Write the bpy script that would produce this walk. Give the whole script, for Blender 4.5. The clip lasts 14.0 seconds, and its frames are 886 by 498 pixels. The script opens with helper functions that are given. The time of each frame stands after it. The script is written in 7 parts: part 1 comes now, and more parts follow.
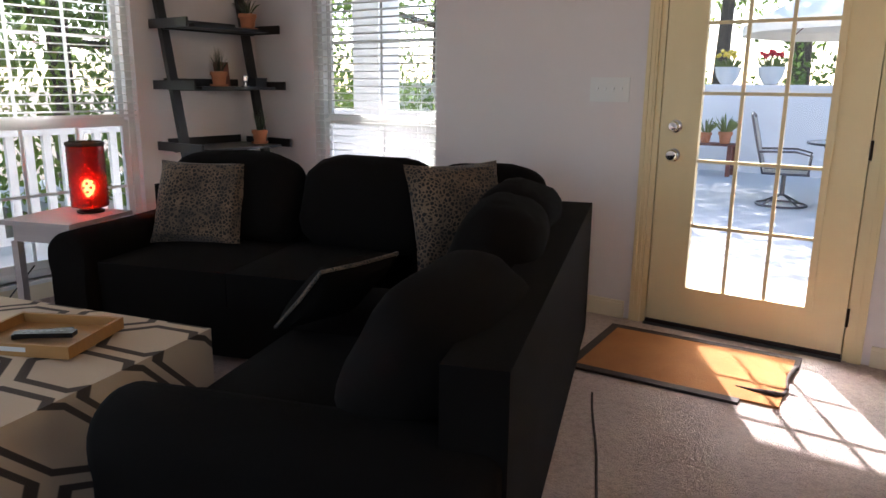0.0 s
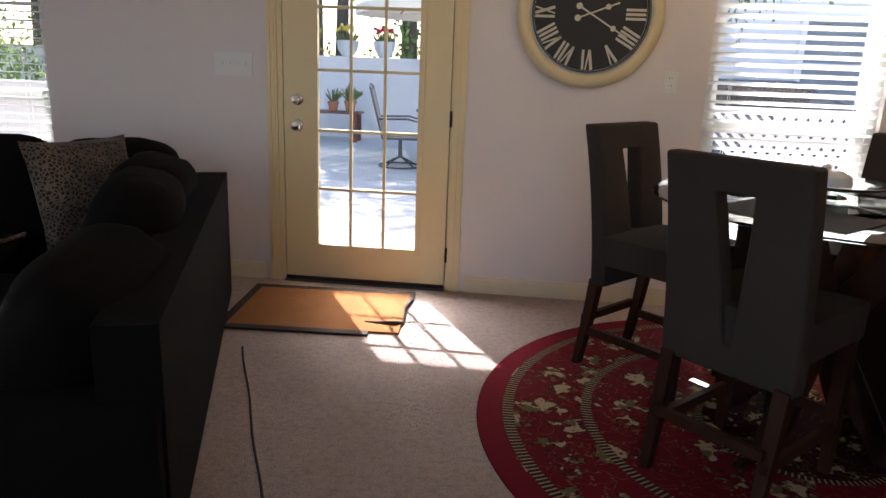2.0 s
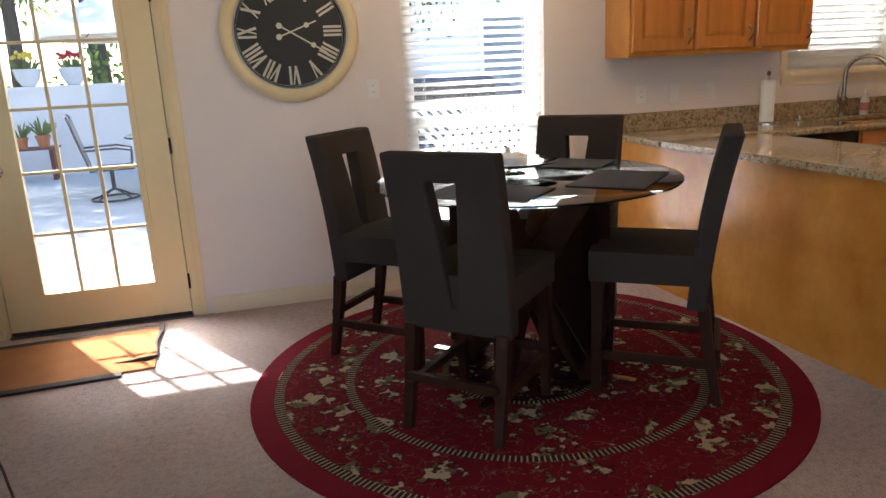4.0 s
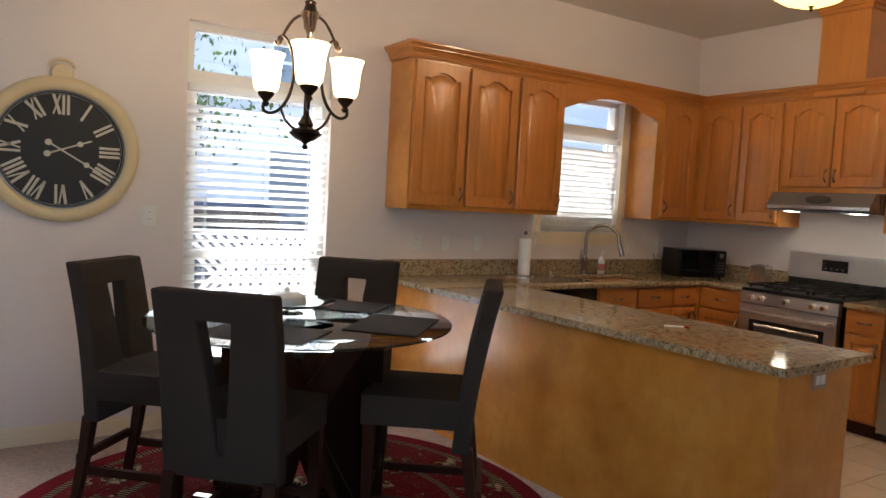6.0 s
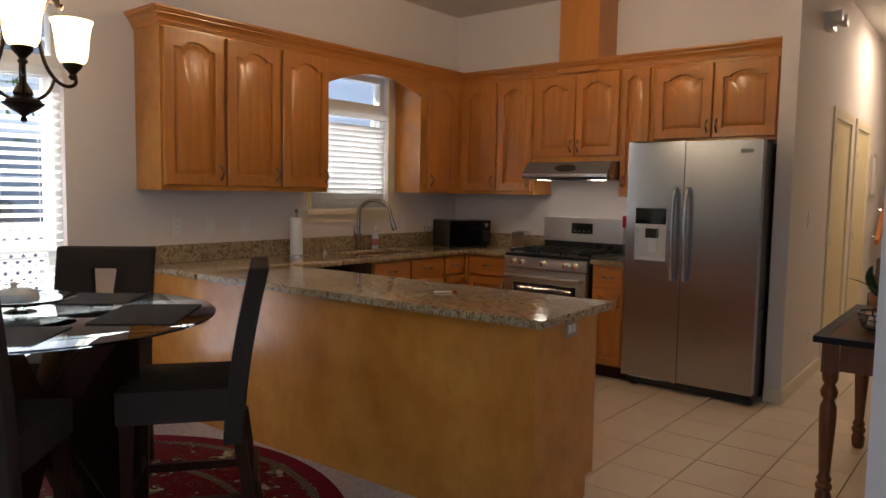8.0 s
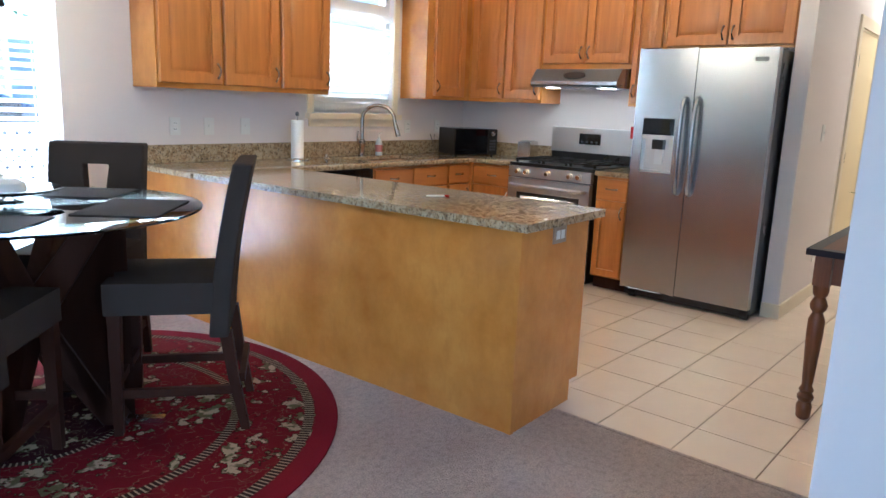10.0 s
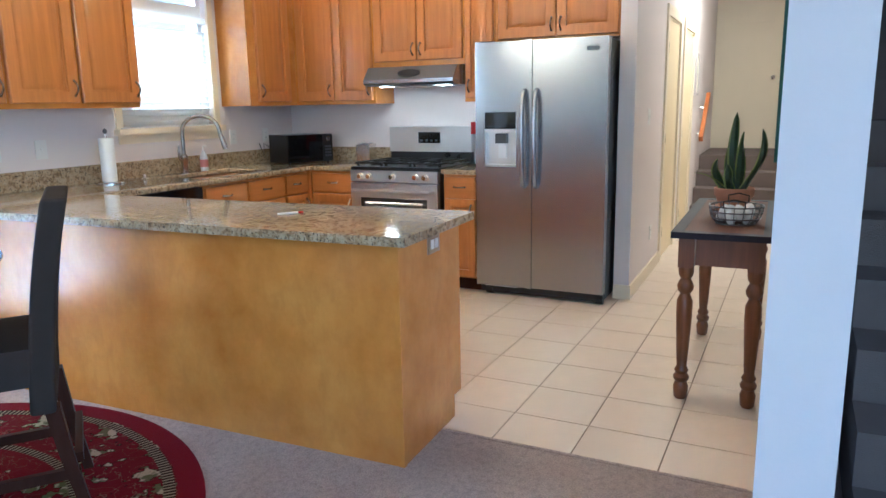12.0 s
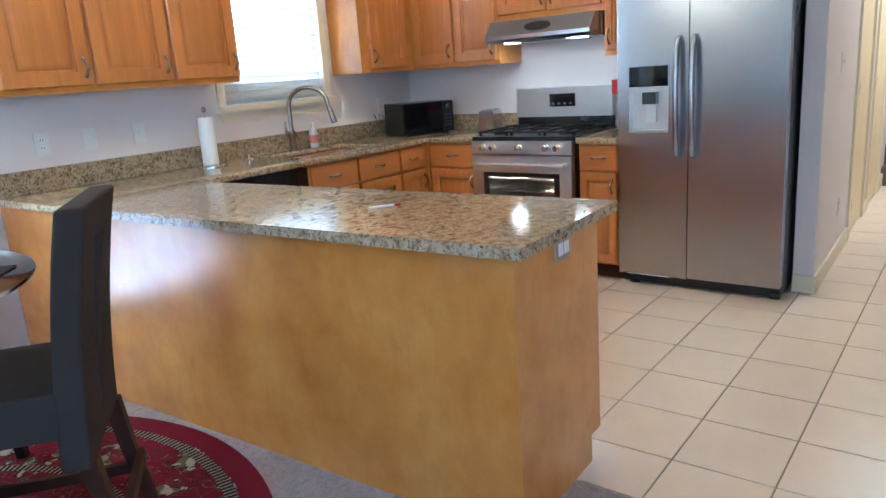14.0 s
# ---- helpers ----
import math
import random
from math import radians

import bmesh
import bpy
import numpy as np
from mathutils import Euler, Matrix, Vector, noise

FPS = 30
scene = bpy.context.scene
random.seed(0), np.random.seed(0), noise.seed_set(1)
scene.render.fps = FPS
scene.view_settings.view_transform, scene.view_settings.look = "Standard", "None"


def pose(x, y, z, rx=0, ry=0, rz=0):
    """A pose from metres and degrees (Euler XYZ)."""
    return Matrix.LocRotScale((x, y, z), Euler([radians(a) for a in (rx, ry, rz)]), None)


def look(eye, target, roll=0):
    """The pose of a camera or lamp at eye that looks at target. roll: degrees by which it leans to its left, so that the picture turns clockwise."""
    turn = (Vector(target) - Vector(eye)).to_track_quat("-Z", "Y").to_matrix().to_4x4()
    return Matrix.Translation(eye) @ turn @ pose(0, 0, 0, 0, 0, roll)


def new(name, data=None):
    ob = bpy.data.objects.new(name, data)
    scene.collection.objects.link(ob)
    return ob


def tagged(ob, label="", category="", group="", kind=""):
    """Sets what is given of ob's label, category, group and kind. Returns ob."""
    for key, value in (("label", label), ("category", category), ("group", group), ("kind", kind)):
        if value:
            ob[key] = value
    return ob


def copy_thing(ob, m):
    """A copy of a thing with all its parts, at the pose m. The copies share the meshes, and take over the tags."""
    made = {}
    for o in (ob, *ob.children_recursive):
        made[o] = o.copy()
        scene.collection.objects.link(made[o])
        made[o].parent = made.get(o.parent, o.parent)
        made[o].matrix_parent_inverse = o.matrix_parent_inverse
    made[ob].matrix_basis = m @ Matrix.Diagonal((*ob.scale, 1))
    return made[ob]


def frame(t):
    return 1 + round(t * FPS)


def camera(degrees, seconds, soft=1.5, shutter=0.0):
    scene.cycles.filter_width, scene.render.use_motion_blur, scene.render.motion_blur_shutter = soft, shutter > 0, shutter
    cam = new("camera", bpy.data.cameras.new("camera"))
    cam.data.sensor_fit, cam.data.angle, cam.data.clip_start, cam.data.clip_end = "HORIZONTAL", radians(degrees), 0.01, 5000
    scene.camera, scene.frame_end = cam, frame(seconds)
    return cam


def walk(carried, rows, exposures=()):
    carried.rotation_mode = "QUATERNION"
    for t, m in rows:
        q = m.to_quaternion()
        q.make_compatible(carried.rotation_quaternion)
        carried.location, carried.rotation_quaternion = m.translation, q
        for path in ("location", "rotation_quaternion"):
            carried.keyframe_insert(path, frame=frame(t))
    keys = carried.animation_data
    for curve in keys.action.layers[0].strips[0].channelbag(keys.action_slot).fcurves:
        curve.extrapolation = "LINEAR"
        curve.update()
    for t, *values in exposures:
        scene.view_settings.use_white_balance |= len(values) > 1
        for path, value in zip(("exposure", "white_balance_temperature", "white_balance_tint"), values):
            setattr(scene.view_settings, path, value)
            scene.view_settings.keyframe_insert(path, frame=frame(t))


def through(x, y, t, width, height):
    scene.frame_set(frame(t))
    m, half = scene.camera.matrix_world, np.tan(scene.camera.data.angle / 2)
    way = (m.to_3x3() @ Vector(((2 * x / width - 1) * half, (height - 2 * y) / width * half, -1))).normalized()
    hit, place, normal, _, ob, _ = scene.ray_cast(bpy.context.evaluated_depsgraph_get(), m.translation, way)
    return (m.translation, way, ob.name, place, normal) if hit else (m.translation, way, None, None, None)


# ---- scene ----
cam = camera(63.8, 14.0)
PATH = [
    (0, (1.027, -3.802, 1.286), (-0.079, -2.196, 0.84), 0.6),
    (0.5, (1.064, -3.861, 1.303), (0.089, -2.142, 0.994), 2.7),
    (1, (1.118, -3.904, 1.306), (0.41, -2.061, 0.985), -0.1),
    (1.5, (1.112, -3.989, 1.321), (0.765, -2.059, 0.929), -0.8),
    (2, (1.185, -4.083, 1.335), (0.985, -2.158, 0.826), 2.2),
    (2.5, (1.254, -4.126, 1.297), (1.111, -2.229, 0.68), 3.5),
    (3, (1.233, -4.215, 1.329), (1.434, -2.291, 0.823), 1.4),
    (3.2, (1.215, -4.245, 1.363), (1.511, -2.336, 0.845), -0.6),
    (5.5, (1.132, -4.396, 1.42), (2.036, -2.632, 1.155), 2.9),
    (6, (1.136, -4.392, 1.452), (2.23, -2.723, 1.316), 3.1),
    (6.5, (1.17, -4.396, 1.444), (2.485, -2.889, 1.445), 1.3),
    (7, (1.187, -4.388, 1.44), (2.643, -3.017, 1.43), 1.4),
    (7.5, (1.182, -4.382, 1.437), (2.704, -3.089, 1.329), 0.2),
    (7.7, (1.2, -4.378, 1.421), (2.743, -3.112, 1.286), 0.6),
    (9.8, (1.298, -4.454, 1.379), (2.797, -3.169, 1.057), 1.5),
    (10, (1.33, -4.465, 1.353), (2.82, -3.193, 0.953), 2.2),
    (10.5, (1.396, -4.367, 1.362), (3.003, -3.26, 0.924), -0.4),
    (11, (1.398, -4.233, 1.383), (3.128, -3.297, 1.017), -0.8),
    (11.5, (1.398, -4.174, 1.383), (3.18, -3.313, 1.098), -0.9),
    (12, (1.467, -4.165, 1.36), (3.222, -3.291, 0.965), -1.1),
    (12.5, (1.632, -4.195, 1.331), (3.298, -3.18, 0.891), 2.4),
    (13, (1.801, -4.116, 1.36), (3.438, -3.075, 0.871), 1.2),
    (13.5, (1.943, -3.952, 1.366), (3.587, -2.902, 0.927), -3.8),
    (14, (2.086, -3.88, 1.362), (3.618, -2.688, 0.878), -4.1),
]
EXPOSURES = [(0, 1.9, 6000, 15), (1.0, 1.8, 6000, 15), (2.0, 1.6, 6000, 15), (2.6, 1.6, 6000, 15), (3.2, 1.8, 6000, 13), (5.5, 2.15, 5700, 12), (6.0, 1.75, 5800, 12), (6.5, 1.55, 5900, 13), (7.0, 1.55, 5800, 13), (7.7, 1.3, 5900, 14), (9.8, 2.75, 4600, 5), (11, 3.0, 4400, 3), (14, 2.95, 4200, 2)]
walk(cam, [(t, look(e, g, r)) for t, e, g, r in PATH], EXPOSURES)

# ---- light ----
world = bpy.data.worlds.new("sky")
scene.world = world
world.use_nodes = True
wn = world.node_tree.nodes
sky = wn.new("ShaderNodeTexSky")
sky.sky_type, sky.sun_disc = "NISHITA", False
sky.sun_elevation, sky.sun_rotation = radians(41), radians(-28)
world.node_tree.links.new(sky.outputs[0], wn["Background"].inputs[0])
wn["Background"].inputs[1].default_value = 0.15


def lamp(name, kind, energy, m, colour=(1, 1, 1), **values):
    data = bpy.data.lights.new(name, kind)
    data.energy, data.color = energy, colour
    for key, value in values.items():
        if key == "angle":
            data.angle = value
        elif key == "radius":
            data.shadow_soft_size = value
        elif key == "size":
            data.shape, data.size, data.size_y = "RECTANGLE", value[0], value[1]
    ob = new(name, data)
    ob.matrix_basis = m
    return ob


lamp("sun", "SUN", 5.0, look((-5.4, 10.2, 10), (0, 0, 0)), (1, 0.95, 0.88), angle=radians(0.6))
# unseen fill lamps behind openings added to the south and west walls
lamp("daylight_south_window", "AREA", 2.5, look((1.2, -7.25, 1.5), (1.2, 0, 1.2)), (0.80, 0.91, 1), size=(1.8, 1.6))
lamp("daylight_west_opening", "AREA", 9, look((-3.55, -5.0, 1.4), (0, -4.6, 1.2)), (0.82, 0.95, 1), size=(1.3, 1.9))


# ---- materials ----
def links(m):
    return m.node_tree.nodes, m.node_tree.links


def shader(name, colour, rough=0.5, metal=0.0):
    m = bpy.data.materials.new(name)
    m.use_nodes = True
    b = m.node_tree.nodes["Principled BSDF"]
    b.inputs["Base Color"].default_value = (*colour, 1)
    b.inputs["Roughness"].default_value, b.inputs["Metallic"].default_value = rough, metal
    return m, b


def mix(n, l, a, b, fac):
    x = n.new("ShaderNodeMix")
    x.data_type = "RGBA"
    for sock, v in ((x.inputs[6], a), (x.inputs[7], b)):
        if isinstance(v, tuple):
            sock.default_value = (*v[:3], 1)
        else:
            l.new(v, sock)
    if isinstance(fac, (int, float)):
        x.inputs[0].default_value = fac
    else:
        l.new(fac, x.inputs[0])
    return x.outputs[2]


def coords(n, l, scale=(1, 1, 1), kind="Object"):
    c, mp = n.new("ShaderNodeTexCoord"), n.new("ShaderNodeMapping")
    mp.inputs["Scale"].default_value = scale
    l.new(c.outputs[kind], mp.inputs[0])
    return mp.outputs[0]


def noise_tex(n, l, vec, scale, detail=4, rough=0.55):
    t = n.new("ShaderNodeTexNoise")
    t.inputs["Scale"].default_value, t.inputs["Detail"].default_value, t.inputs["Roughness"].default_value = scale, detail, rough
    l.new(vec, t.inputs["Vector"])
    return t.outputs[0]


def ramp(n, l, fac, *stops):
    r = n.new("ShaderNodeValToRGB")
    while len(r.color_ramp.elements) < len(stops):
        r.color_ramp.elements.new(0.5)
    for e, (p, c) in zip(r.color_ramp.elements, stops):
        e.position, e.color = p, (*c, 1) if isinstance(c, tuple) else (c, c, c, 1)
    l.new(fac, r.inputs[0])
    return r.outputs[0]


def math_node(n, l, op, a, b=None, c=None):
    x = n.new("ShaderNodeMath")
    x.operation = op
    for sock, v in zip(x.inputs, (a, b, c)):
        if v is None:
            continue
        if isinstance(v, (int, float)):
            sock.default_value = v
        else:
            l.new(v, sock)
    return x.outputs[0]


def bump(n, l, b, height, strength=0.2, distance=0.005):
    x = n.new("ShaderNodeBump")
    x.inputs["Strength"].default_value, x.inputs["Distance"].default_value = strength, distance
    l.new(height, x.inputs["Height"])
    l.new(x.outputs[0], b.inputs["Normal"])


def surface(name, colour, rough=0.5, metal=0.0, large=3.0, fine=120.0, vary=0.12, relief=0.15, depth=0.002, stretch=(1, 1, 1), rand=0.0):
    """Colour with stains at one scale and grain at another, roughness that wanders, and fine relief."""
    m, b = shader(name, colour, rough, metal)
    n, l = links(m)
    v = coords(n, l, stretch)
    big, small = noise_tex(n, l, v, large, 3), noise_tex(n, l, v, fine, 3)
    dark = tuple(c * (1 - vary) for c in colour)
    light = tuple(min(1, c * (1 + vary)) for c in colour)
    c = mix(n, l, dark, light, big)
    c = mix(n, l, c, tuple(x * (1 - vary * 1.5) for x in colour), math_node(n, l, "MULTIPLY", small, 0.5))
    if rand:
        o = n.new("ShaderNodeObjectInfo")
        c = mix(n, l, c, tuple(x * (1 - rand) for x in colour), o.outputs["Random"])
    l.new(c, b.inputs["Base Color"])
    l.new(math_node(n, l, "MULTIPLY_ADD", big, 0.14, rough - 0.07), b.inputs["Roughness"])
    bump(n, l, b, small, relief, depth)
    return m


def wood(name, colour, rough=0.3, axis=2, scale=1.0, contrast=0.25, coat=0.0):
    m, b = shader(name, colour, rough)
    n, l = links(m)
    st = [14 * scale] * 3
    st[axis] = 0.9 * scale
    v = coords(n, l, tuple(st))
    g = noise_tex(n, l, v, 2.2, 6, 0.6)
    fine = noise_tex(n, l, v, 12, 3, 0.6)
    blot = noise_tex(n, l, coords(n, l), 2.5, 3)
    o = n.new("ShaderNodeObjectInfo")
    c = ramp(n, l, g, (0.3, tuple(x * (1 - contrast) for x in colour)), (0.7, tuple(min(1, x * (1 + contrast * 0.6)) for x in colour)))
    c = mix(n, l, c, tuple(x * (1 - contrast * 1.2) for x in colour), math_node(n, l, "MULTIPLY", blot, 0.45))
    c = mix(n, l, c, tuple(x * 0.86 for x in colour), math_node(n, l, "MULTIPLY", o.outputs["Random"], 0.4))
    l.new(c, b.inputs["Base Color"])
    l.new(math_node(n, l, "MULTIPLY_ADD", g, 0.12, rough - 0.05), b.inputs["Roughness"])
    b.inputs["Coat Weight"].default_value = coat
    b.inputs["Coat Roughness"].default_value = 0.12
    bump(n, l, b, fine, 0.02, 0.0006)
    return m


def clear_glass(name, colour=(1, 1, 1), rough=0.0):
    m, b = shader(name, colour, rough)
    b.inputs["Transmission Weight"].default_value = 1
    b.inputs["IOR"].default_value = 1.45
    return m


def glow(name, colour, strength, base=(0.8, 0.8, 0.8)):
    m, b = shader(name, base, 0.4)
    b.inputs["Emission Color"].default_value = (*colour, 1)
    b.inputs["Emission Strength"].default_value = strength
    return m


WALL = surface("painted_wall", (0.76, 0.70, 0.68), 0.75, large=1.2, fine=90, vary=0.03, relief=0.25, depth=0.002)
CEIL = surface("painted_ceiling", (0.74, 0.72, 0.69), 0.85, large=2, fine=60, vary=0.03, relief=0.4, depth=0.003)
CREAM = surface("cream_gloss_paint", (0.80, 0.66, 0.38), 0.38, large=2, fine=60, vary=0.05, relief=0.05)
WHITE = surface("white_trim_paint", (0.82, 0.82, 0.80), 0.4, large=3, fine=80, vary=0.03, relief=0.05)
HALLTRIM = surface("pale_cream_trim", (0.80, 0.71, 0.53), 0.45, large=3, fine=80, vary=0.03, relief=0.05)
LEAFCREAM = surface("cream_door_paint", (0.80, 0.68, 0.42), 0.4, large=2, fine=70, vary=0.04, relief=0.05)
def slat_material(name, through):
    """White blind slat that lets a share of the light through."""
    m = surface(name, (0.85, 0.85, 0.83), 0.45, large=4, fine=60, vary=0.03, relief=0.03)
    n, l = links(m)
    t, x = n.new("ShaderNodeBsdfTranslucent"), n.new("ShaderNodeMixShader")
    t.inputs[0].default_value, x.inputs[0].default_value = (0.95, 0.95, 0.93, 1), through
    l.new(n["Principled BSDF"].outputs[0], x.inputs[1])
    l.new(t.outputs[0], x.inputs[2])
    l.new(x.outputs[0], n["Material Output"].inputs[0])
    return m


SLAT, SLAT_DENSE = slat_material("blind_slat", 0.6), slat_material("dense_blind_slat", 0.2)
MAPLE = wood("honey_maple", (0.55, 0.216, 0.040), 0.30, 2, 1.0, 0.22, 0.25)
MAPLE_H = wood("honey_maple_level", (0.52, 0.200, 0.036), 0.30, 1, 1.0, 0.22, 0.25)
MAPLE_X = wood("honey_maple_level_x", (0.52, 0.200, 0.036), 0.30, 0, 1.0, 0.22, 0.25)
DARKWOOD = wood("dark_stained_wood", (0.048, 0.018, 0.010), 0.5, 2, 1.0, 0.3, 0.0)
ESPRESSO = wood("espresso_wood", (0.014, 0.011, 0.010), 0.38, 0, 1.0, 0.3)
WALNUT = wood("turned_walnut", (0.19, 0.066, 0.021), 0.36, 2, 1.2, 0.4, 0.2)
EDGEPAINT = surface("worn_blue_black_paint", (0.026, 0.023, 0.034), 0.5, large=7, fine=60, vary=0.35, relief=0.15)
TABLETOP = wood("worn_dark_tabletop", (0.13, 0.052, 0.028), 0.55, 0, 1.0, 0.5, 0.0)
RAILWOOD = wood("orange_rail_wood", (0.50, 0.17, 0.04), 0.35, 0, 1.0, 0.2)
TRAYWOOD = wood("bamboo_tray", (0.42, 0.22, 0.07), 0.4, 0, 1.2, 0.25)
GREYWOOD = wood("whitewashed_wood", (0.52, 0.47, 0.46), 0.5, 0, 1.0, 0.15)
PATIOWOOD = wood("weathered_red_wood", (0.20, 0.075, 0.05), 0.6, 0, 1.0, 0.3)
SOFA = surface("charcoal_chenille", (0.0046, 0.0035, 0.0029), 0.95, large=5, fine=500, vary=0.3, relief=0.5, depth=0.002)

CHAIRCLOTH = surface("grey_linen", (0.052, 0.040, 0.033), 0.95, large=4, fine=420, vary=0.22, relief=0.5, depth=0.0015)
STEEL = surface("brushed_steel", (0.44, 0.45, 0.475), 0.25, 1.0, large=0.8, fine=9, vary=0.02, relief=0.0, depth=0.0004, stretch=(1, 1, 1))
RANGESTEEL = surface("satin_range_steel", (0.62, 0.61, 0.60), 0.36, 1.0, large=2, fine=90, vary=0.05, relief=0.02)
DARKSTEEL = surface("dark_steel", (0.16, 0.16, 0.17), 0.3, 1.0, large=3, fine=90, vary=0.08, relief=0.05)
CHROME = surface("satin_nickel", (0.72, 0.70, 0.68), 0.16, 1.0, large=8, fine=200, vary=0.04, relief=0.02)
NICKEL = surface("brushed_dark_nickel", (0.38, 0.35, 0.31), 0.24, 1.0, large=8, fine=200, vary=0.12, relief=0.04)
BRONZE = surface("oil_rubbed_bronze", (0.045, 0.03, 0.022), 0.38, 0.8, large=9, fine=160, vary=0.3, relief=0.2)
BLACK = surface("black_plastic", (0.012, 0.012, 0.013), 0.3, large=6, fine=300, vary=0.1, relief=0.05)
BLACKGLASS = surface("black_glass", (0.006, 0.006, 0.007), 0.06, large=3, fine=100, vary=0.1, relief=0.0)
HOUSEGLASS = surface("grey_house_glass", (0.26, 0.30, 0.33), 0.15, large=3, fine=80, vary=0.25, relief=0.0)
IRON = surface("cast_iron", (0.012, 0.012, 0.012), 0.6, large=9, fine=250, vary=0.2, relief=0.4)
PLASTIC = surface("white_plastic", (0.78, 0.77, 0.74), 0.35, large=9, fine=200, vary=0.03, relief=0.02)
PAPER = surface("paper_towel", (0.85, 0.85, 0.85), 0.95, large=20, fine=180, vary=0.04, relief=0.5, depth=0.003)
TERRA = surface("terracotta", (0.50, 0.19, 0.085), 0.8, large=14, fine=220, vary=0.2, relief=0.3)
PALETERRA = surface("weathered_terracotta", (0.50, 0.24, 0.14), 0.85, large=12, fine=160, vary=0.25, relief=0.3)
SNAKE = surface("banded_snake_leaf", (0.022, 0.055, 0.022), 0.4, large=30, fine=90, vary=0.5, relief=0.05, stretch=(.5, .5, 2))
SOIL = surface("potting_soil", (0.03, 0.02, 0.014), 0.95, large=30, fine=200, vary=0.4, relief=1.0, depth=0.01)
LEAF = surface("leaf_green", (0.05, 0.11, 0.03), 0.45, large=8, fine=60, vary=0.35, relief=0.1, rand=0.35)
LEAF_L = surface("leaf_yellow_green", (0.17, 0.21, 0.05), 0.5, large=8, fine=60, vary=0.3, relief=0.1)
BARK = surface("bark", (0.11, 0.085, 0.065), 0.9, large=5, fine=40, vary=0.4, relief=1.0, depth=0.03, stretch=(1, 1, 0.3))
PLATE = surface("beige_plate", (0.36, 0.27, 0.18), 0.4, large=9, fine=200, vary=0.05, relief=0.02)
REDGLASS = clear_glass("red_lamp_glass", (0.55, 0.03, 0.015), 0.25)
CLEAR = clear_glass("window_glass")
OVENGLASS = clear_glass("smoked_oven_glass", (0.82, 0.78, 0.72))
GREENGLASS = clear_glass("table_glass", (0.86, 0.95, 0.92))
BULB = glow("warm_bulb", (1, 0.35, 0.08), 60)
SHADE = glow("frosted_shade", (1, 0.68, 0.30), 1.8, (0.9, 0.8, 0.6))
BOWL = glow("alabaster_bowl", (1, 0.58, 0.12), 1.4, (0.9, 0.75, 0.5))
HOODLIGHT = glow("hood_lamp", (1, 0.85, 0.6), 4)
OVENLIGHT = glow("oven_lamp", (1, 0.75, 0.4), 3)
CLOCKCREAM = surface("aged_cream_enamel", (0.72, 0.60, 0.36), 0.45, large=7, fine=120, vary=0.1, relief=0.1)
CLOCKBLACK = surface("clock_black", (0.012, 0.012, 0.012), 0.5, large=5, fine=150, vary=0.3, relief=0.1)
CLOCKMARK = surface("clock_ivory", (0.62, 0.58, 0.48), 0.5, large=9, fine=150, vary=0.1, relief=0.1)
MATFIBRE = surface("coir_mat", (0.36, 0.155, 0.055), 0.95, large=6, fine=320, vary=0.25, relief=0.8, depth=0.004)
MATEDGE = surface("dark_brown_binding", (0.035, 0.02, 0.016), 0.85, large=9, fine=300, vary=0.2, relief=0.4)
STAIRCARPET = surface("taupe_stair_carpet", (0.17, 0.13, 0.11), 0.98, large=5, fine=260, vary=0.25, relief=0.9, depth=0.006)
TEAL = surface("teal_paint", (0.03, 0.13, 0.115), 0.45, large=6, fine=100, vary=0.15, relief=0.1)
TILEMAT = surface("cream_floor_tile", (0.84, 0.715, 0.59), 0.22, large=9, fine=38, vary=0.10, relief=0.05, depth=0.0012, rand=0.07)
GROUT = surface("grout", (0.30, 0.225, 0.165), 0.9, large=5, fine=200, vary=0.2, relief=0.4)
STUCCO = surface("white_stucco", (0.80, 0.80, 0.79), 0.85, large=2, fine=60, vary=0.05, relief=0.5, depth=0.004)
CONCRETE = surface("patio_concrete", (0.62, 0.61, 0.59), 0.85, large=1.5, fine=70, vary=0.08, relief=0.3)
EARTH = surface("garden_earth", (0.16, 0.13, 0.09), 0.95, large=1, fine=30, vary=0.35, relief=0.6, depth=0.02)
CANVAS = surface("cream_canvas", (0.80, 0.76, 0.66), 0.85, large=4, fine=260, vary=0.05, relief=0.3)
SLING = surface("sling_mesh", (0.42, 0.40, 0.36), 0.7, large=6, fine=300, vary=0.1, relief=0.4)
PATIOMETAL = surface("patio_metal", (0.11, 0.10, 0.10), 0.45, 0.6, large=8, fine=120, vary=0.2, relief=0.1)
SIDING = surface("white_house_siding", (0.84, 0.85, 0.86), 0.7, large=2, fine=60, vary=0.08, relief=0.2)
REDPLASTIC = surface("red_plastic", (0.42, 0.015, 0.015), 0.25, large=8, fine=120, vary=0.1, relief=0.03)
PINK = surface("pink_soap", (0.55, 0.22, 0.20), 0.25, large=8, fine=120, vary=0.1, relief=0.02)
FLOWERRED = surface("red_petals", (0.55, 0.02, 0.03), 0.6, large=20, fine=90, vary=0.2, relief=0.1)
FLOWERYELLOW = surface("yellow_petals", (0.75, 0.55, 0.06), 0.6, large=20, fine=90, vary=0.2, relief=0.1)
CARPAINT = surface("grey_car_paint", (0.10, 0.11, 0.13), 0.2, 0.3, large=4, fine=200, vary=0.05, relief=0.0)
CERAMIC = surface("glazed_ceramic", (0.70, 0.72, 0.72), 0.12, large=6, fine=80, vary=0.05, relief=0.02)
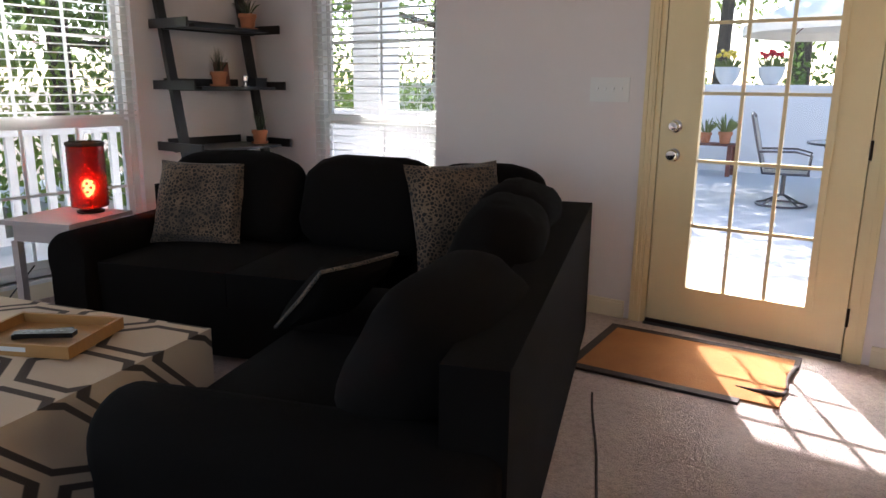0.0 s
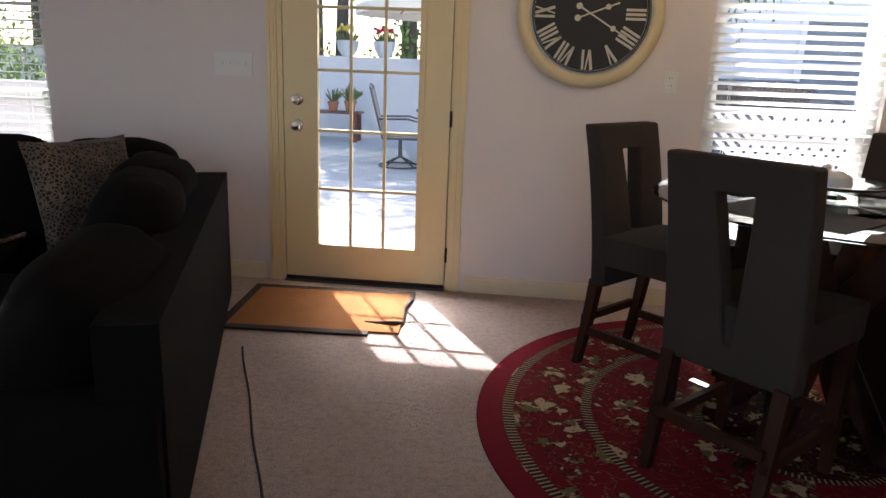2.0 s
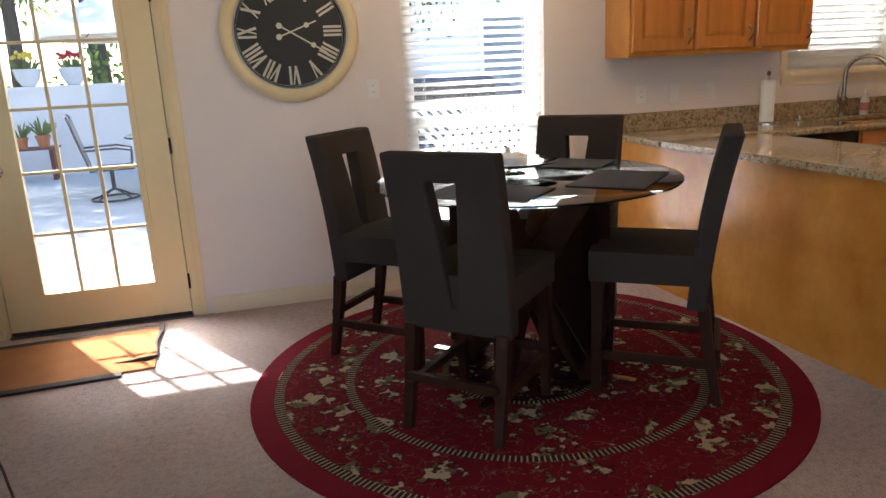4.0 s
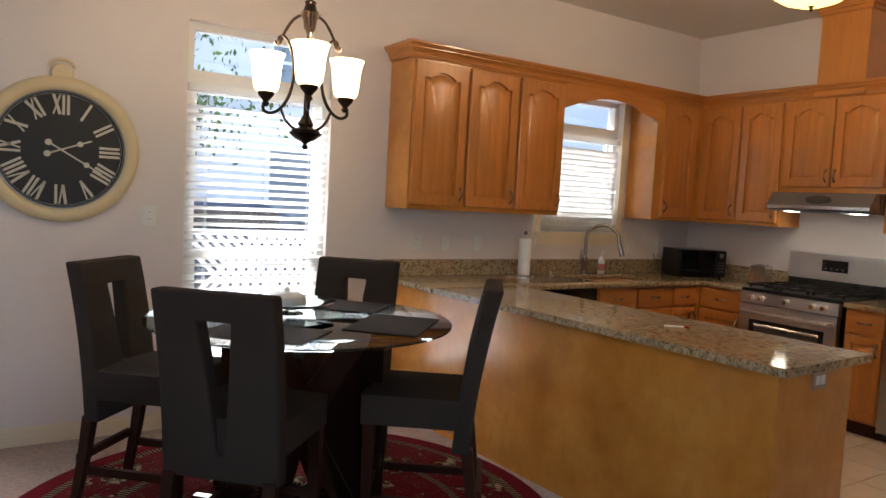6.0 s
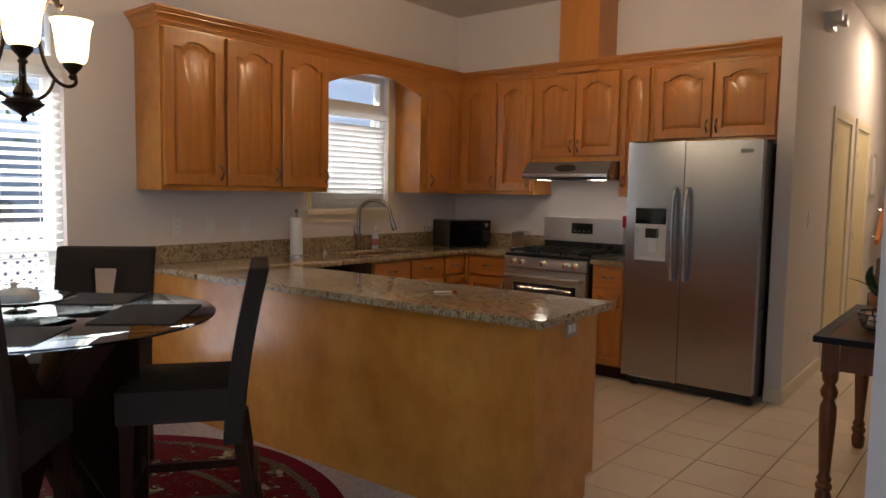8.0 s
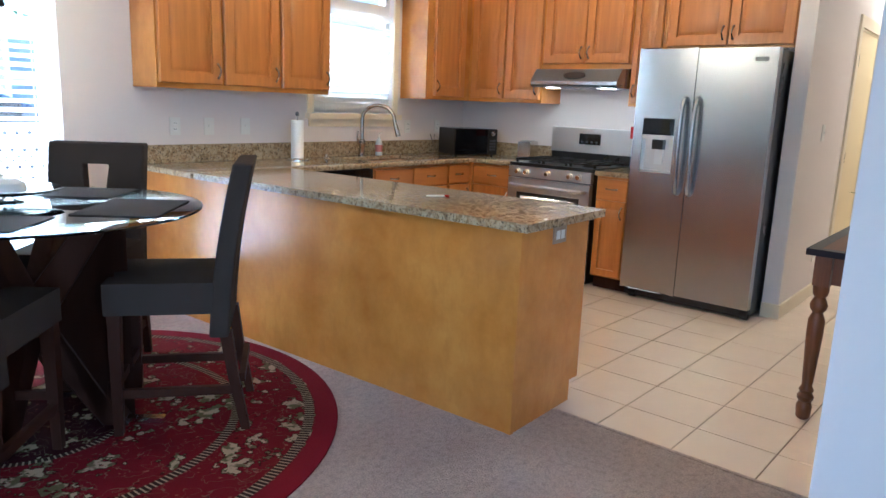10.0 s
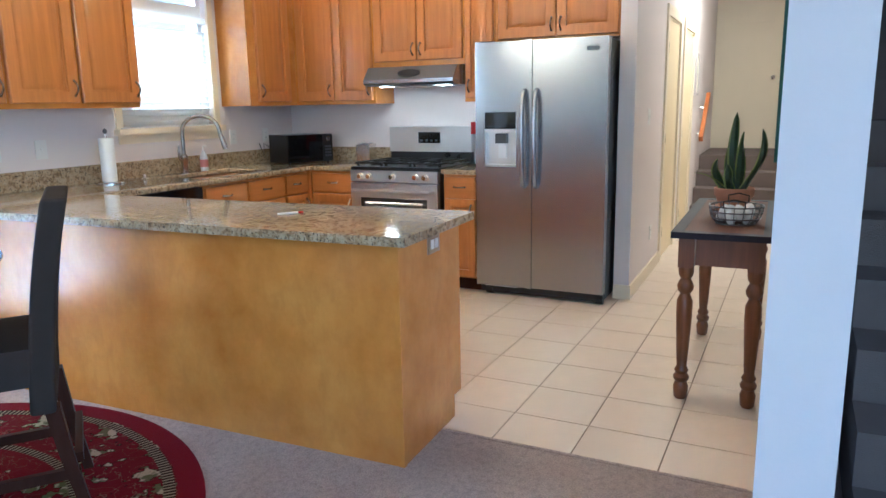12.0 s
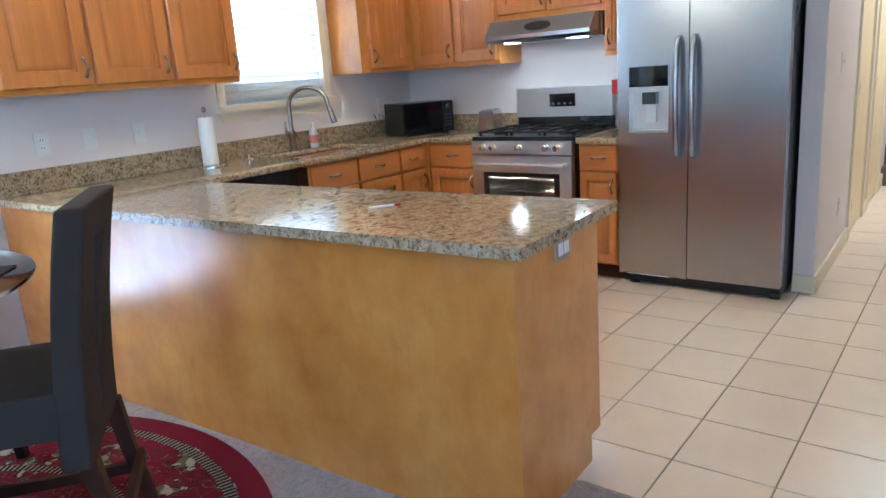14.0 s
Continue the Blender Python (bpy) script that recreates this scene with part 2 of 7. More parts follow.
PLACEMAT = surface("woven_placemat", (0.018, 0.015, 0.015), 0.8, large=9, fine=300, vary=0.3, relief=0.7, depth=0.002)

for cloth in (SOFA, CHAIRCLOTH, MATFIBRE, DARKWOOD, TABLETOP, EDGEPAINT):
    cloth.node_tree.nodes["Principled BSDF"].inputs["Specular IOR Level"].default_value = 0.12


def carpet_material():
    m, b = shader("beige_carpet", (0.40, 0.33, 0.30), 0.98)
    n, l = links(m)
    v = coords(n, l)
    a, f = noise_tex(n, l, v, 2.2, 4, 0.6), noise_tex(n, l, v, 140, 4, 0.7)
    mid = noise_tex(n, l, v, 34, 4, 0.65)
    c = ramp(n, l, a, (0.3, (0.56, 0.44, 0.39)), (0.7, (0.69, 0.57, 0.51)))
    c = mix(n, l, c, (0.23, 0.18, 0.155), ramp(n, l, f, (0.42, 0.0), (0.7, 0.55)))
    c = mix(n, l, c, (0.27, 0.21, 0.185), ramp(n, l, mid, (0.45, 0.0), (0.72, 0.5)))
    l.new(c, b.inputs["Base Color"])
    b.inputs["Specular IOR Level"].default_value = 0.15
    bump(n, l, b, math_node(n, l, "MULTIPLY_ADD", mid, 1.2, f), 1.0, 0.014)
    return m


def granite_material():
    m, b = shader("speckled_granite", (0.4, 0.32, 0.22), 0.07)
    n, l = links(m)
    v = coords(n, l)
    a, f, g = noise_tex(n, l, v, 34, 5, 0.75), noise_tex(n, l, v, 85, 3, 0.7), noise_tex(n, l, v, 6, 3, 0.6)
    vo = n.new("ShaderNodeTexVoronoi")
    vo.inputs["Scale"].default_value = 120
    l.new(v, vo.inputs["Vector"])
    c = ramp(n, l, a, (0.30, (0.10, 0.072, 0.040)), (0.43, (0.30, 0.215, 0.115)), (0.55, (0.44, 0.355, 0.225)), (0.72, (0.47, 0.41, 0.29)))
    c = mix(n, l, c, (0.035, 0.03, 0.024), ramp(n, l, f, (0.55, 0.0), (0.63, 0.9)))
    c = mix(n, l, c, (0.56, 0.50, 0.38), ramp(n, l, vo.outputs["Distance"], (0.10, 0.5), (0.24, 0.0)))
    c = mix(n, l, c, (0.33, 0.19, 0.085), ramp(n, l, g, (0.54, 0.0), (0.72, 0.25)))
    l.new(c, b.inputs["Base Color"])
    l.new(math_node(n, l, "MULTIPLY_ADD", f, 0.10, 0.04), b.inputs["Roughness"])
    bump(n, l, b, f, 0.03, 0.001)
    return m


def leopard_material():
    m, b = shader("leopard_print", (0.4, 0.3, 0.2), 0.9)
    b.inputs["Sheen Weight"].default_value = 0.15
    n, l = links(m)
    v = coords(n, l)
    w = n.new("ShaderNodeVectorMath")
    w.operation = "ADD"
    nz = n.new("ShaderNodeTexNoise")
    nz.inputs["Scale"].default_value = 30
    l.new(v, nz.inputs["Vector"])
    sc = n.new("ShaderNodeVectorMath")
    sc.operation = "SCALE"
    sc.inputs["Scale"].default_value = 0.012
    l.new(nz.outputs["Color"], sc.inputs[0])
    l.new(v, w.inputs[0])
    l.new(sc.outputs[0], w.inputs[1])
    vo = n.new("ShaderNodeTexVoronoi")
    vo.feature = "DISTANCE_TO_EDGE"
    vo.inputs["Scale"].default_value = 56
    l.new(w.outputs[0], vo.inputs["Vector"])
    patch = ramp(n, l, noise_tex(n, l, v, 9, 3), (0.35, (0.055, 0.040, 0.028)), (0.65, (0.17, 0.115, 0.072)))
    c = mix(n, l, patch, (0.009, 0.008, 0.008), ramp(n, l, vo.outputs["Distance"], (0.10, 0.0), (0.17, 1.0)))
    l.new(c, b.inputs["Base Color"])
    bump(n, l, b, noise_tex(n, l, v, 300, 2), 0.4, 0.002)
    return m


def rug_material():
    """Crimson round rug: bands, guard borders and a scatter of cream and green sprays."""
    m, b = shader("crimson_floral_rug", (0.2, 0.01, 0.02), 0.97)
    n, l = links(m)
    v = coords(n, l)
    s = n.new("ShaderNodeSeparateXYZ")
    l.new(v, s.inputs[0])
    r = math_node(n, l, "SQRT", math_node(n, l, "ADD", math_node(n, l, "POWER", s.outputs[0], 2.0), math_node(n, l, "POWER", s.outputs[1], 2.0)))
    red, deep, cream, green = (0.16, 0.006, 0.014), (0.028, 0.003, 0.006), (0.50, 0.40, 0.25), (0.13, 0.13, 0.055)
    nz = n.new("ShaderNodeTexNoise")
    nz.inputs["Scale"].default_value = 9
    l.new(v, nz.inputs["Vector"])
    sc = n.new("ShaderNodeVectorMath")
    sc.operation = "SCALE"
    sc.inputs["Scale"].default_value = 0.10
    l.new(nz.outputs["Color"], sc.inputs[0])
    wv = n.new("ShaderNodeVectorMath")
    wv.operation = "ADD"
    l.new(v, wv.inputs[0])
    l.new(sc.outputs[0], wv.inputs[1])
    field = ramp(n, l, r, (0.0, deep), (0.36, deep), (0.365, red), (0.5, red))

    def sprays(scale, lo, hi, col, base, gate=0.0):
        vo = n.new("ShaderNodeTexVoronoi")
        vo.inputs["Scale"].default_value = scale
        l.new(wv.outputs[0], vo.inputs["Vector"])
        fac = ramp(n, l, vo.outputs["Distance"], (lo, 1.0), (hi, 0.0))
        if gate:
            fac = math_node(n, l, "MULTIPLY", fac, ramp(n, l, noise_tex(n, l, v, 6.5, 2), (gate - 0.03, 0.0), (gate + 0.03, 1.0)))
        return mix(n, l, base, col, fac)

    vo = n.new("ShaderNodeTexVoronoi")
    vo.inputs["Scale"].default_value, vo.inputs["Randomness"].default_value = 6.2, 0.75
    l.new(v, vo.inputs["Vector"])
    ragged = noise_tex(n, l, v, 24, 2, 0.5)
    q = math_node(n, l, "ADD", vo.outputs["Distance"], math_node(n, l, "MULTIPLY", math_node(n, l, "SUBTRACT", ragged, 0.5), 1.5))
    c = mix(n, l, field, deep, ramp(n, l, q, (0.33, 0.85), (0.37, 0.0)))
    c = mix(n, l, c, green, ramp(n, l, q, (0.27, 1.0), (0.30, 0.0)))
    petals = math_node(n, l, "MULTIPLY", ramp(n, l, q, (0.22, 1.0), (0.25, 0.0)), ramp(n, l, noise_tex(n, l, v, 15, 2), (0.44, 0.0), (0.50, 1.0)))
    c = mix(n, l, c, cream, petals)
    c = sprays(30, 0.16, 0.20, (0.28, 0.10, 0.06), c, 0.55)
    vein = n.new("ShaderNodeTexNoise")
    vein.inputs["Scale"].default_value = 13
    l.new(wv.outputs[0], vein.inputs["Vector"])
    c = mix(n, l, c, (0.24, 0.16, 0.09), ramp(n, l, math_node(n, l, "ABSOLUTE", math_node(n, l, "SUBTRACT", vein.outputs[0], 0.5)), (0.003, 0.6), (0.010, 0.0)))
    ang = math_node(n, l, "ARCTAN2", s.outputs[1], s.outputs[0])

    def guard(c, at, half, count):
        dots = math_node(n, l, "COSINE", math_node(n, l, "MULTIPLY", ang, float(count)))
        on = ramp(n, l, math_node(n, l, "ABSOLUTE", math_node(n, l, "SUBTRACT", r, at)), (half / 1.0, 1.0), (half * 1.05, 0.0))
        dotted = mix(n, l, (0.03, 0.02, 0.015), (0.42, 0.34, 0.2), ramp(n, l, dots, (0.45, 0.0), (0.55, 1.0)))
        return mix(n, l, c, dotted, on)

    c = guard(c, 1.112, 0.021, 330)
    c = guard(c, 0.80, 0.019, 240)
    c = guard(c, 0.36, 0.014, 110)
    edge = n.new("ShaderNodeMath")
    edge.operation = "GREATER_THAN"
    edge.inputs[1].default_value = 1.14
    l.new(r, edge.inputs[0])
    c = mix(n, l, c, (0.20, 0.008, 0.020), edge.outputs[0])
    pile = noise_tex(n, l, v, 260, 3, 0.7)
    c = mix(n, l, c, (0.02, 0.004, 0.006), math_node(n, l, "MULTIPLY", pile, 0.5))
    l.new(c, b.inputs["Base Color"])
    b.inputs["Specular IOR Level"].default_value = 0.1
    bump(n, l, b, pile, 0.7, 0.005)
    return m


def lattice_material():
    """Cream cloth with long hexagons outlined by pairs of dark lines."""
    m, b = shader("hexagon_cloth", (0.6, 0.5, 0.4), 0.9)
    n, l = links(m)
    v = coords(n, l)
    s = n.new("ShaderNodeSeparateXYZ")
    l.new(v, s.inputs[0])
    x = math_node(n, l, "MULTIPLY", math_node(n, l, "ADD", s.outputs[0], math_node(n, l, "MULTIPLY", s.outputs[2], 0.9)), 1 / 0.33)
    y = math_node(n, l, "MULTIPLY", math_node(n, l, "ADD", s.outputs[1], s.outputs[2]), 1 / 0.29)

    def cell(dx, dy):
        u = math_node(n, l, "ABSOLUTE", math_node(n, l, "SUBTRACT", math_node(n, l, "FRACT", math_node(n, l, "ADD", y, 40.5 + dx)), 0.5))
        q = math_node(n, l, "FRACT", math_node(n, l, "MULTIPLY", math_node(n, l, "ADD", x, 34.64 + 0.866 + dy), 1 / 1.732))
        w = math_node(n, l, "ABSOLUTE", math_node(n, l, "MULTIPLY", math_node(n, l, "SUBTRACT", q, 0.5), 1.732))
        return math_node(n, l, "MAXIMUM", u, math_node(n, l, "ADD", math_node(n, l, "MULTIPLY", u, 0.5), math_node(n, l, "MULTIPLY", w, 0.866)))

    d = math_node(n, l, "MINIMUM", cell(0.0, 0.0), cell(0.5, 0.866))
    line = ramp(n, l, d, (0.0, 0.0), (0.345, 0.0), (0.355, 1.0), (0.435, 1.0), (0.445, 0.0), (1.0, 0.0))
    c = mix(n, l, (0.60, 0.49, 0.36), (0.022, 0.016, 0.016), line)
    weave = noise_tex(n, l, v, 300, 3)
    c = mix(n, l, c, (0.4, 0.32, 0.24), math_node(n, l, "MULTIPLY", weave, 0.25))
    l.new(c, b.inputs["Base Color"])
    bump(n, l, b, weave, 0.4, 0.002)
    return m


def veneer_material():
    """Clear-coated maple sheet: soft cloudy figure, faint upright grain, uneven sheen."""
    m, b = shader("maple_veneer", (0.52, 0.235, 0.045), 0.3)
    n, l = links(m)
    v = coords(n, l)
    cloud = noise_tex(n, l, v, 2.6, 5, 0.62)
    swirl = noise_tex(n, l, coords(n, l, (2.0, 2.0, 1.1)), 7, 4, 0.6)
    grain = noise_tex(n, l, coords(n, l, (26, 26, 0.7)), 3, 3, 0.5)
    c = ramp(n, l, cloud, (0.32, (0.42, 0.155, 0.021)), (0.50, (0.55, 0.232, 0.036)), (0.68, (0.63, 0.295, 0.058)))
    c = mix(n, l, c, (0.44, 0.185, 0.033), ramp(n, l, swirl, (0.45, 0.0), (0.7, 0.55)))
    c = mix(n, l, c, (0.47, 0.20, 0.038), math_node(n, l, "MULTIPLY", grain, 0.25))
    l.new(c, b.inputs["Base Color"])
    l.new(math_node(n, l, "MULTIPLY_ADD", swirl, 0.14, 0.15), b.inputs["Roughness"])
    b.inputs["Coat Weight"].default_value, b.inputs["Coat Roughness"].default_value = 0.35, 0.16
    bump(n, l, b, swirl, 0.10, 0.004)
    return m


VENEER = veneer_material()
CARPET, GRANITE, LEOPARD, RUG, LATTICE = carpet_material(), granite_material(), leopard_material(), rug_material(), lattice_material()


# ---- building helpers ----
def box(bm, x0, x1, y0, y1, z0, z1, m=None):
    vs = [bm.verts.new((x, y, z)) for z in (z0, z1) for x, y in ((x0, y0), (x1, y0), (x1, y1), (x0, y1))]
    if m is not None:
        for v in vs:
            v.co = m @ v.co
    for f in ((3, 2, 1, 0), (4, 5, 6, 7), (0, 1, 5, 4), (1, 2, 6, 5), (2, 3, 7, 6), (3, 0, 4, 7)):
        bm.faces.new([vs[i] for i in f])
    return vs


def boxes(*bs):
    bm = bmesh.new()
    for b in bs:
        box(bm, *b)
    return bm


def rounded(bm, width, segments=2, angle=30):
    edges = [e for e in bm.edges if len(e.link_faces) == 2 and e.calc_face_angle(0) > radians(angle)]
    bmesh.ops.bevel(bm, geom=edges, offset=width, segments=segments, profile=0.5, affect="EDGES", clamp_overlap=True)
    return bm


def rbox(x0, x1, y0, y1, z0, z1, r=0.004, seg=2):
    return rounded(boxes((x0, x1, y0, y1, z0, z1)), r, seg)


def lathe(profile, n=24, m=None, cap=True):
    """A turned body from (radius, height) pairs."""
    bm = bmesh.new()
    rings = []
    for r, z in profile:
        rings.append([bm.verts.new((max(r, 1e-4) * math.cos(2 * math.pi * i / n), max(r, 1e-4) * math.sin(2 * math.pi * i / n), z)) for i in range(n)])
    for a, b in zip(rings, rings[1:]):
        for i in range(n):
            bm.faces.new((a[i], a[(i + 1) % n], b[(i + 1) % n], b[i]))
    if cap:
        bm.faces.new(rings[0][::-1])
        bm.faces.new(rings[-1])
    else:
        for i in range(n):
            bm.faces.new((rings[-1][i], rings[-1][(i + 1) % n], rings[0][(i + 1) % n], rings[0][i]))
    if m is not None:
        bm.transform(m)
    return bm


def tube(points, r, n=8, closed=False):
    """A round bar along points; r is one radius or one for each point."""
    pts = [Vector(p) for p in points]
    rs = r if isinstance(r, (list, tuple)) else [r] * len(pts)
    bm = bmesh.new()
    rings, side = [], None
    for i, p in enumerate(pts):
        a = pts[i - 1] if i or closed else p
        b = pts[(i + 1) % len(pts)] if i + 1 < len(pts) or closed else p
        d = (b - a).normalized()
        if side is None:
            side = d.orthogonal().normalized()
        side = (side - d * side.dot(d)).normalized()
        up = d.cross(side)
        rings.append([bm.verts.new(p + rs[i] * (math.cos(2 * math.pi * k / n) * side + math.sin(2 * math.pi * k / n) * up)) for k in range(n)])
    pairs = list(zip(rings, rings[1:]))
    if closed:
        pairs.append((rings[-1], rings[0]))
    for a, b in pairs:
        for k in range(n):
            bm.faces.new((a[k], a[(k + 1) % n], b[(k + 1) % n], b[k]))
    if not closed:
        bm.faces.new(rings[0][::-1])
        bm.faces.new(rings[-1])
    return bm


def merge(*bms):
    out = bmesh.new()
    for b in bms:
        me = bpy.data.meshes.new("tmp")
        b.to_mesh(me)
        b.free()
        out.from_mesh(me)
        bpy.data.meshes.remove(me)
    return out


def mesh_of(name, bm, material, smooth=True):
    me = bpy.data.meshes.new(name)
    bmesh.ops.recalc_face_normals(bm, faces=bm.faces[:])
    bm.to_mesh(me)
    bm.free()
    if material is not None:
        me.materials.append(material)
    if smooth:
        me.polygons.foreach_set("use_smooth", [True] * len(me.polygons))
        me.set_sharp_from_angle(angle=radians(38))
    return me


def part(name, bm, material, parent, label="", smooth=True):
    ob = new(name, mesh_of(name, bm, material, smooth))
    ob.parent = parent
    if label:
        tagged(ob, label)
    return ob


def piece(name, mesh, parent, at=None):
    ob = new(name, mesh)
    ob.parent = parent
    if at is not None:
        ob.matrix_basis = at
    return ob


def solid(name, bm, material, label, category, kind="", group="", at=None, smooth=True):
    ob = new(name, mesh_of(name, bm, material, smooth))
    if at is not None:
        ob.matrix_basis = at
    return tagged(ob, label, category, group, kind)


def thing(name, at, label, category, group="", kind=""):
    ob = new(name)
    ob.empty_display_size = 0.1
    ob.matrix_basis = at
    return tagged(ob, label, category, group, kind)


def bend(a, b, sag, n=10):
    """Points of a bow from a to b that rises by the vector sag."""
    a, b, s = Vector(a), Vector(b), Vector(sag)
    return [a.lerp(b, i / n) + s * math.sin(math.pi * i / n) for i in range(n + 1)]


def cushion(w, d, h, puff=0.06, n=10, seed=0):
    """A stuffed pillow: w along x, h along z, thickness d along y; seams pulled in at the corners."""
    rng = random.Random(seed)
    bm = bmesh.new()
    grid = {}
    ph = rng.uniform(0, 6)
    for s in (-1, 1):
        for i in range(n + 1):
            for j in range(n + 1):
                u, v = 2 * i / n - 1, 2 * j / n - 1
                edge = (1 - abs(u) ** 3.2) * (1 - abs(v) ** 3.2)
                if edge < 1e-6 and s == 1:
                    grid[s, i, j] = grid[-1, i, j]
                    continue
                pull = 1 - 0.01 * (1 - (1 - u * u)) * (1 - (1 - v * v))
                y = s * d / 2 * edge ** 0.5
                y += 0.02 * math.sin(3 * u + ph) * math.sin(2.4 * v + 1.3 * ph) * edge
                k = 1 - 0.08 * (1 - abs(v) ** 2) * abs(u) ** 6
                q = 1 - 0.08 * (1 - abs(u) ** 2) * abs(v) ** 6
                grid[s, i, j] = bm.verts.new((u * w / 2 * pull * k, y, h / 2 + v * h / 2 * pull * q))
    for s in (-1, 1):
        for i in range(n):
            for j in range(n):
                q = [grid[s, i, j], grid[s, i + 1, j], grid[s, i + 1, j + 1], grid[s, i, j + 1]]
                if len(set(q)) == 4:
                    bm.faces.new(q if s == -1 else q[::-1])
    return bm


def stuffed(w, d, h, seed=0, n=22, e=0.5):
    """A plump rounded back cushion: w along x, d along y, h along z from its base, with soft creases."""
    bm = bmesh.new()
    off = Vector((seed * 3.7, seed * 1.3, 0))

    def power(c, k):
        return math.copysign(abs(c) ** k, c)

    rings = []
    for i in range(1, n):
        la = -math.pi / 2 + math.pi * i / n
        ring = []
        for j in range(2 * n):
            lo = math.pi * j / n
            p = Vector((power(math.cos(la), e) * power(math.cos(lo), e), power(math.cos(la), .8) * power(math.sin(lo), .9), power(math.sin(la), e)))
            k = 1 + .05 * noise.noise(p * 1.7 + off) + .02 * noise.noise(p * 5 + off)
            sag = .06 * (p.x * p.x) * max(0.0, p.z)
            ring.append(bm.verts.new((p.x * w / 2 * k, p.y * d / 2 * k, h / 2 + (p.z - sag) * h / 2 * k)))
        rings.append(ring)
    for a, b in zip(rings, rings[1:]):
        for j in range(2 * n):
            bm.faces.new((a[j], a[(j + 1) % (2 * n)], b[(j + 1) % (2 * n)], b[j]))
    bm.faces.new(rings[0][::-1])
    bm.faces.new(rings[-1])
    return bm


def rolled_arm(x0, x1, y0, y1, z0, z1):
    """A sofa arm with a rounded, slightly bulging top, running along its longer side."""
    along_x = x1 - x0 > y1 - y0
    a0, a1, b0, b1 = (x0, x1, y0, y1) if along_x else (y0, y1, x0, x1)
    half, mid = (b1 - b0) / 2, (b0 + b1) / 2
    prof = [(-half * .92, z0), (-half * .92, z1 - half * 1.5), (-half, z1 - half * 1.1)]
    prof += [(-half * math.cos(math.pi * k / 12), z1 - half * .8 + half * .8 * math.sin(math.pi * k / 12)) for k in range(13)]
    prof += [(half, z1 - half * 1.1), (half * .92, z1 - half * 1.5), (half * .92, z0)]
    bm = bmesh.new()
    rings = []
    for t, k in ((0, .86), (.012, .95), (.035, 1), (.25, 1.01), (.5, 1), (.75, 1.01), (.965, 1), (.988, .95), (1, .86)):
        a = a0 + (a1 - a0) * t
        rings.append([bm.verts.new((a, mid + b * k, z0 + (z - z0) * (1 - (1 - k) * .4)) if along_x else (mid + b * k, a, z0 + (z - z0) * (1 - (1 - k) * .4))) for b, z in prof])
    for p, q in zip(rings, rings[1:]):
        for i in range(len(prof)):
            j = (i + 1) % len(prof)
            bm.faces.new((p[i], p[j], q[j], q[i]))
    bm.faces.new(rings[0][::-1])
    bm.faces.new(rings[-1])
    return bm


def plate_cells(xs, ys, z0, z1, hole=()):
    """A flat slab over a grid of cells, as one piece, with the cells named in hole left out."""
    bm = bmesh.new()
    V = {(i, j, k): bm.verts.new((x, y, z)) for i, x in enumerate(xs) for j, y in enumerate(ys) for k, z in enumerate((z0, z1))}
    full = {(i, j) for i in range(len(xs) - 1) for j in range(len(ys) - 1)} - set(hole)
    for i, j in full:
        bm.faces.new((V[i, j, 1], V[i + 1, j, 1], V[i + 1, j + 1, 1], V[i, j + 1, 1]))
        bm.faces.new((V[i, j + 1, 0], V[i + 1, j + 1, 0], V[i + 1, j, 0], V[i, j, 0]))
        for di, dj, a, b in ((-1, 0, (i, j + 1), (i, j)), (1, 0, (i + 1, j), (i + 1, j + 1)), (0, -1, (i, j), (i + 1, j)), (0, 1, (i + 1, j + 1), (i, j + 1))):
            if (i + di, j + dj) not in full:
                bm.faces.new((V[a[0], a[1], 0], V[b[0], b[1], 0], V[b[0], b[1], 1], V[a[0], a[1], 1]))
    bmesh.ops.delete(bm, geom=[v for v in bm.verts if not v.link_faces], context="VERTS")
    return bm


def soft_box(x0, x1, y0, y1, z0, z1, r=0.05, crown=0.02, seg=4, cuts=6):
    """An upholstered block with rounded edges and a slightly domed top."""
    bm = rounded(boxes((x0, x1, y0, y1, z0, z1)), r, seg)
    bmesh.ops.subdivide_edges(bm, edges=[e for e in bm.edges if e.calc_length() > 2.5 * r], cuts=cuts, use_grid_fill=True)
    for v in bm.verts:
        u, w = (2 * (v.co.x - x0) / (x1 - x0) - 1), (2 * (v.co.y - y0) / (y1 - y0) - 1)
        if v.co.z > (z0 + z1) / 2:
            v.co.z += crown * (1 - u * u) * (1 - w * w)
    return bm


# ---- structure ----
HALL_TURN = 1.2
WEST, EAST, CEILING, SOUTH = -3.35, 6.78, 3.08, -7.0
HALL_N, HALL_S, STUB = -3.17, -4.09, 6.374
COL_X = 3.12


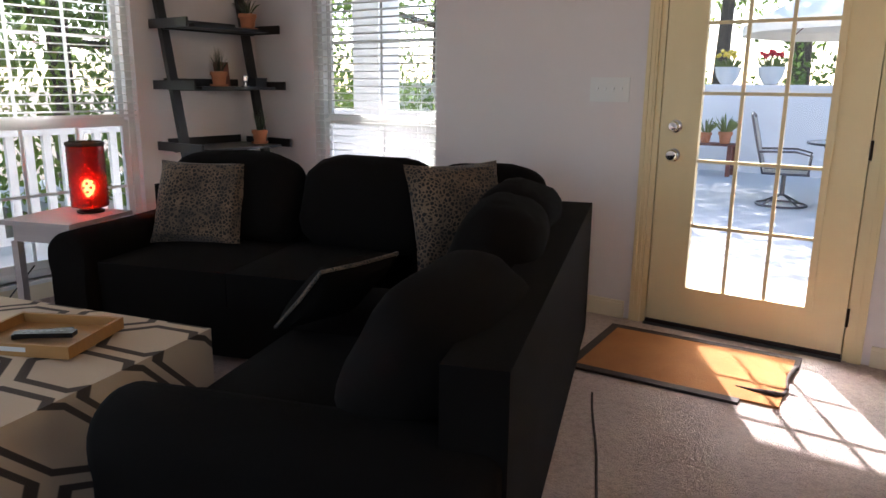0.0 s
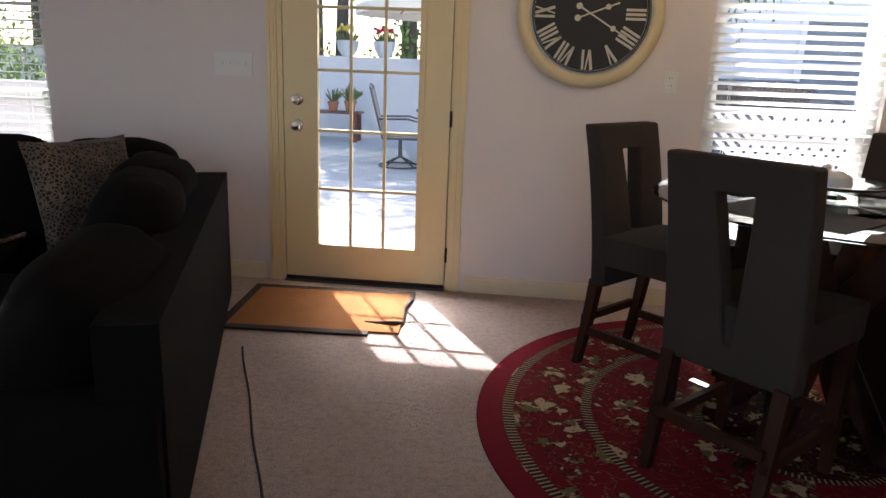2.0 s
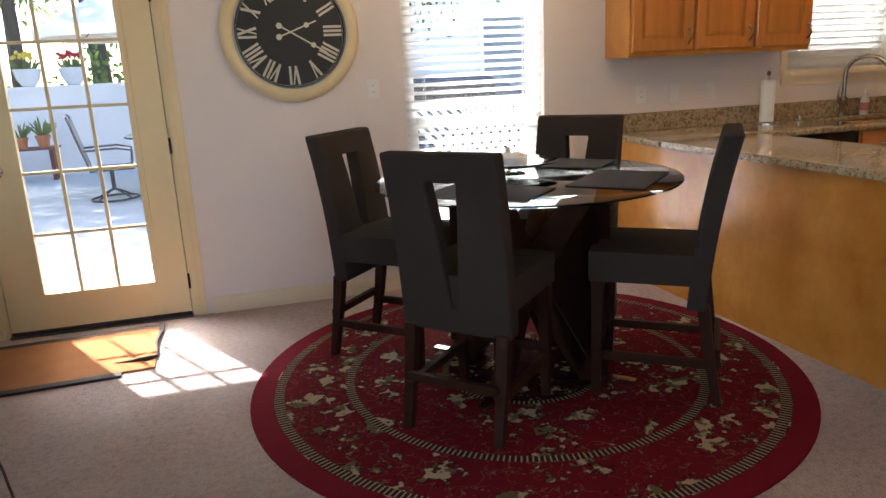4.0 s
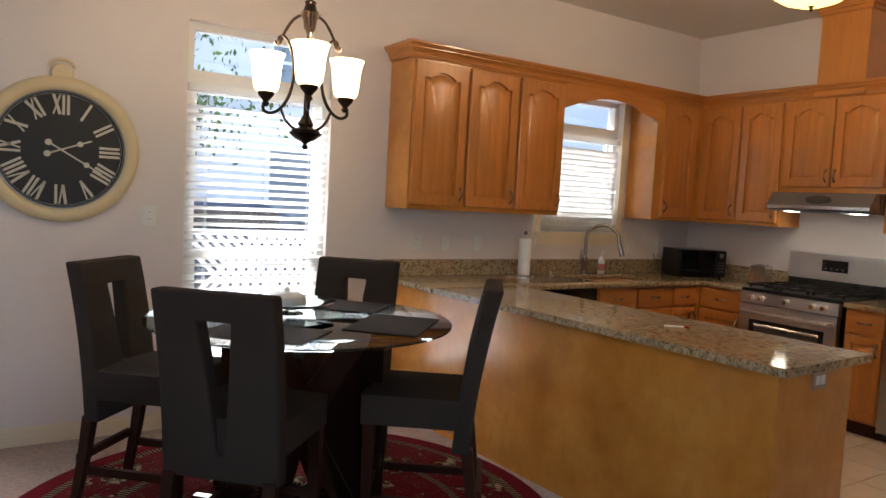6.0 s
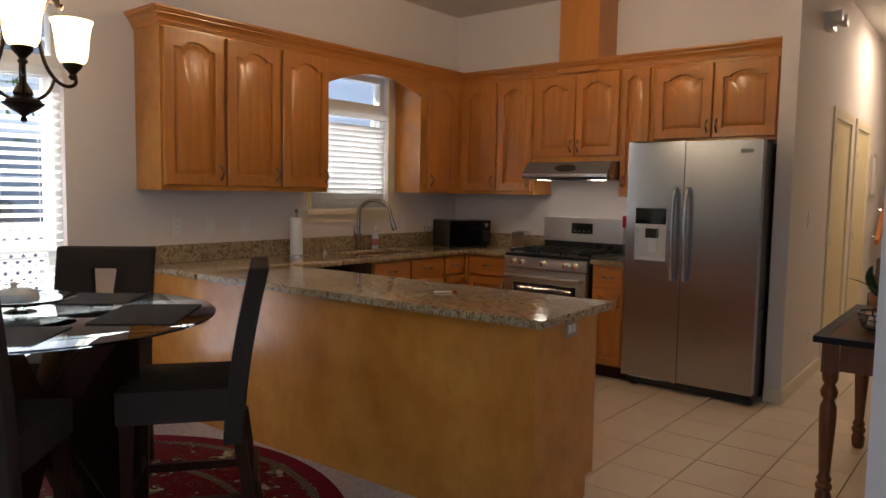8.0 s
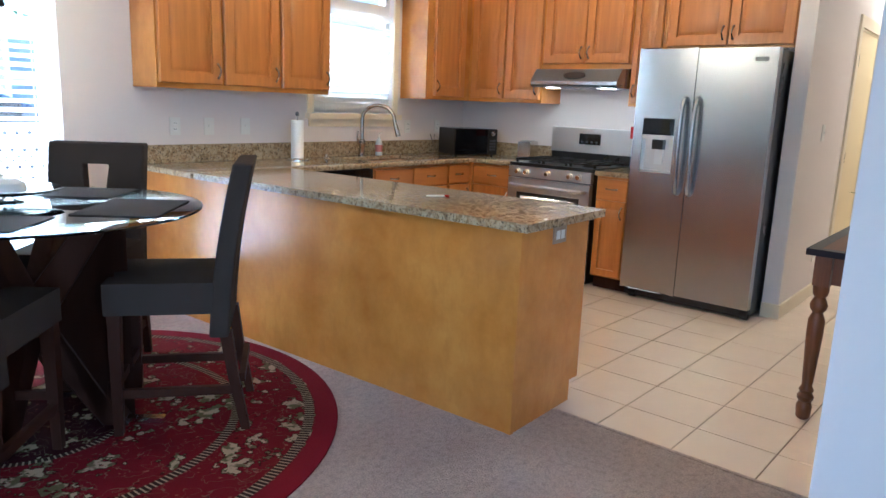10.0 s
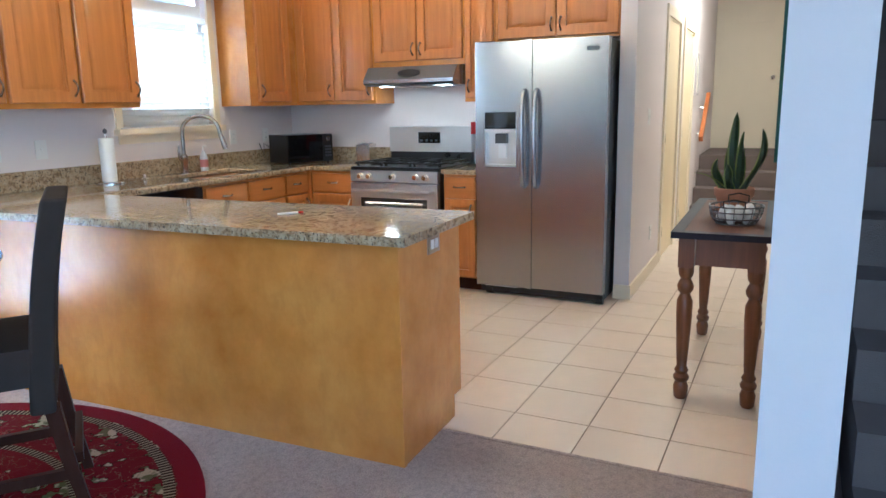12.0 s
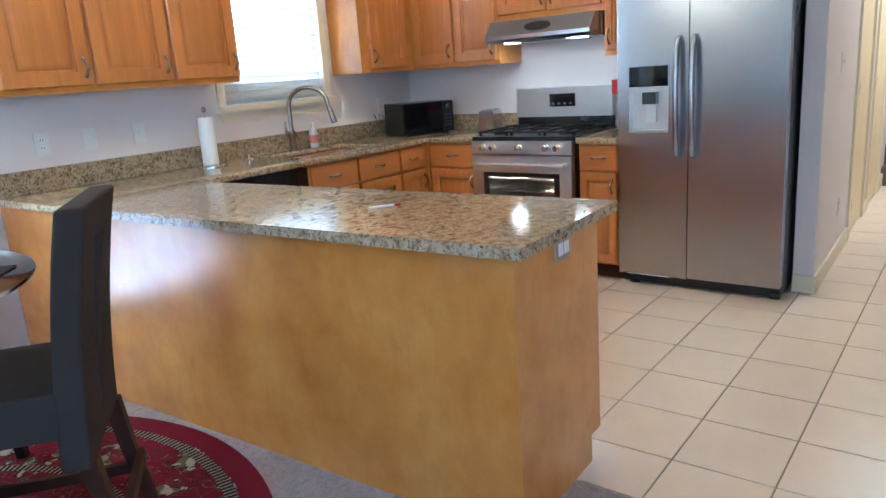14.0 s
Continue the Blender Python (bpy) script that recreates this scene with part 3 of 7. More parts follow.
def wall_with_openings(name, label, a0, a1, h, openings, put, thick=0.14, material=None):
    """A wall from a0 to a1 and 0 to h, cut by openings (from, to, bottom, top); put(a, depth, z) turns it into the room."""
    cuts = sorted({a0, a1, *[o[0] for o in openings], *[o[1] for o in openings]})
    bm = bmesh.new()
    for p, q in zip(cuts, cuts[1:]):
        spans = [(0.0, h)]
        for o in openings:
            if o[0] <= p and q <= o[1]:
                spans = [s for lo, hi in spans for s in ((lo, min(hi, o[2])), (max(lo, o[3]), hi)) if s[1] - s[0] > 1e-6]
        for lo, hi in spans:
            vs = box(bm, p, q, 0, thick, lo, hi)
            for v in vs:
                v.co = Vector(put(*v.co))
    bmesh.ops.remove_doubles(bm, verts=bm.verts[:], dist=1e-5)
    return solid(name, bm, material or WALL, label, "wall", "structure", smooth=False)


WIN1, WIN2, WINK, WINW = (-2.735, -1.655, 0.12, 2.16), (2.16, 3.08, 0.12, 2.43), (4.93, 5.80, 1.25, 2.37), (-2.12, -1.01, 0.12, 2.44)
DOOR = (-0.235, 0.80, 0.0, 2.10)
wall_with_openings("wall_north", "pale painted long wall with windows and a glazed door", WEST - 0.14, EAST + 0.14, CEILING,
                   [WIN1, DOOR, WIN2, WINK], lambda a, d, z: (a, d, z))
# second opening, y -5.75 to -4.25, is added out of view for fill light
wall_with_openings("wall_west", "pale painted wall with a tall window", SOUTH - 0.14, 0.0, CEILING, [WINW, (-5.75, -4.25, 0.35, 2.4)], lambda a, d, z: (WEST - d, a, z))
# unseen side; its opening is added for the south fill lamp
wall_with_openings("wall_south", "plain pale wall with an added opening, out of view", WEST, 9.0, CEILING, [(0.2, 2.2, 0.7, 2.3)], lambda a, d, z: (a, SOUTH - d, z))
wall_with_openings("wall_stove", "pale painted kitchen wall behind the stove", HALL_N + 0.11, 0.0, CEILING, [], lambda a, d, z: (EAST + d, a, z))
D1, D2 = (7.74, 8.50, 0.0, 2.05), (8.86, 9.60, 0.0, 2.05)
HALL = Matrix.Translation((STUB, HALL_N, 0)) @ pose(0, 0, 0, 0, 0, HALL_TURN) @ Matrix.Translation((-STUB, -HALL_N, 0))


def in_hall(ob):
    ob.matrix_basis = HALL @ ob.matrix_basis
    return ob


in_hall(wall_with_openings("wall_hall_north", "white hallway wall beside the fridge with two doorways", STUB, 14.0, CEILING, [D1, D2],
                   lambda a, d, z: (a, HALL_N + d, z), 0.108))
in_hall(solid("wall_hall_end", rounded(boxes((COL_X, COL_X + 0.13, HALL_S - 0.135, HALL_S + 0.03, 0, CEILING - 0.003)), 0.012, 3), WALL, "white painted wall end beside the staircase", "wall", "structure"))
in_hall(wall_with_openings("wall_hall_south", "white wall between hall and staircase", COL_X + 0.132, 14.0, CEILING, [], lambda a, d, z: (a, HALL_S - 0.003 - d, z), 0.13))
wall_with_openings("wall_stair_south", "plain wall on the far side of the stairs", COL_X + 0.6, 9.0, CEILING, [], lambda a, d, z: (a, -5.4 - d, z))
in_hall(wall_with_openings("wall_hall_end", "white wall at the raised end of the hall", HALL_S, HALL_N, CEILING, [], lambda a, d, z: (12.3 + d, a, z)))
wall_with_openings("wall_stair_end", "plain wall closing the stairwell", SOUTH, HALL_S - 0.18, CEILING, [], lambda a, d, z: (9.0 + d, a, z))
solid("ceiling", boxes((WEST - 0.14, 14.2, SOUTH - 0.14, 0.14, CEILING, CEILING + 0.15)), CEIL, "off-white flat painted ceiling", "ceiling", "structure", smooth=False)
TILE_X = 4.0
solid("floor_carpet", boxes((WEST - 0.1, TILE_X, SOUTH - 0.1, 0.0, -0.12, 0.0), (TILE_X, 9.0, SOUTH - 0.1, HALL_S - 0.12, -0.12, 0.0)), CARPET,
      "short beige cut-pile carpet", "floor", "structure", smooth=False)
kitchen_floor = solid("floor_kitchen", boxes((TILE_X, 12.3, HALL_S - .05, 0.0, -0.12, -0.006)), GROUT, "cream square ceramic tiles in brown grout", "floor", "structure", smooth=False)

# baseboards
bb = bmesh.new()
for x0, x1 in ((WEST, -0.33), (0.895, 3.5)):
    box(bb, x0, x1, -0.016, 0.0, 0.0, 0.085)
    box(bb, x0, x1, -0.011, 0.0, 0.085, 0.1)
box(bb, WEST, WEST + 0.016, SOUTH, -0.02, 0.0, 0.095)
solid("baseboard", bb, HALLTRIM, "cream glossy painted baseboard along the wall", "baseboard", "structure")
hb = bmesh.new()
for x0, x1 in ((STUB, 7.655), (8.585, 8.775), (9.685, 9.9)):
    box(hb, x0, x1, HALL_N - 0.014, HALL_N, 0.0, 0.1)
box(hb, STUB - 0.014, STUB, HALL_N - 0.014, HALL_N + 0.108, 0.0, 0.1)
in_hall(solid("baseboard_hall", rounded(hb, 0.004, 1), HALLTRIM, "cream baseboard along the white hall wall", "baseboard", "structure"))


# ---- windows ----
def window(name, w, h, rail, transom, cols, label, at, blind_from=None, blind_to=0.12, tilt=25, grid=True, pitch=0.05, slats=None):
    """A tall sash window in an opening w wide: x across, y outwards, z from the opening's bottom; with its blind if given."""
    win = thing(name, at, label, "window", kind="structure")
    f = 0.045
    light, transom = transom is not None, transom if transom is not None else h - 0.045
    part("window_frame", rounded(boxes((0, f, 0.05, 0.13, 0, h), (w - f, w, 0.05, 0.13, 0, h), (f, w - f, 0.05, 0.13, h - f, h), (f, w - f, 0.05, 0.13, 0, f),
                                       *([(f, w - f, 0.05, 0.12, transom, transom + 0.09)] if light else [])), 0.004, 1), WHITE, win)
    part("sash_lower", rounded(boxes((f, f + .04, .06, .095, f, rail), (w - f - .04, w - f, .06, .095, f, rail), (f + .04, w - f - .04, .06, .095, f, f + .05),
                                     (f + .04, w - f - .04, .055, .095, rail - .04, rail + .02)), 0.003, 1), WHITE, win)
    part("sash_upper", rounded(boxes((f, f + .035, .096, .125, rail, transom), (w - f - .035, w - f, .096, .125, rail, transom),
                                     (f + .035, w - f - .035, .096, .125, transom - .04, transom), (f + .035, w - f - .035, .096, .125, rail - .02, rail + .03)), 0.003, 1), WHITE, win)
    if grid:
        bm = bmesh.new()
        for lo, hi, y in ((f + .05, rail - .04, .072), (rail + .03, transom - .04, .108)):
            for i in range(1, cols):
                x = f + (w - 2 * f) * i / cols
                box(bm, x - .009, x + .009, y, y + .012, lo, hi)
            zc = (lo + hi) / 2
            box(bm, f, w - f, y + .001, y + .011, zc - .009, zc + .009)
        part("window_grille", bm, WHITE, win, smooth=False)
    part("pane", boxes((f, w - f, .078, .081, f, rail)), CLEAR, win, smooth=False).visible_shadow = False
    part("pane", boxes((f, w - f, .112, .115, rail, transom)), CLEAR, win, smooth=False).visible_shadow = False
    if light:
        part("pane", boxes((f, w - f, .09, .093, transom + .09, h - f)), CLEAR, win, smooth=False).visible_shadow = False
    part("window_sill", rbox(-0.02, w + 0.02, -0.03, 0.05, -0.022, 0.0, 0.006), WHITE, win)
    if blind_from is not None:
        bl = part("blind", rounded(boxes((0.008, w - 0.008, 0.0, 0.045, blind_from - 0.045, blind_from), (0.012, w - 0.012, 0.005, 0.04, blind_to, blind_to + 0.018)), 0.003, 1),
                  SLAT, win, "white slatted blind")
        slat = bmesh.new()
        c = [(-0.024, 0.0), (-0.012, 0.0022), (0.0, 0.003), (0.012, 0.0022), (0.024, 0.0)]
        top = [[slat.verts.new((x, y, z + 0.0015)) for y, z in c] for x in (0.012, w - 0.012)]
        low = [[slat.verts.new((x, y, z - 0.0015)) for y, z in c] for x in (0.012, w - 0.012)]
        for k in range(4):
            slat.faces.new((top[0][k], top[1][k], top[1][k + 1], top[0][k + 1]))
            slat.faces.new((low[0][k + 1], low[1][k + 1], low[1][k], low[0][k]))
        for k in (0, 4):
            slat.faces.new((top[0][k], low[0][k], low[1][k], top[1][k]))
        me = mesh_of("slat", slat, slats or SLAT)
        n = int((blind_from - 0.06 - blind_to - 0.03) / pitch)
        rng = random.Random(name)
        for i in range(n):
            piece("slat", me, bl, pose(0, 0.024, blind_to + 0.04 + pitch * i, tilt + rng.uniform(-3, 3), 0, 0))
        cords = bmesh.new()
        for x in (0.14 * w, 0.86 * w):
            for y in (0.002, 0.046):
                box(cords, x - 0.001, x + 0.001, y - 0.001, y + 0.001, blind_to, blind_from)
        part("ladder_cord", cords, SLAT, bl, smooth=False)
    return win


window("window_1", 1.08, 2.04, 0.93, None, 2, "tall white sash window with an open slatted blind", pose(WIN1[0], 0, 0.12), 1.99, 0.02, -6)
window("window_2", 0.92, 2.31, 0.93, 1.94, 2, "tall white window with a transom and slatted blind", pose(WIN2[0], 0, 0.12), 1.95, 0.02, -24, grid=False)
window("window_3", 0.87, 1.12, 0.13, 0.80, 2, "kitchen window with closed white blind and transom", pose(WINK[0], 0, 1.25), 0.80, 0.02, -60, grid=False, pitch=0.044, slats=SLAT_DENSE)
window("window_4", 1.11, 2.32, 0.93, 1.98, 3, "tall white sash window, blind raised over the railing", pose(WEST, WINW[0], 0.12, 0, 0, 90), 1.97, 0.95, 4)
kt = thing("trim_kitchen_window", pose(0, 0, 0), "cream painted casing and sill round the kitchen window", "window trim", kind="structure")
part("casing", rounded(boxes((4.875, 4.93, -0.018, 0, 1.24, 2.40), (5.80, 5.855, -0.018, 0, 1.24, 2.40)), 0.004, 1), HALLTRIM, kt)
part("sill", rbox(4.86, 5.87, -0.06, 0.05, 1.20, 1.243, 0.006), HALLTRIM, kt)
part("apron", rbox(4.89, 5.84, -0.016, 0.0, 1.14, 1.198, 0.004), HALLTRIM, kt)

# ---- the glazed door ----
door = thing("door_1", pose(0, 0, 0), "cream painted glazed door with fifteen panes, closed", "door", kind="structure")
gx0, gx1, gz0, gz1 = 0.0, 0.594, 0.235, 1.95
sx0, sx1, st = -0.20, 0.772, 2.075
part("leaf", rounded(boxes((sx0, gx0, 0.0, 0.044, 0.012, st), (gx1, sx1, 0.0, 0.044, 0.012, st), (gx0, gx1, 0.0, 0.044, 0.012, gz0), (gx0, gx1, 0.0, 0.044, gz1, st)), 0.002, 1), CREAM, door)
part("glazing_bead", rounded(boxes((gx0 - .028, gx0 + .004, -.012, 0, gz0 - .028, gz1 + .028), (gx1 - .004, gx1 + .028, -.012, 0, gz0 - .028, gz1 + .028),
                                   (gx0 + .004, gx1 - .004, -.012, 0, gz0 - .028, gz0 + .004), (gx0 + .004, gx1 - .004, -.012, 0, gz1 - .004, gz1 + .028)), 0.004, 2), CREAM, door)
mun = bmesh.new()
pw, ph = (gx1 - gx0) / 3, (gz1 - gz0) / 5
for i in (1, 2):
    box(mun, gx0 + pw * i - .0085, gx0 + pw * i + .0085, -.006, .012, gz0, gz1)
for j in range(1, 5):
    box(mun, gx0, gx1, -.004, .010, gz0 + ph * j - .0085, gz0 + ph * j + .0085)
part("muntin", mun, CREAM, door, smooth=False)
pane_mesh = mesh_of("pane", boxes((.004, pw - .004, .014, .018, .004, ph - .004)), CLEAR, False)
for i in range(3):
    for j in range(5):
        piece("pane", pane_mesh, door, pose(gx0 + pw * i, 0, gz0 + ph * j)).visible_shadow = False
for z, nm, r in ((0.945, "knob", 0.030), (1.095, "deadbolt", 0.026)):
    k = part(nm, lathe([(0.034, 0.0), (0.034, 0.006), (0.028, 0.010), (0.012, 0.012), (0.012, 0.030), (r, 0.038), (r, 0.052), (r * 0.8, 0.060), (0.0, 0.062)], 20,
                       pose(-0.117, 0.0, z, 90)), CHROME, door, "polished nickel " + nm)
for z in (0.22, 1.02, 1.84):
    part("hinge", tube([(sx1 + .006, -.006, z - .045), (sx1 + .006, -.006, z + .045)], 0.007), BRONZE, door)
part("sweep", rbox(sx0, sx1, -.014, 0, .006, .03, .003, 1), MATEDGE, door)
rs = part("roller_shade", rbox(-.075, .665, -.05, -.013, 1.905, 2.055, .008), CREAM, door, "rolled-up cream shade over the glass")
part("hem_bar", rbox(-.085, .675, -.056, -.030, 1.885, 1.904, .006), CLOCKCREAM, rs)
casing = thing("trim_door", pose(0, 0, 0), "cream painted fluted casing and jamb around the door", "door casing", kind="structure")
cs = bmesh.new()
for x0, x1 in ((-.295, -.235), (.80, .86)):
    box(cs, x0, x1, -.014, -.001, 0, 2.10)
    for k in range(2):
        xx = x0 + .012 + .024 * k
        box(cs, xx, xx + .012, -.02, -.013, 0.1, 2.10)
box(cs, -.295, .86, -.018, -.001, 2.10, 2.19)
part("casing", rounded(cs, .003, 1), CREAM, casing)
part("jamb", boxes((-.235, -.206, 0, .14, 0, 2.10), (.778, .80, 0, .14, 0, 2.10), (-.206, .778, 0, .14, 2.08, 2.10), (-.206, -.185, .046, .06, 0, 2.08), (.757, .778, .046, .06, 0, 2.08), (-.185, .757, .046, .06, 2.06, 2.08)), CREAM, casing)
part("threshold", rbox(-.206, .778, -.03, .14, .0, .011, .004), DARKSTEEL, casing)

# ---- hall doors, steps and stairs ----
for nm, (a, b, _, top), ajar in (("door_2", D1, 0), ("door_3", D2, 0)):
    d = thing(nm, pose(a, HALL_N, 0), "cream hall door, closed, in a cream casing", "door", kind="structure")
    in_hall(d)
    w = b - a
    part("casing", rounded(boxes((-.085, 0, -.016, 0, 0, top + .085), (w, w + .085, -.016, 0, 0, top + .085), (0, w, -.016, 0, top, top + .085)), .004, 1), HALLTRIM, d)
    part("jamb", boxes((0, .018, 0, .105, 0, top), (w - .018, w, 0, .105, 0, top), (.018, w - .018, 0, .105, top - .018, top)), HALLTRIM, d)
    part("leaf", rbox(.02, w - .02, .002, .037, .008, top - .02, .003, 1), LEAFCREAM, d)
    for z in (.25, 1.05, 1.8):
        part("hinge", tube([(.012, -.008, z - .045), (.012, -.008, z + .045)], .008), BRONZE, d)
RISE, RUN, FIRST = 0.175, 0.27, 10.0
steps = thing("steps", pose(0, 0, 0), "four carpeted taupe steps up to the end door", "steps", kind="structure")
in_hall(steps)
for i in range(4):
    part("step", rounded(boxes((FIRST + RUN * i, 12.3, HALL_S, HALL_N, RISE * i - (0.1 if i == 0 else 0), RISE * (i + 1))), .018, 2), STAIRCARPET, steps)
part("stringer", boxes((FIRST - .1, FIRST, HALL_N - .02, HALL_N, 0.0, .12)), HALLTRIM, steps)
ed = in_hall(thing("door_4", pose(12.3, HALL_S + .10, RISE * 4), "white six-panel door at the end of the hall", "door", kind="structure"))
part("casing", rounded(boxes((-.018, 0, -.07, 0, 0, 2.12), (-.018, 0, .76, .83, 0, 2.12), (-.018, 0, 0, .76, 2.05, 2.12)), .004, 1), HALLTRIM, ed)
lf = part("leaf", rbox(-.012, 0, 0, .76, 0, 2.05, .003, 1), HALLTRIM, ed)
for y0, y1 in ((.10, .34), (.42, .66)):
    for z0, z1 in ((.22, .85), (1.0, 1.55), (1.68, 1.92)):
        part("panel", rounded(boxes((-.030, -.011, y0, y1, z0, z1)), .012, 2), HALLTRIM, lf)
part("knob", lathe([(.028, 0), (.011, .012), (.011, .03), (.027, .04), (0, .058)], 16, pose(-.012, .07, .95, 0, -90)), CHROME, ed)
rail = thing("handrail", pose(0, 0, 0), "short sloping orange wood handrail on the hall wall", "handrail")
in_hall(rail)
part("rail", rounded(boxes((0, .85, -.022, .022, -.035, .035)), .012, 3), RAILWOOD, rail)
rail.children[0].matrix_basis = pose(10.15, HALL_N - .07, .93, 0, -36, 0)
part("bracket", tube([(10.3, HALL_N, .99), (10.3, HALL_N - .06, .97), (10.3, HALL_N - .07, 1.02)], .008), CHROME, rail)
part("bracket", tube([(10.7, HALL_N, 1.28), (10.7, HALL_N - .06, 1.26), (10.7, HALL_N - .07, 1.31)], .008), CHROME, rail)
stair = thing("staircase", pose(0, 0, 0), "taupe carpeted staircase rising beside the white wall", "staircase", kind="structure")
for i in range(15):
    part("step", rounded(boxes((COL_X + .45 + .26 * i, COL_X + .45 + .26 * 15.5, -5.4, HALL_S - .30, .18 * i - (.02 if i else 0), .18 * (i + 1))), .02, 2), STAIRCARPET, stair)


# ---- kitchen ----
def bow(u, shoulder=0.16):
    """Height, 0 to 1, of the shallow arch over a door panel at u across it, with flat shoulders."""
    if u < shoulder or u > 1 - shoulder:
        return 0.0
    v = 2 * (u - shoulder) / (1 - 2 * shoulder) - 1
    return 0.25 + 0.75 * (1 - v * v)


def panel_outline(w, h, arch, d, n=16):
    """Bottom edge, right side, bowed top and left side of a panel field, drawn in by d."""
    top = h - d - arch
    us = sorted({i / n for i in range(n + 1)} | {0.1599, 0.1601, 0.8399, 0.8401})
    return [(d, d), (w - d, d)] + [(w - d - (w - 2 * d) * u, top + arch * bow(u)) for u in us]


def arch_panel(w, h, arch, proud, inset):
    """A raised door panel with a bowed top edge: x across, y towards the room (negative), z up."""
    bm = bmesh.new()
    loops = [[bm.verts.new((x, y, z)) for x, z in panel_outline(w, h, arch, inset + d)] for d, y in ((0.0, 0.0), (0.013, 0.0), (0.016, -0.003), (0.046, -proud), (0.049, -proud - 0.001))]
    for a, b in zip(loops, loops[1:]):
        for i in range(len(a)):
            bm.faces.new((a[i], a[(i + 1) % len(a)], b[(i + 1) % len(b)], b[i]))
    bm.faces.new(loops[-1])
    return bm


def door_face(w, h, arch, inset, t=0.026):
    """The stile-and-rail frame of a cabinet door with a bowed opening and a rounded outer edge."""
    bm = bmesh.new()
    hole = panel_outline(w, h, arch, inset)
    m = len(hole)
    outer = [(0, 0), (w, 0)] + [(w - w * i / (m - 3), h) for i in range(m - 2)]

    def ring(pts, y, d=0.0):
        return [bm.verts.new((min(max(x, d), w - d), y, min(max(z, d), h - d))) for x, z in pts]

    rings = [ring(outer, 0), ring(outer, -t + .006), ring(outer, -t, .005), ring(hole, -t), ring(hole, -t + .018)]
    for a, b in zip(rings, rings[1:]):
        for i in range(m):
            j = (i + 1) % m
            bm.faces.new((a[i], a[j], b[j], b[i]))
    bm.faces.new(rings[-1])
    bm.faces.new(rings[0][::-1])
    return bm


def pull(at, parent, level=False, length=0.085):
    pts = bend((0, 0, -length / 2), (0, 0, length / 2), (0, -0.030, 0), 10)
    bm = tube(pts, [0.0075 - 0.0022 * math.sin(math.pi * i / 10) for i in range(11)], 8)
    for z in (-length / 2, length / 2):
        bm = merge(bm, lathe([(0.009, 0), (0.009, 0.004), (0.0, 0.008)], 10, pose(0, 0.002, z, 90)))
    if level:
        bm.transform(pose(0, 0, 0, 0, 90))
    bm.transform(at)
    return part("handle", bm, NICKEL, parent, "aged nickel bow handle")


def cabinet_door(parent, x, z, w, h, hinge, arch=0.042, material=MAPLE, handle="low"):
    inset = min(.066, w * .2)
    d = part("door", door_face(w, h, arch, inset), material, parent)
    d.matrix_basis = pose(x, 0, z)
    p = part("panel", arch_panel(w, h, arch, 0.008, inset + .0005), material, d)
    p.matrix_basis = pose(0, -0.0085, 0)
    if handle:
        pull(pose(w - 0.03 if hinge == "l" else 0.03, -0.027, 0.085 if handle == "low" else h - 0.085), d)
    return d


def drawer(parent, x, z, w, h, material=MAPLE_X):
    d = part("drawer_front", rounded(boxes((0, w, -0.02, 0, 0, h)), 0.006, 2), material, parent)
    d.matrix_basis = pose(x, 0, z)
    pull(pose(w / 2, -0.021, h / 2), d, True)
    return d


def crown(length, at, parent, ends=()):
    """A stepped cornice along x, proud of the front (negative y)."""
    bm = bmesh.new()
    prof = [(0.0, 0.0), (-0.010, 0.0), (-0.012, 0.012), (-0.019, 0.014), (-0.019, 0.024), (-0.026, 0.040), (-0.040, 0.055), (-0.043, 0.057), (-0.043, 0.064), (-0.053, 0.068), (-0.058, 0.080), (-0.064, 0.082), (-0.064, 0.095), (0.0, 0.095)]
    a = [bm.verts.new((0 + (y if "l" in ends else 0), y, z)) for y, z in prof]
    b = [bm.verts.new((length - (y if "r" in ends else 0), y, z)) for y, z in prof]
    for i in range(len(prof)):
        j = (i + 1) % len(prof)
        bm.faces.new((a[i], b[i], b[j], a[j]))
    bm.faces.new(a)
    bm.faces.new(b[::-1])
    c = part("cornice", bm, MAPLE_X, parent)
    c.matrix_basis = at
    return c


UB, UT = 1.385, 2.385
g = "upper kitchen cabinets"
cab = thing("wall_cabinet", pose(3.51, -0.30, UB), "honey maple wall cabinet with three arched doors", "cabinet", g)
part("body", rounded(boxes((0, 1.33, 0.0, 0.298, 0, UT - UB)), 0.002, 1), VENEER, cab)
for i, x in enumerate((0.012, 0.458, 0.904)):
    cabinet_door(cab, x, 0.03, 0.42, UT - UB - 0.05, "l")
crown(1.33, pose(0, 0.0, UT - UB - 0.004), cab, "l")
side_cornice = crown(0.30, pose(0, 0.30, UT - UB - 0.004, 0, 0, -90), cab, "r")

val = thing("valance", pose(4.841, -0.30, 0), "arched honey maple valance bridging the window", "valance")
bm = bmesh.new()
n = 16
lo = [bm.verts.new((1.06 * i / n, y, 2.20 + 0.12 * math.sin(math.pi * i / n))) for y in (-0.018, 0.0) for i in range(n + 1)]
hi = [bm.verts.new((1.06 * i / n, y, UT)) for y in (-0.018, 0.0) for i in range(n + 1)]
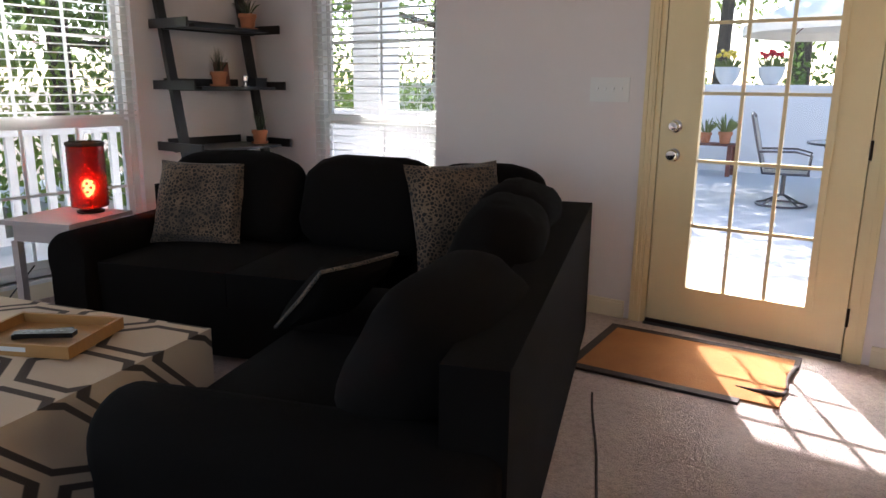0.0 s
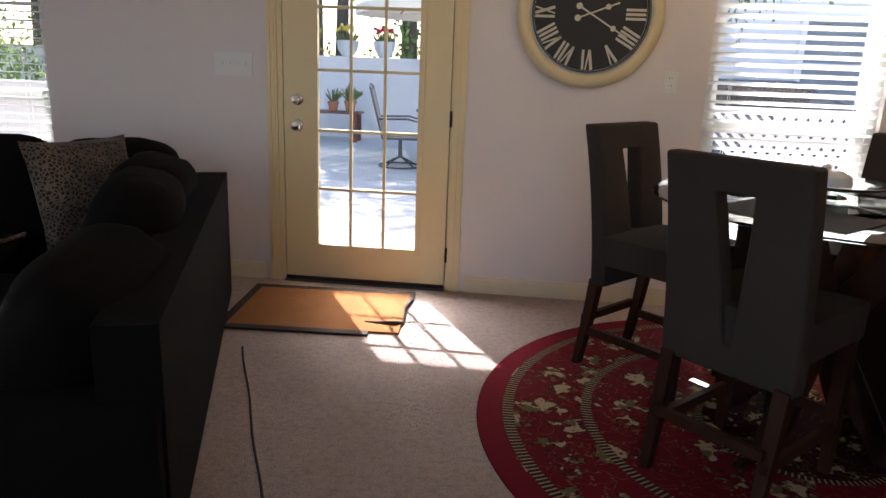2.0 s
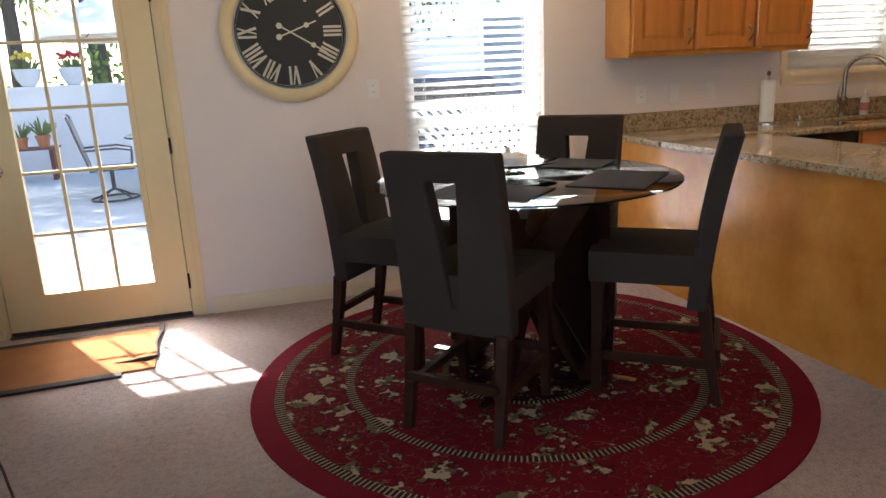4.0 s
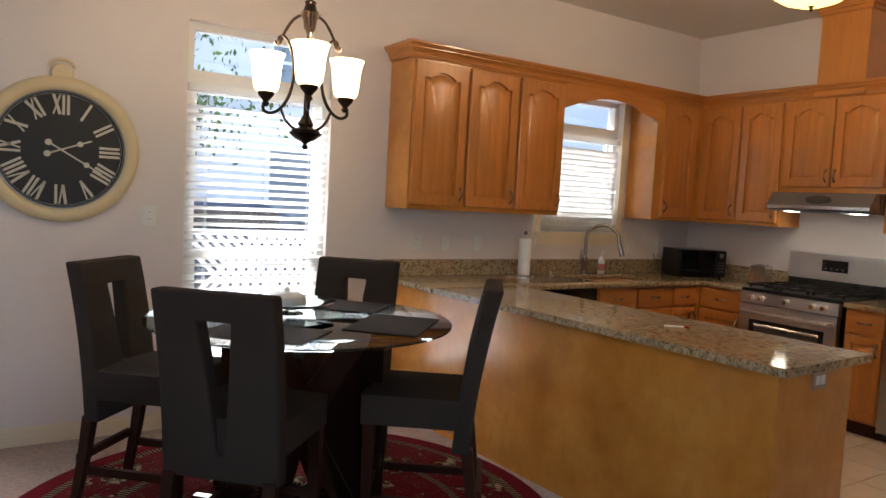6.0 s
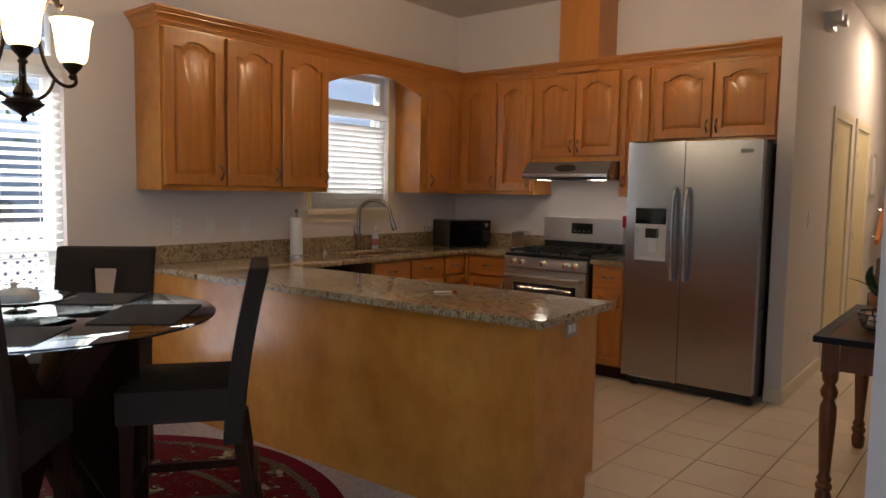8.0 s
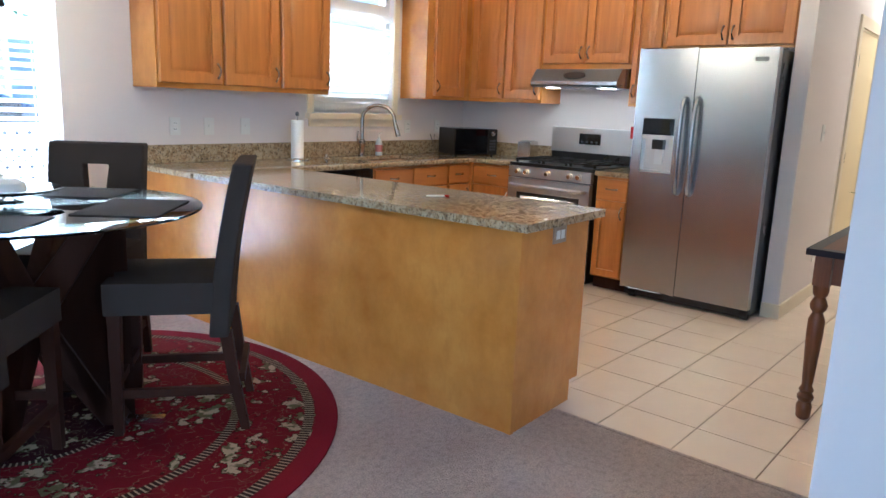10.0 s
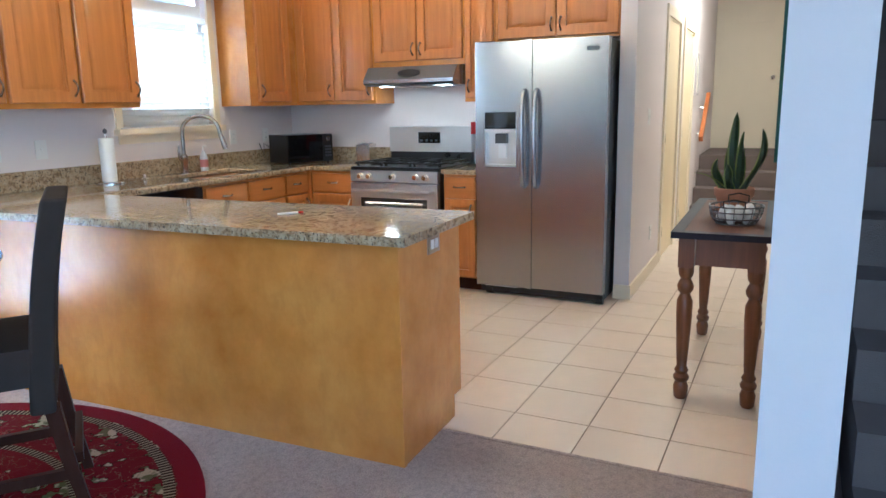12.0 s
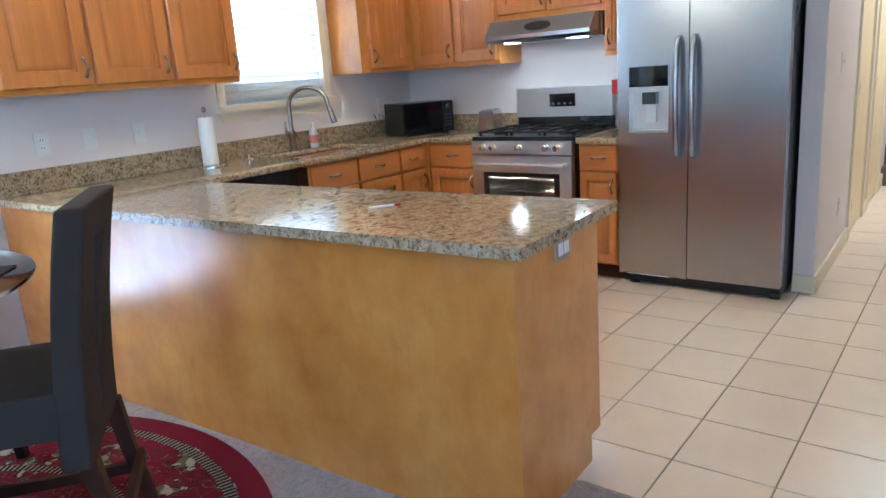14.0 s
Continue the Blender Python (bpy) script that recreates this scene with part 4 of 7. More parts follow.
for i in range(n):
    bm.faces.new((lo[i], lo[i + 1], hi[i + 1], hi[i]))
    bm.faces.new((lo[n + 2 + i], lo[n + 1 + i], hi[n + 1 + i], hi[n + 2 + i]))
    bm.faces.new((lo[i + 1], lo[i], lo[n + 1 + i], lo[n + 2 + i]))
    bm.faces.new((hi[i], hi[i + 1], hi[n + 2 + i], hi[n + 1 + i]))
part("board", bm, MAPLE_X, val)
crown(1.06, pose(0, 0, UT - 0.004), val)
part("roof_board", boxes((0, 1.06, 0.0, 0.296, UT - 0.02, UT)), MAPLE_X, val)
lamp("under_valance_lamp", "AREA", 1.6, pose(5.45, -0.16, UT - 0.03), (1, 0.8, 0.5), size=(0.5, 0.08))
vl = thing("strip_light", pose(5.45, -0.16, UT - 0.045), "small warm strip light under the valance", "light")
part("housing", rbox(-.26, .26, -.045, .045, .004, .024, .004), PLASTIC, vl)

cab = thing("wall_cabinet", pose(5.902, -0.30, UB), "honey maple corner wall cabinet with arched door", "cabinet", g)
part("body", rounded(boxes((0, 0.876, 0, 0.298, 0, UT - UB)), 0.002, 1), VENEER, cab)
cabinet_door(cab, 0.09, 0.03, 0.40, UT - UB - 0.05, "r")
crown(0.57, pose(0, 0, UT - UB - 0.004), cab)

# along the stove wall: local x runs towards the hall
WEX = EAST - 0.30


def stove_side(y, z):
    return pose(WEX, y, z, 0, 0, -90)


cab = thing("wall_cabinet", stove_side(-0.302, UB), "honey maple wall cabinet with two narrow doors", "cabinet", g)
part("body", rounded(boxes((0, 0.788, 0.0, 0.298, 0, UT - UB)), 0.002, 1), VENEER, cab)
cabinet_door(cab, 0.04, 0.03, 0.355, UT - UB - 0.05, "l")
cabinet_door(cab, 0.415, 0.03, 0.355, UT - UB - 0.05, "l")
crown(0.788, pose(0, 0, UT - UB - 0.004), cab)
cab = thing("wall_cabinet", stove_side(-1.092, 1.665), "short honey maple cabinet over the range hood", "cabinet", g)
part("body", rounded(boxes((0, 0.788, 0.0, 0.298, 0, UT - 1.665)), 0.002, 1), VENEER, cab)
cabinet_door(cab, 0.012, 0.04, 0.378, UT - 1.665 - 0.06, "l")
cabinet_door(cab, 0.398, 0.04, 0.378, UT - 1.665 - 0.06, "r")
crown(0.788, pose(0, 0, UT - 1.669), cab)
cab = thing("wall_cabinet", stove_side(-1.882, UB), "narrow honey maple wall cabinet beside the hood", "cabinet", g)
part("body", rounded(boxes((0, 0.246, 0.0, 0.298, 0, UT - UB)), 0.002, 1), VENEER, cab)
cabinet_door(cab, 0.012, 0.03, 0.222, UT - UB - 0.05, "r", 0.035)
crown(0.246, pose(0, 0, UT - UB - 0.004), cab)
cab = thing("wall_cabinet", pose(WEX, -2.13, 1.80, 0, 0, -90), "honey maple cabinet over the fridge", "cabinet", g)
part("body", rounded(boxes((0, 0.928, 0.0, 0.298, 0, UT - 1.80)), 0.002, 1), VENEER, cab)
cabinet_door(cab, 0.03, 0.02, 0.43, UT - 1.80 - 0.05, "l")
cabinet_door(cab, 0.468, 0.02, 0.43, UT - 1.80 - 0.05, "r")
crown(0.928, pose(0, 0, UT - 1.804), cab)

duct = thing("duct_cover", pose(0, 0, 0), "maple boxed duct rising to the ceiling", "duct cover")
part("shaft", rounded(boxes((6.46, EAST - .002, -1.675, -1.32, UT + .095, CEILING - .09)), .003, 1), MAPLE, duct)
part("cornice", rounded(boxes((6.445, EAST - .002, -1.69, -1.305, CEILING - .09, CEILING - .06), (6.43, EAST - .002, -1.705, -1.29, CEILING - .06, CEILING - .03),
                              (6.415, EAST - .002, -1.72, -1.275, CEILING - .03, CEILING - .002)), .006, 2), MAPLE_H, duct)
part("base_board", boxes((6.45, EAST - .002, -1.685, -1.31, UT + .0, UT + .095)), MAPLE_H, duct)

hood = thing("range_hood", pose(EAST - 0.002, -1.49, 1.515), "brushed steel under-cabinet range hood with lamps lit", "range hood")
bm = bmesh.new()
pr = [(0, 0), (-0.47, 0), (-0.50, 0.02), (-0.50, 0.045), (-0.42, 0.143), (0, 0.143)]
a, b = [bm.verts.new((x, -0.385, z)) for x, z in pr], [bm.verts.new((x, 0.385, z)) for x, z in pr]
for i in range(len(pr)):
    j = (i + 1) % len(pr)
    bm.faces.new((a[i], a[j], b[j], b[i]))
bm.faces.new(a[::-1])
bm.faces.new(b)
part("shell", rounded(bm, 0.005, 2, 20), STEEL, hood)
sw = lathe([(0.095, 0), (0.095, 0.003), (0.0, 0.004)], 24)
sw.transform(Matrix.Diagonal((0.35, 1, 1, 1)))
sw.transform(pose(-0.465, 0, 0.092, 0, -51, 0))
part("control_panel", sw, DARKSTEEL, hood)
for y in (-0.25, 0.25):
    part("lamp_lens", boxes((-0.40, -0.33, y - 0.045, y + 0.045, -0.006, -0.001)), HOODLIGHT, hood)
    lamp("hood_lamp", "AREA", 0.13, pose(EAST - 0.36, -1.49 + y, 1.50), (1, 0.85, 0.62), size=(0.07, 0.09))
part("filter", boxes((-0.44, -0.05, -0.19, 0.19, -0.005, -0.001)), DARKSTEEL, hood)

# base cabinets
CT = 0.905
gb = "base kitchen cabinets"


def base_cabinet(at, w, label, drawers=1, doors=1, d=0.60):
    c = thing("base_cabinet", at, label, "cabinet", gb)
    part("body", boxes((0.001, w - 0.001, 0.0, d, 0.10, CT - 0.036)), MAPLE, c, smooth=False)
    part("toe_kick", boxes((0.001, w - 0.001, 0.06, d, 0.0, 0.10)), DARKWOOD, c, smooth=False)
    for i in range(drawers):
        ww = w / drawers
        drawer(c, ww * i + 0.012, CT - 0.036 - 0.165, ww - 0.024, 0.145)
    for i in range(doors):
        ww = w / doors
        cabinet_door(c, ww * i + 0.012, 0.115, ww - 0.024, CT - 0.036 - 0.165 - 0.13, "l" if i % 2 == 0 else "r", 0.0, MAPLE, "high")
    return c


base_cabinet(pose(5.0, -0.62, 0), 0.84, "honey maple sink base with two drawer fronts", 2, 2)
base_cabinet(pose(5.845, -0.62, 0), 0.285, "honey maple base cabinet with drawer over door")
base_cabinet(pose(6.16, -0.66, 0, 0, 0, -90), 0.415, "honey maple corner base cabinet with drawer")
base_cabinet(pose(6.16, -1.845, 0, 0, 0, -90), 0.27, "narrow honey maple base cabinet beside the fridge")
fill = solid("cabinet_filler", boxes((6.13, 6.16, -0.66, -0.62, 0.1, CT - 0.036)), MAPLE, "maple filler strip in the cabinet corner", "filler strip", smooth=False)

dw = thing("dishwasher", pose(4.385, -0.60, 0), "stainless dishwasher built in under the counter", "dishwasher")
part("body", boxes((0.002, 0.603, 0.0, 0.58, 0.02, CT - 0.037)), BLACK, dw, smooth=False)
dwd = part("door", rbox(0.005, 0.60, -0.03, -0.001, 0.10, 0.74, 0.008), STEEL, dw)
part("control_strip", rbox(0.005, 0.60, -0.035, -0.001, 0.745, CT - 0.045, 0.008), BLACKGLASS, dw)
part("handle", tube([(0.06, -0.032, 0.70), (0.07, -0.07, 0.70), (0.54, -0.07, 0.70), (0.55, -0.032, 0.70)], 0.010), STEEL, dwd)

# peninsula, set a touch out of square
PEN = pose(3.52, 0, 0, 0, 0, 2.45)
pen = thing("peninsula", PEN, "maple veneered kitchen peninsula with plain back panel", "peninsula")
part("back_panel", boxes((0.0, 0.02, -2.90, -0.004, 0.0, CT - 0.037)), VENEER, pen, smooth=False)
part("end_panel", boxes((0.0205, 0.575, -2.90, -2.88, 0.10, CT - 0.037), (0.0205, 0.50, -2.90, -2.88, 0.0, 0.10)), VENEER, pen, smooth=False)
part("corner_strip", rbox(-0.003, 0.02, -2.9035, -2.88, 0.0, CT - 0.038, 0.003, 1), VENEER, pen)
part("carcass", boxes((0.0205, 0.57, -2.879, -0.67, 0.10, CT - 0.037), (0.0205, 0.50, -2.879, -0.67, 0.0, 0.10), (0.0205, 0.80, -0.66, -0.004, 0.0, CT - 0.037)), MAPLE, pen, smooth=False)
ol = part("outlet", rbox(0.25, 0.355, -2.907, -2.90, 0.785, 0.857, 0.003, 1), PLATE, pen, "beige double outlet plate")
for x in (0.283, 0.322):
    part("socket", rbox(x - 0.014, x + 0.014, -2.910, -2.906, 0.803, 0.840, 0.004, 2), WHITE, ol)

# counters: peninsula slab, sink run with a cut for the basin, and the two bits by the stove
def slab(name, rects, label, at=None, holes=()):
    bm = bmesh.new()
    for r in rects:
        box(bm, *r, CT - 0.035, CT)
    rounded(bm, 0.009, 3)
    return solid(name, bm, GRANITE, label, "countertop", at=at)


slab("countertop", [(-0.035, 0.645, -2.945, -0.672)], "polished speckled brown granite peninsula top", PEN)
sx0, sx1, sy0, sy1 = 5.06, 5.76, -0.54, -0.14
solid("countertop", rounded(plate_cells((3.50, sx0, sx1, 6.12, EAST - .022), (-1.078, -0.668, sy0, sy1, -0.022), CT - 0.035, CT, ((0, 0), (1, 0), (2, 0), (1, 2))), 0.008, 3), GRANITE,
      "polished speckled granite counter along the sink wall", "countertop")
slab("countertop", [(6.12, EAST - .022, -2.112, -1.842)], "short granite counter between stove and fridge")
bs = thing("backsplash", pose(0, 0, 0), "low granite upstand along the kitchen walls", "backsplash", kind="structure")
part("upstand", rounded(boxes((3.50, EAST - .001, -.021, -.001, CT - .02, CT + .115)), .003, 1), GRANITE, bs)
part("upstand", rounded(boxes((EAST - .021, EAST - .001, -1.078, -.0215, CT - .02, CT + .115)), .003, 1), GRANITE, bs)
part("upstand", rounded(boxes((EAST - .021, EAST - .001, -2.112, -1.842, CT - .02, CT + .115)), .003, 1), GRANITE, bs)
sink = thing("sink", pose(0, 0, 0), "stainless undermount kitchen sink", "sink")
part("basin", rounded(boxes((sx0 - .02, sx0, sy0 - .02, sy1 + .02, CT - .22, CT - .036), (sx1, sx1 + .02, sy0 - .02, sy1 + .02, CT - .22, CT - .036), (sx0, sx1, sy0 - .02, sy0, CT - .22, CT - .036),
                            (sx0, sx1, sy1, sy1 + .02, CT - .22, CT - .036), (sx0, sx1, sy0, sy1, CT - .24, CT - .22)), .006, 1), STEEL, sink)
part("drain", lathe([(.045, 0), (.045, .004), (.02, .002), (0, .002)], 20, pose(5.41, -.34, CT - .22)), CHROME, sink)
fau = thing("faucet", pose(5.37, -0.095, CT), "brushed nickel gooseneck pull-down kitchen faucet", "faucet")
part("base", lathe([(.032, 0), (.032, .008), (.024, .014), (.023, .07), (.026, .075), (.026, .13), (.016, .14), (.014, .16)], 20), NICKEL, fau)
pts = [(0, 0, .15), (0, 0, .30)] + [(0.07 * (1 - math.cos(a)), -.115 * (1 - math.cos(a)), .30 + .115 * math.sin(a)) for a in [math.pi * i / 12 for i in range(1, 12)]] + [(.145, -.232, .27)]
part("spout", tube(pts, .0145, 12), NICKEL, fau)
part("spray_head", tube([(.145, -.232, .275), (.15, -.238, .25), (.158, -.25, .20), (.162, -.256, .17)], [.015, .018, .021, .019], 14), NICKEL, fau)
part("lever", tube([(-.026, 0, .10), (-.045, 0, .115), (-.05, 0, .16), (-.047, 0, .205)], [.013, .010, .007, .006], 10), NICKEL, fau)
stop = solid("sink_stopper", lathe([(.03, 0), (.032, .004), (.02, .01), (.010, .013), (.010, .024), (.015, .03), (0, .034)], 18), CHROME, "small nickel sink stopper on the counter", "stopper", at=pose(4.93, -.17, CT))
soap = thing("soap_bottle", pose(5.56, -0.10, CT), "clear soap bottle with a pink label", "bottle")
part("bottle", lathe([(.026, 0), (.03, .006), (.03, .10), (.024, .125), (.012, .14), (.012, .155)], 18), CERAMIC, soap)
part("label", lathe([(.0306, .03), (.0308, .032), (.0308, .085), (.0306, .087)], 18), PINK, soap)
part("pump", tube([(0, 0, .153), (0, 0, .185), (0, -.03, .187)], [.008, .006, .005], 8), WHITE, soap)
tow = thing("paper_towel_holder", pose(4.63, -.20, CT), "white paper towel roll on a steel stand", "paper towel")
part("base", lathe([(.085, 0), (.085, .008), (.08, .012), (.01, .013)], 28), CHROME, tow)
part("roll", lathe([(.038, .014), (.046, .016), (.046, .285), (.044, .29), (.02, .29)], 28), PAPER, tow)
part("rod", tube([(0, 0, .28), (0, 0, .325)], .007), CHROME, tow)
part("finial", lathe([(.008, .32), (.015, .33), (.012, .345), (0, .355)], 14), DARKSTEEL, tow)

mw = thing("microwave", pose(6.43, -0.36, CT, 0, 0, -22) @ Matrix.Scale(.84, 4), "black countertop microwave oven", "microwave")
part("body", rbox(-.255, .255, -.17, .19, .012, .285, .008), BLACK, mw)
part("door", rbox(-.253, .135, -.19, -.171, .02, .28, .005), BLACKGLASS, mw)
part("control_panel", rbox(.14, .253, -.188, -.171, .02, .28, .005), BLACK, mw)
part("dial", lathe([(.024, 0), (.024, .012), (.02, .016), (0, .016)], 20, pose(.197, -.188, .235, 90)), CHROME, mw)
for j in range(4):
    for i in range(3):
        part("button", rbox(.162 + .026 * i, .182 + .026 * i, -.191, -.1885, .06 + .03 * j, .08 + .03 * j, .002, 1), DARKSTEEL, mw)
for x in (-.22, .22):
    part("foot", lathe([(.014, 0), (.014, .013)], 10, pose(x, -.14, 0)), BLACK, mw)
part("cord", tube([(-.24, .19, .15), (-.29, .24, .20), (-.31, .20, .08), (-.33, .26, .20)], .004), BLACK, mw)
ts = thing("toaster", pose(6.53, -.95, CT, 0, 0, -75), "small chrome two-slot toaster", "toaster")
part("shell", rounded(boxes((-.055, .055, -.10, .10, .012, .155)), .022, 5), CHROME, ts)
part("base", rbox(-.063, .063, -.112, .112, .0, .016, .004), BLACK, ts)
part("lever", rbox(-.076, -.058, -.015, .015, .09, .105, .003), BLACK, ts)
for x in (-.03, .03):
    part("slot", boxes((x - .010, x + .010, -.085, .085, .1585, .1615)), BLACK, ts)

# ---- range ----
RANGE = pose(6.109, -1.45, 0, 0, 0, -90)
rg = thing("gas_range", RANGE, "stainless gas range with black cooktop, oven lit", "stove")
part("body", boxes((-.374, -.29, .03, .645, .02, .885), (.29, .374, .03, .645, .02, .885), (-.29, .29, .03, .645, .02, .34), (-.29, .29, .03, .645, .70, .885), (-.29, .29, .52, .645, .34, .70)), DARKSTEEL, rg, smooth=False)
for z in (.44, .54, .62):
    rack = tube([(-.285, .06, z), (.285, .06, z)], .004, 6)
    for k in range(13):
        rack = merge(rack, tube([(-.264 + .044 * k, .06, z + .004), (-.264 + .044 * k, .50, z + .004)], .0028, 5))
    part("oven_rack", rack, CHROME, rg, "chrome wire oven rack")
part("oven_bulb", lathe([(.0, 0), (.022, .006), (.026, .02), (.018, .034), (.018, .04)], 14, pose(.16, .519, .655, 90)), OVENLIGHT, rg, "glowing warm oven bulb")
lamp("oven_lamp", "POINT", 3, RANGE @ pose(.12, .40, .655), (1, .72, .40), radius=.02)
part("cooktop", rounded(boxes((-.378, .378, .0, .66, .886, .912)), .008, 2), BLACK, rg)
part("control_panel", rounded(boxes((-.376, .376, -.015, .03, .80, .885)), .012, 3), RANGESTEEL, rg)
for x in (-.28, -.20, 0.0, .20, .28):
    kn = part("knob", lathe([(.026, 0), (.026, .008), (.022, .012), (.020, .034), (.016, .038), (0, .038)], 20, pose(x, -.015, .842, 90)), CHROME, rg)
ov = part("oven_door", rounded(boxes((-.374, -.29, -.02, .028, .27, .79), (.29, .374, -.02, .028, .27, .79), (-.29, .29, -.02, .028, .27, .36), (-.29, .29, -.02, .028, .68, .79)), .006, 2), RANGESTEEL, rg)
part("handle", tube([(-.34, -.02, .735), (-.335, -.065, .735), (.335, -.065, .735), (.34, -.02, .735)], .013, 10), RANGESTEEL, ov)
part("window", boxes((-.289, .289, -.012, -.006, .361, .679)), OVENGLASS, ov, smooth=False)
rk = part("inner_frame", rounded(boxes((-.288, -.25, -.018, -.0125, .362, .678), (.25, .288, -.018, -.0125, .362, .678), (-.25, .25, -.018, -.0125, .362, .39), (-.25, .25, -.018, -.0125, .65, .678)), .002, 1), BLACK, ov)
part("drawer", rbox(-.374, .374, -.02, .028, .05, .262, .008), RANGESTEEL, rg)
bg = part("backguard", rounded(boxes((-.376, .376, .60, .665, .99, 1.195)), .012, 3), RANGESTEEL, rg)
part("backguard_foot", boxes((-.37, .37, .605, .66, .912, .99)), BLACK, rg)
part("display", rbox(-.10, .10, .594, .60, 1.06, 1.15, .004, 1), BLACKGLASS, bg)
for i in range(4):
    part("button", rbox(-.08 + .045 * i, -.06 + .045 * i, .591, .5945, 1.075, 1.088, .002, 1), DARKSTEEL, bg)
for x in (-.25, 0, .25):
    gr = bmesh.new()
    for y in (.06, .30, .54):
        box(gr, x - .115, x + .115, y - .006, y + .006, .93, .942)
    for xx in (-.11, 0, .11):
        box(gr, x + xx - .006, x + xx + .006, .06, .54, .931, .943)
    for xx in (-.105, .105):
        for y in (.07, .53):
            box(gr, x + xx - .008, x + xx + .008, y - .008, y + .008, .912, .932)
    part("grate", gr, IRON, rg, smooth=False)
for x in (-.25, .25):
    for y in (.17, .43):
        part("burner", lathe([(.05, .912), (.05, .918), (.035, .92), (.035, .928), (0, .929)], 20, pose(x, y, 0)), IRON, rg)

# ---- fridge ----
fr = thing("refrigerator", pose(6.115, -2.13, 0, 0, 0, -90), "stainless side-by-side refrigerator with ice dispenser", "refrigerator")
part("cabinet", rounded(boxes((.006, .914, .075, .655, .03, 1.765)), .006, 2), BLACK, fr)
part("toe_grille", boxes((.01, .91, .05, .074, .015, .075)), BLACK, fr)
part("hinge_cover", rbox(.01, .12, .03, .12, 1.765, 1.785, .005), BLACK, fr)
SPLIT = .40
fz = plate_cells((.002, .055, .305, SPLIT), (.08, .925, 1.31, 1.775), 0, .07, ((1, 1),))
fz.transform(pose(0, .07, 0, 90))
ld = part("freezer_door", rounded(fz, .008, 2), STEEL, fr)
rd = part("fridge_door", rounded(boxes((SPLIT + .013, .918, .0, .07, .08, 1.775)), .014, 3), STEEL, fr)
dp = part("dispenser", boxes((.0555, .3045, .055, .066, .926, 1.309), (.0555, .068, .002, .055, .926, 1.309), (.292, .3045, .002, .055, .926, 1.309), (.068, .292, .002, .055, .926, .948)), RANGESTEEL, ld)
part("screen", rbox(.066, .294, -.004, .054, 1.195, 1.308, .004, 1), BLACKGLASS, dp)
part("ledge", rbox(.066, .294, -.006, .054, 1.165, 1.193, .004, 1), RANGESTEEL, dp)
part("spout", rbox(.14, .22, .006, .054, 1.095, 1.163, .004, 1), BLACK, dp)
part("paddle", rbox(.15, .21, .040, .054, .99, 1.095, .004, 1), CERAMIC, dp)
for x, d in ((SPLIT - .042, ld), (SPLIT + .046, rd)):
    part("handle", tube([(x, .0, .80), (x, -.035, .815), *[(x, -.05 - .016 * math.sin(math.pi * i / 8), .86 + .53 * i / 8) for i in range(9)], (x, -.035, 1.435), (x, 0, 1.45)], .016, 10), STEEL, d)
part("badge", rbox(.78, .86, -.004, -.0005, 1.69, 1.715, .002, 1), DARKSTEEL, rd)
for x in (.05, .86):
    part("roller", lathe([(.025, 0), (.025, .05)], 12, pose(x, .06, .026, 0, 90)), BLACK, fr)
cm = thing("coffee_maker", pose(6.50, -2.03, CT, 0, 0, -90), "red drip coffee maker on the counter", "coffee maker")
part("tower", rbox(-.075, .075, .06, .16, .0, .30, .02, 3), REDPLASTIC, cm)
part("head", rbox(-.078, .078, -.08, .16, .24, .33, .022, 3), REDPLASTIC, cm)
part("carafe", lathe([(.05, .02), (.066, .06), (.06, .13), (.045, .17), (.05, .18)], 20, pose(0, -.01, 0)), BLACKGLASS, cm)
part("plate", rbox(-.075, .075, -.09, .06, 0, .02, .006), BLACK, cm)

pn = thing("pen", PEN @ pose(.33, -2.20, CT + .005, 0, 0, -38) @ Matrix.Scale(.8, 4), "slim red and white pen lying on the granite", "pen")
part("barrel", tube([(-.07, 0, 0), (.045, 0, 0)], .0055, 10), WHITE, pn)
part("cap", tube([(.045, 0, 0), (.07, 0, 0), (.076, 0, 0)], [.006, .006, .003], 10), REDPLASTIC, pn, "red pen cap")

# outlets, switches
def plate(x, z, w, h, label, kind, at=None, slots=1):
    o = thing("wall_plate", at or pose(x, -.001, z), label, "outlet" if kind == "outlet" else "light switch")
    part("plate", rbox(-w / 2, w / 2, -.006, 0, -h / 2, h / 2, .003, 2), PLASTIC, o)
    for i in range(slots):
        xx = (i - (slots - 1) / 2) * .046
        if kind == "outlet":
            for dz in (-.02, .02):
                s = part("socket", rbox(xx - .016, xx + .016, -.008, -.005, dz - .014, dz + .014, .005, 2), WHITE, o)
                part("slot", boxes((xx - .008, xx - .005, -.0086, -.0078, dz - .004, dz + .006), (xx + .005, xx + .008, -.0086, -.0078, dz - .004, dz + .006)), BLACK, s)
        else:
            part("toggle", rbox(xx - .005, xx + .005, -.014, -.005, -.004, .012, .002, 1), WHITE, o)
    return o


plate(3.78, 1.14, .075, .115, "ivory double outlet above the counter", "outlet")
plate(4.03, 1.14, .075, .115, "ivory switch plate above the counter", "switch")
plate(4.32, 1.14, .075, .115, "ivory switch plate above the counter", "switch")
plate(6.00, 1.14, .075, .115, "ivory outlet beside the sink", "outlet")
plate(6.40, 1.14, .075, .115, "ivory outlet with the microwave plug", "outlet")
plate(1.965, 1.273, .075, .115, "ivory outlet plate beside the clock", "outlet")
plate(-.493, 1.277, .225, .13, "ivory four-gang switch plate beside the door", "switch", slots=4)
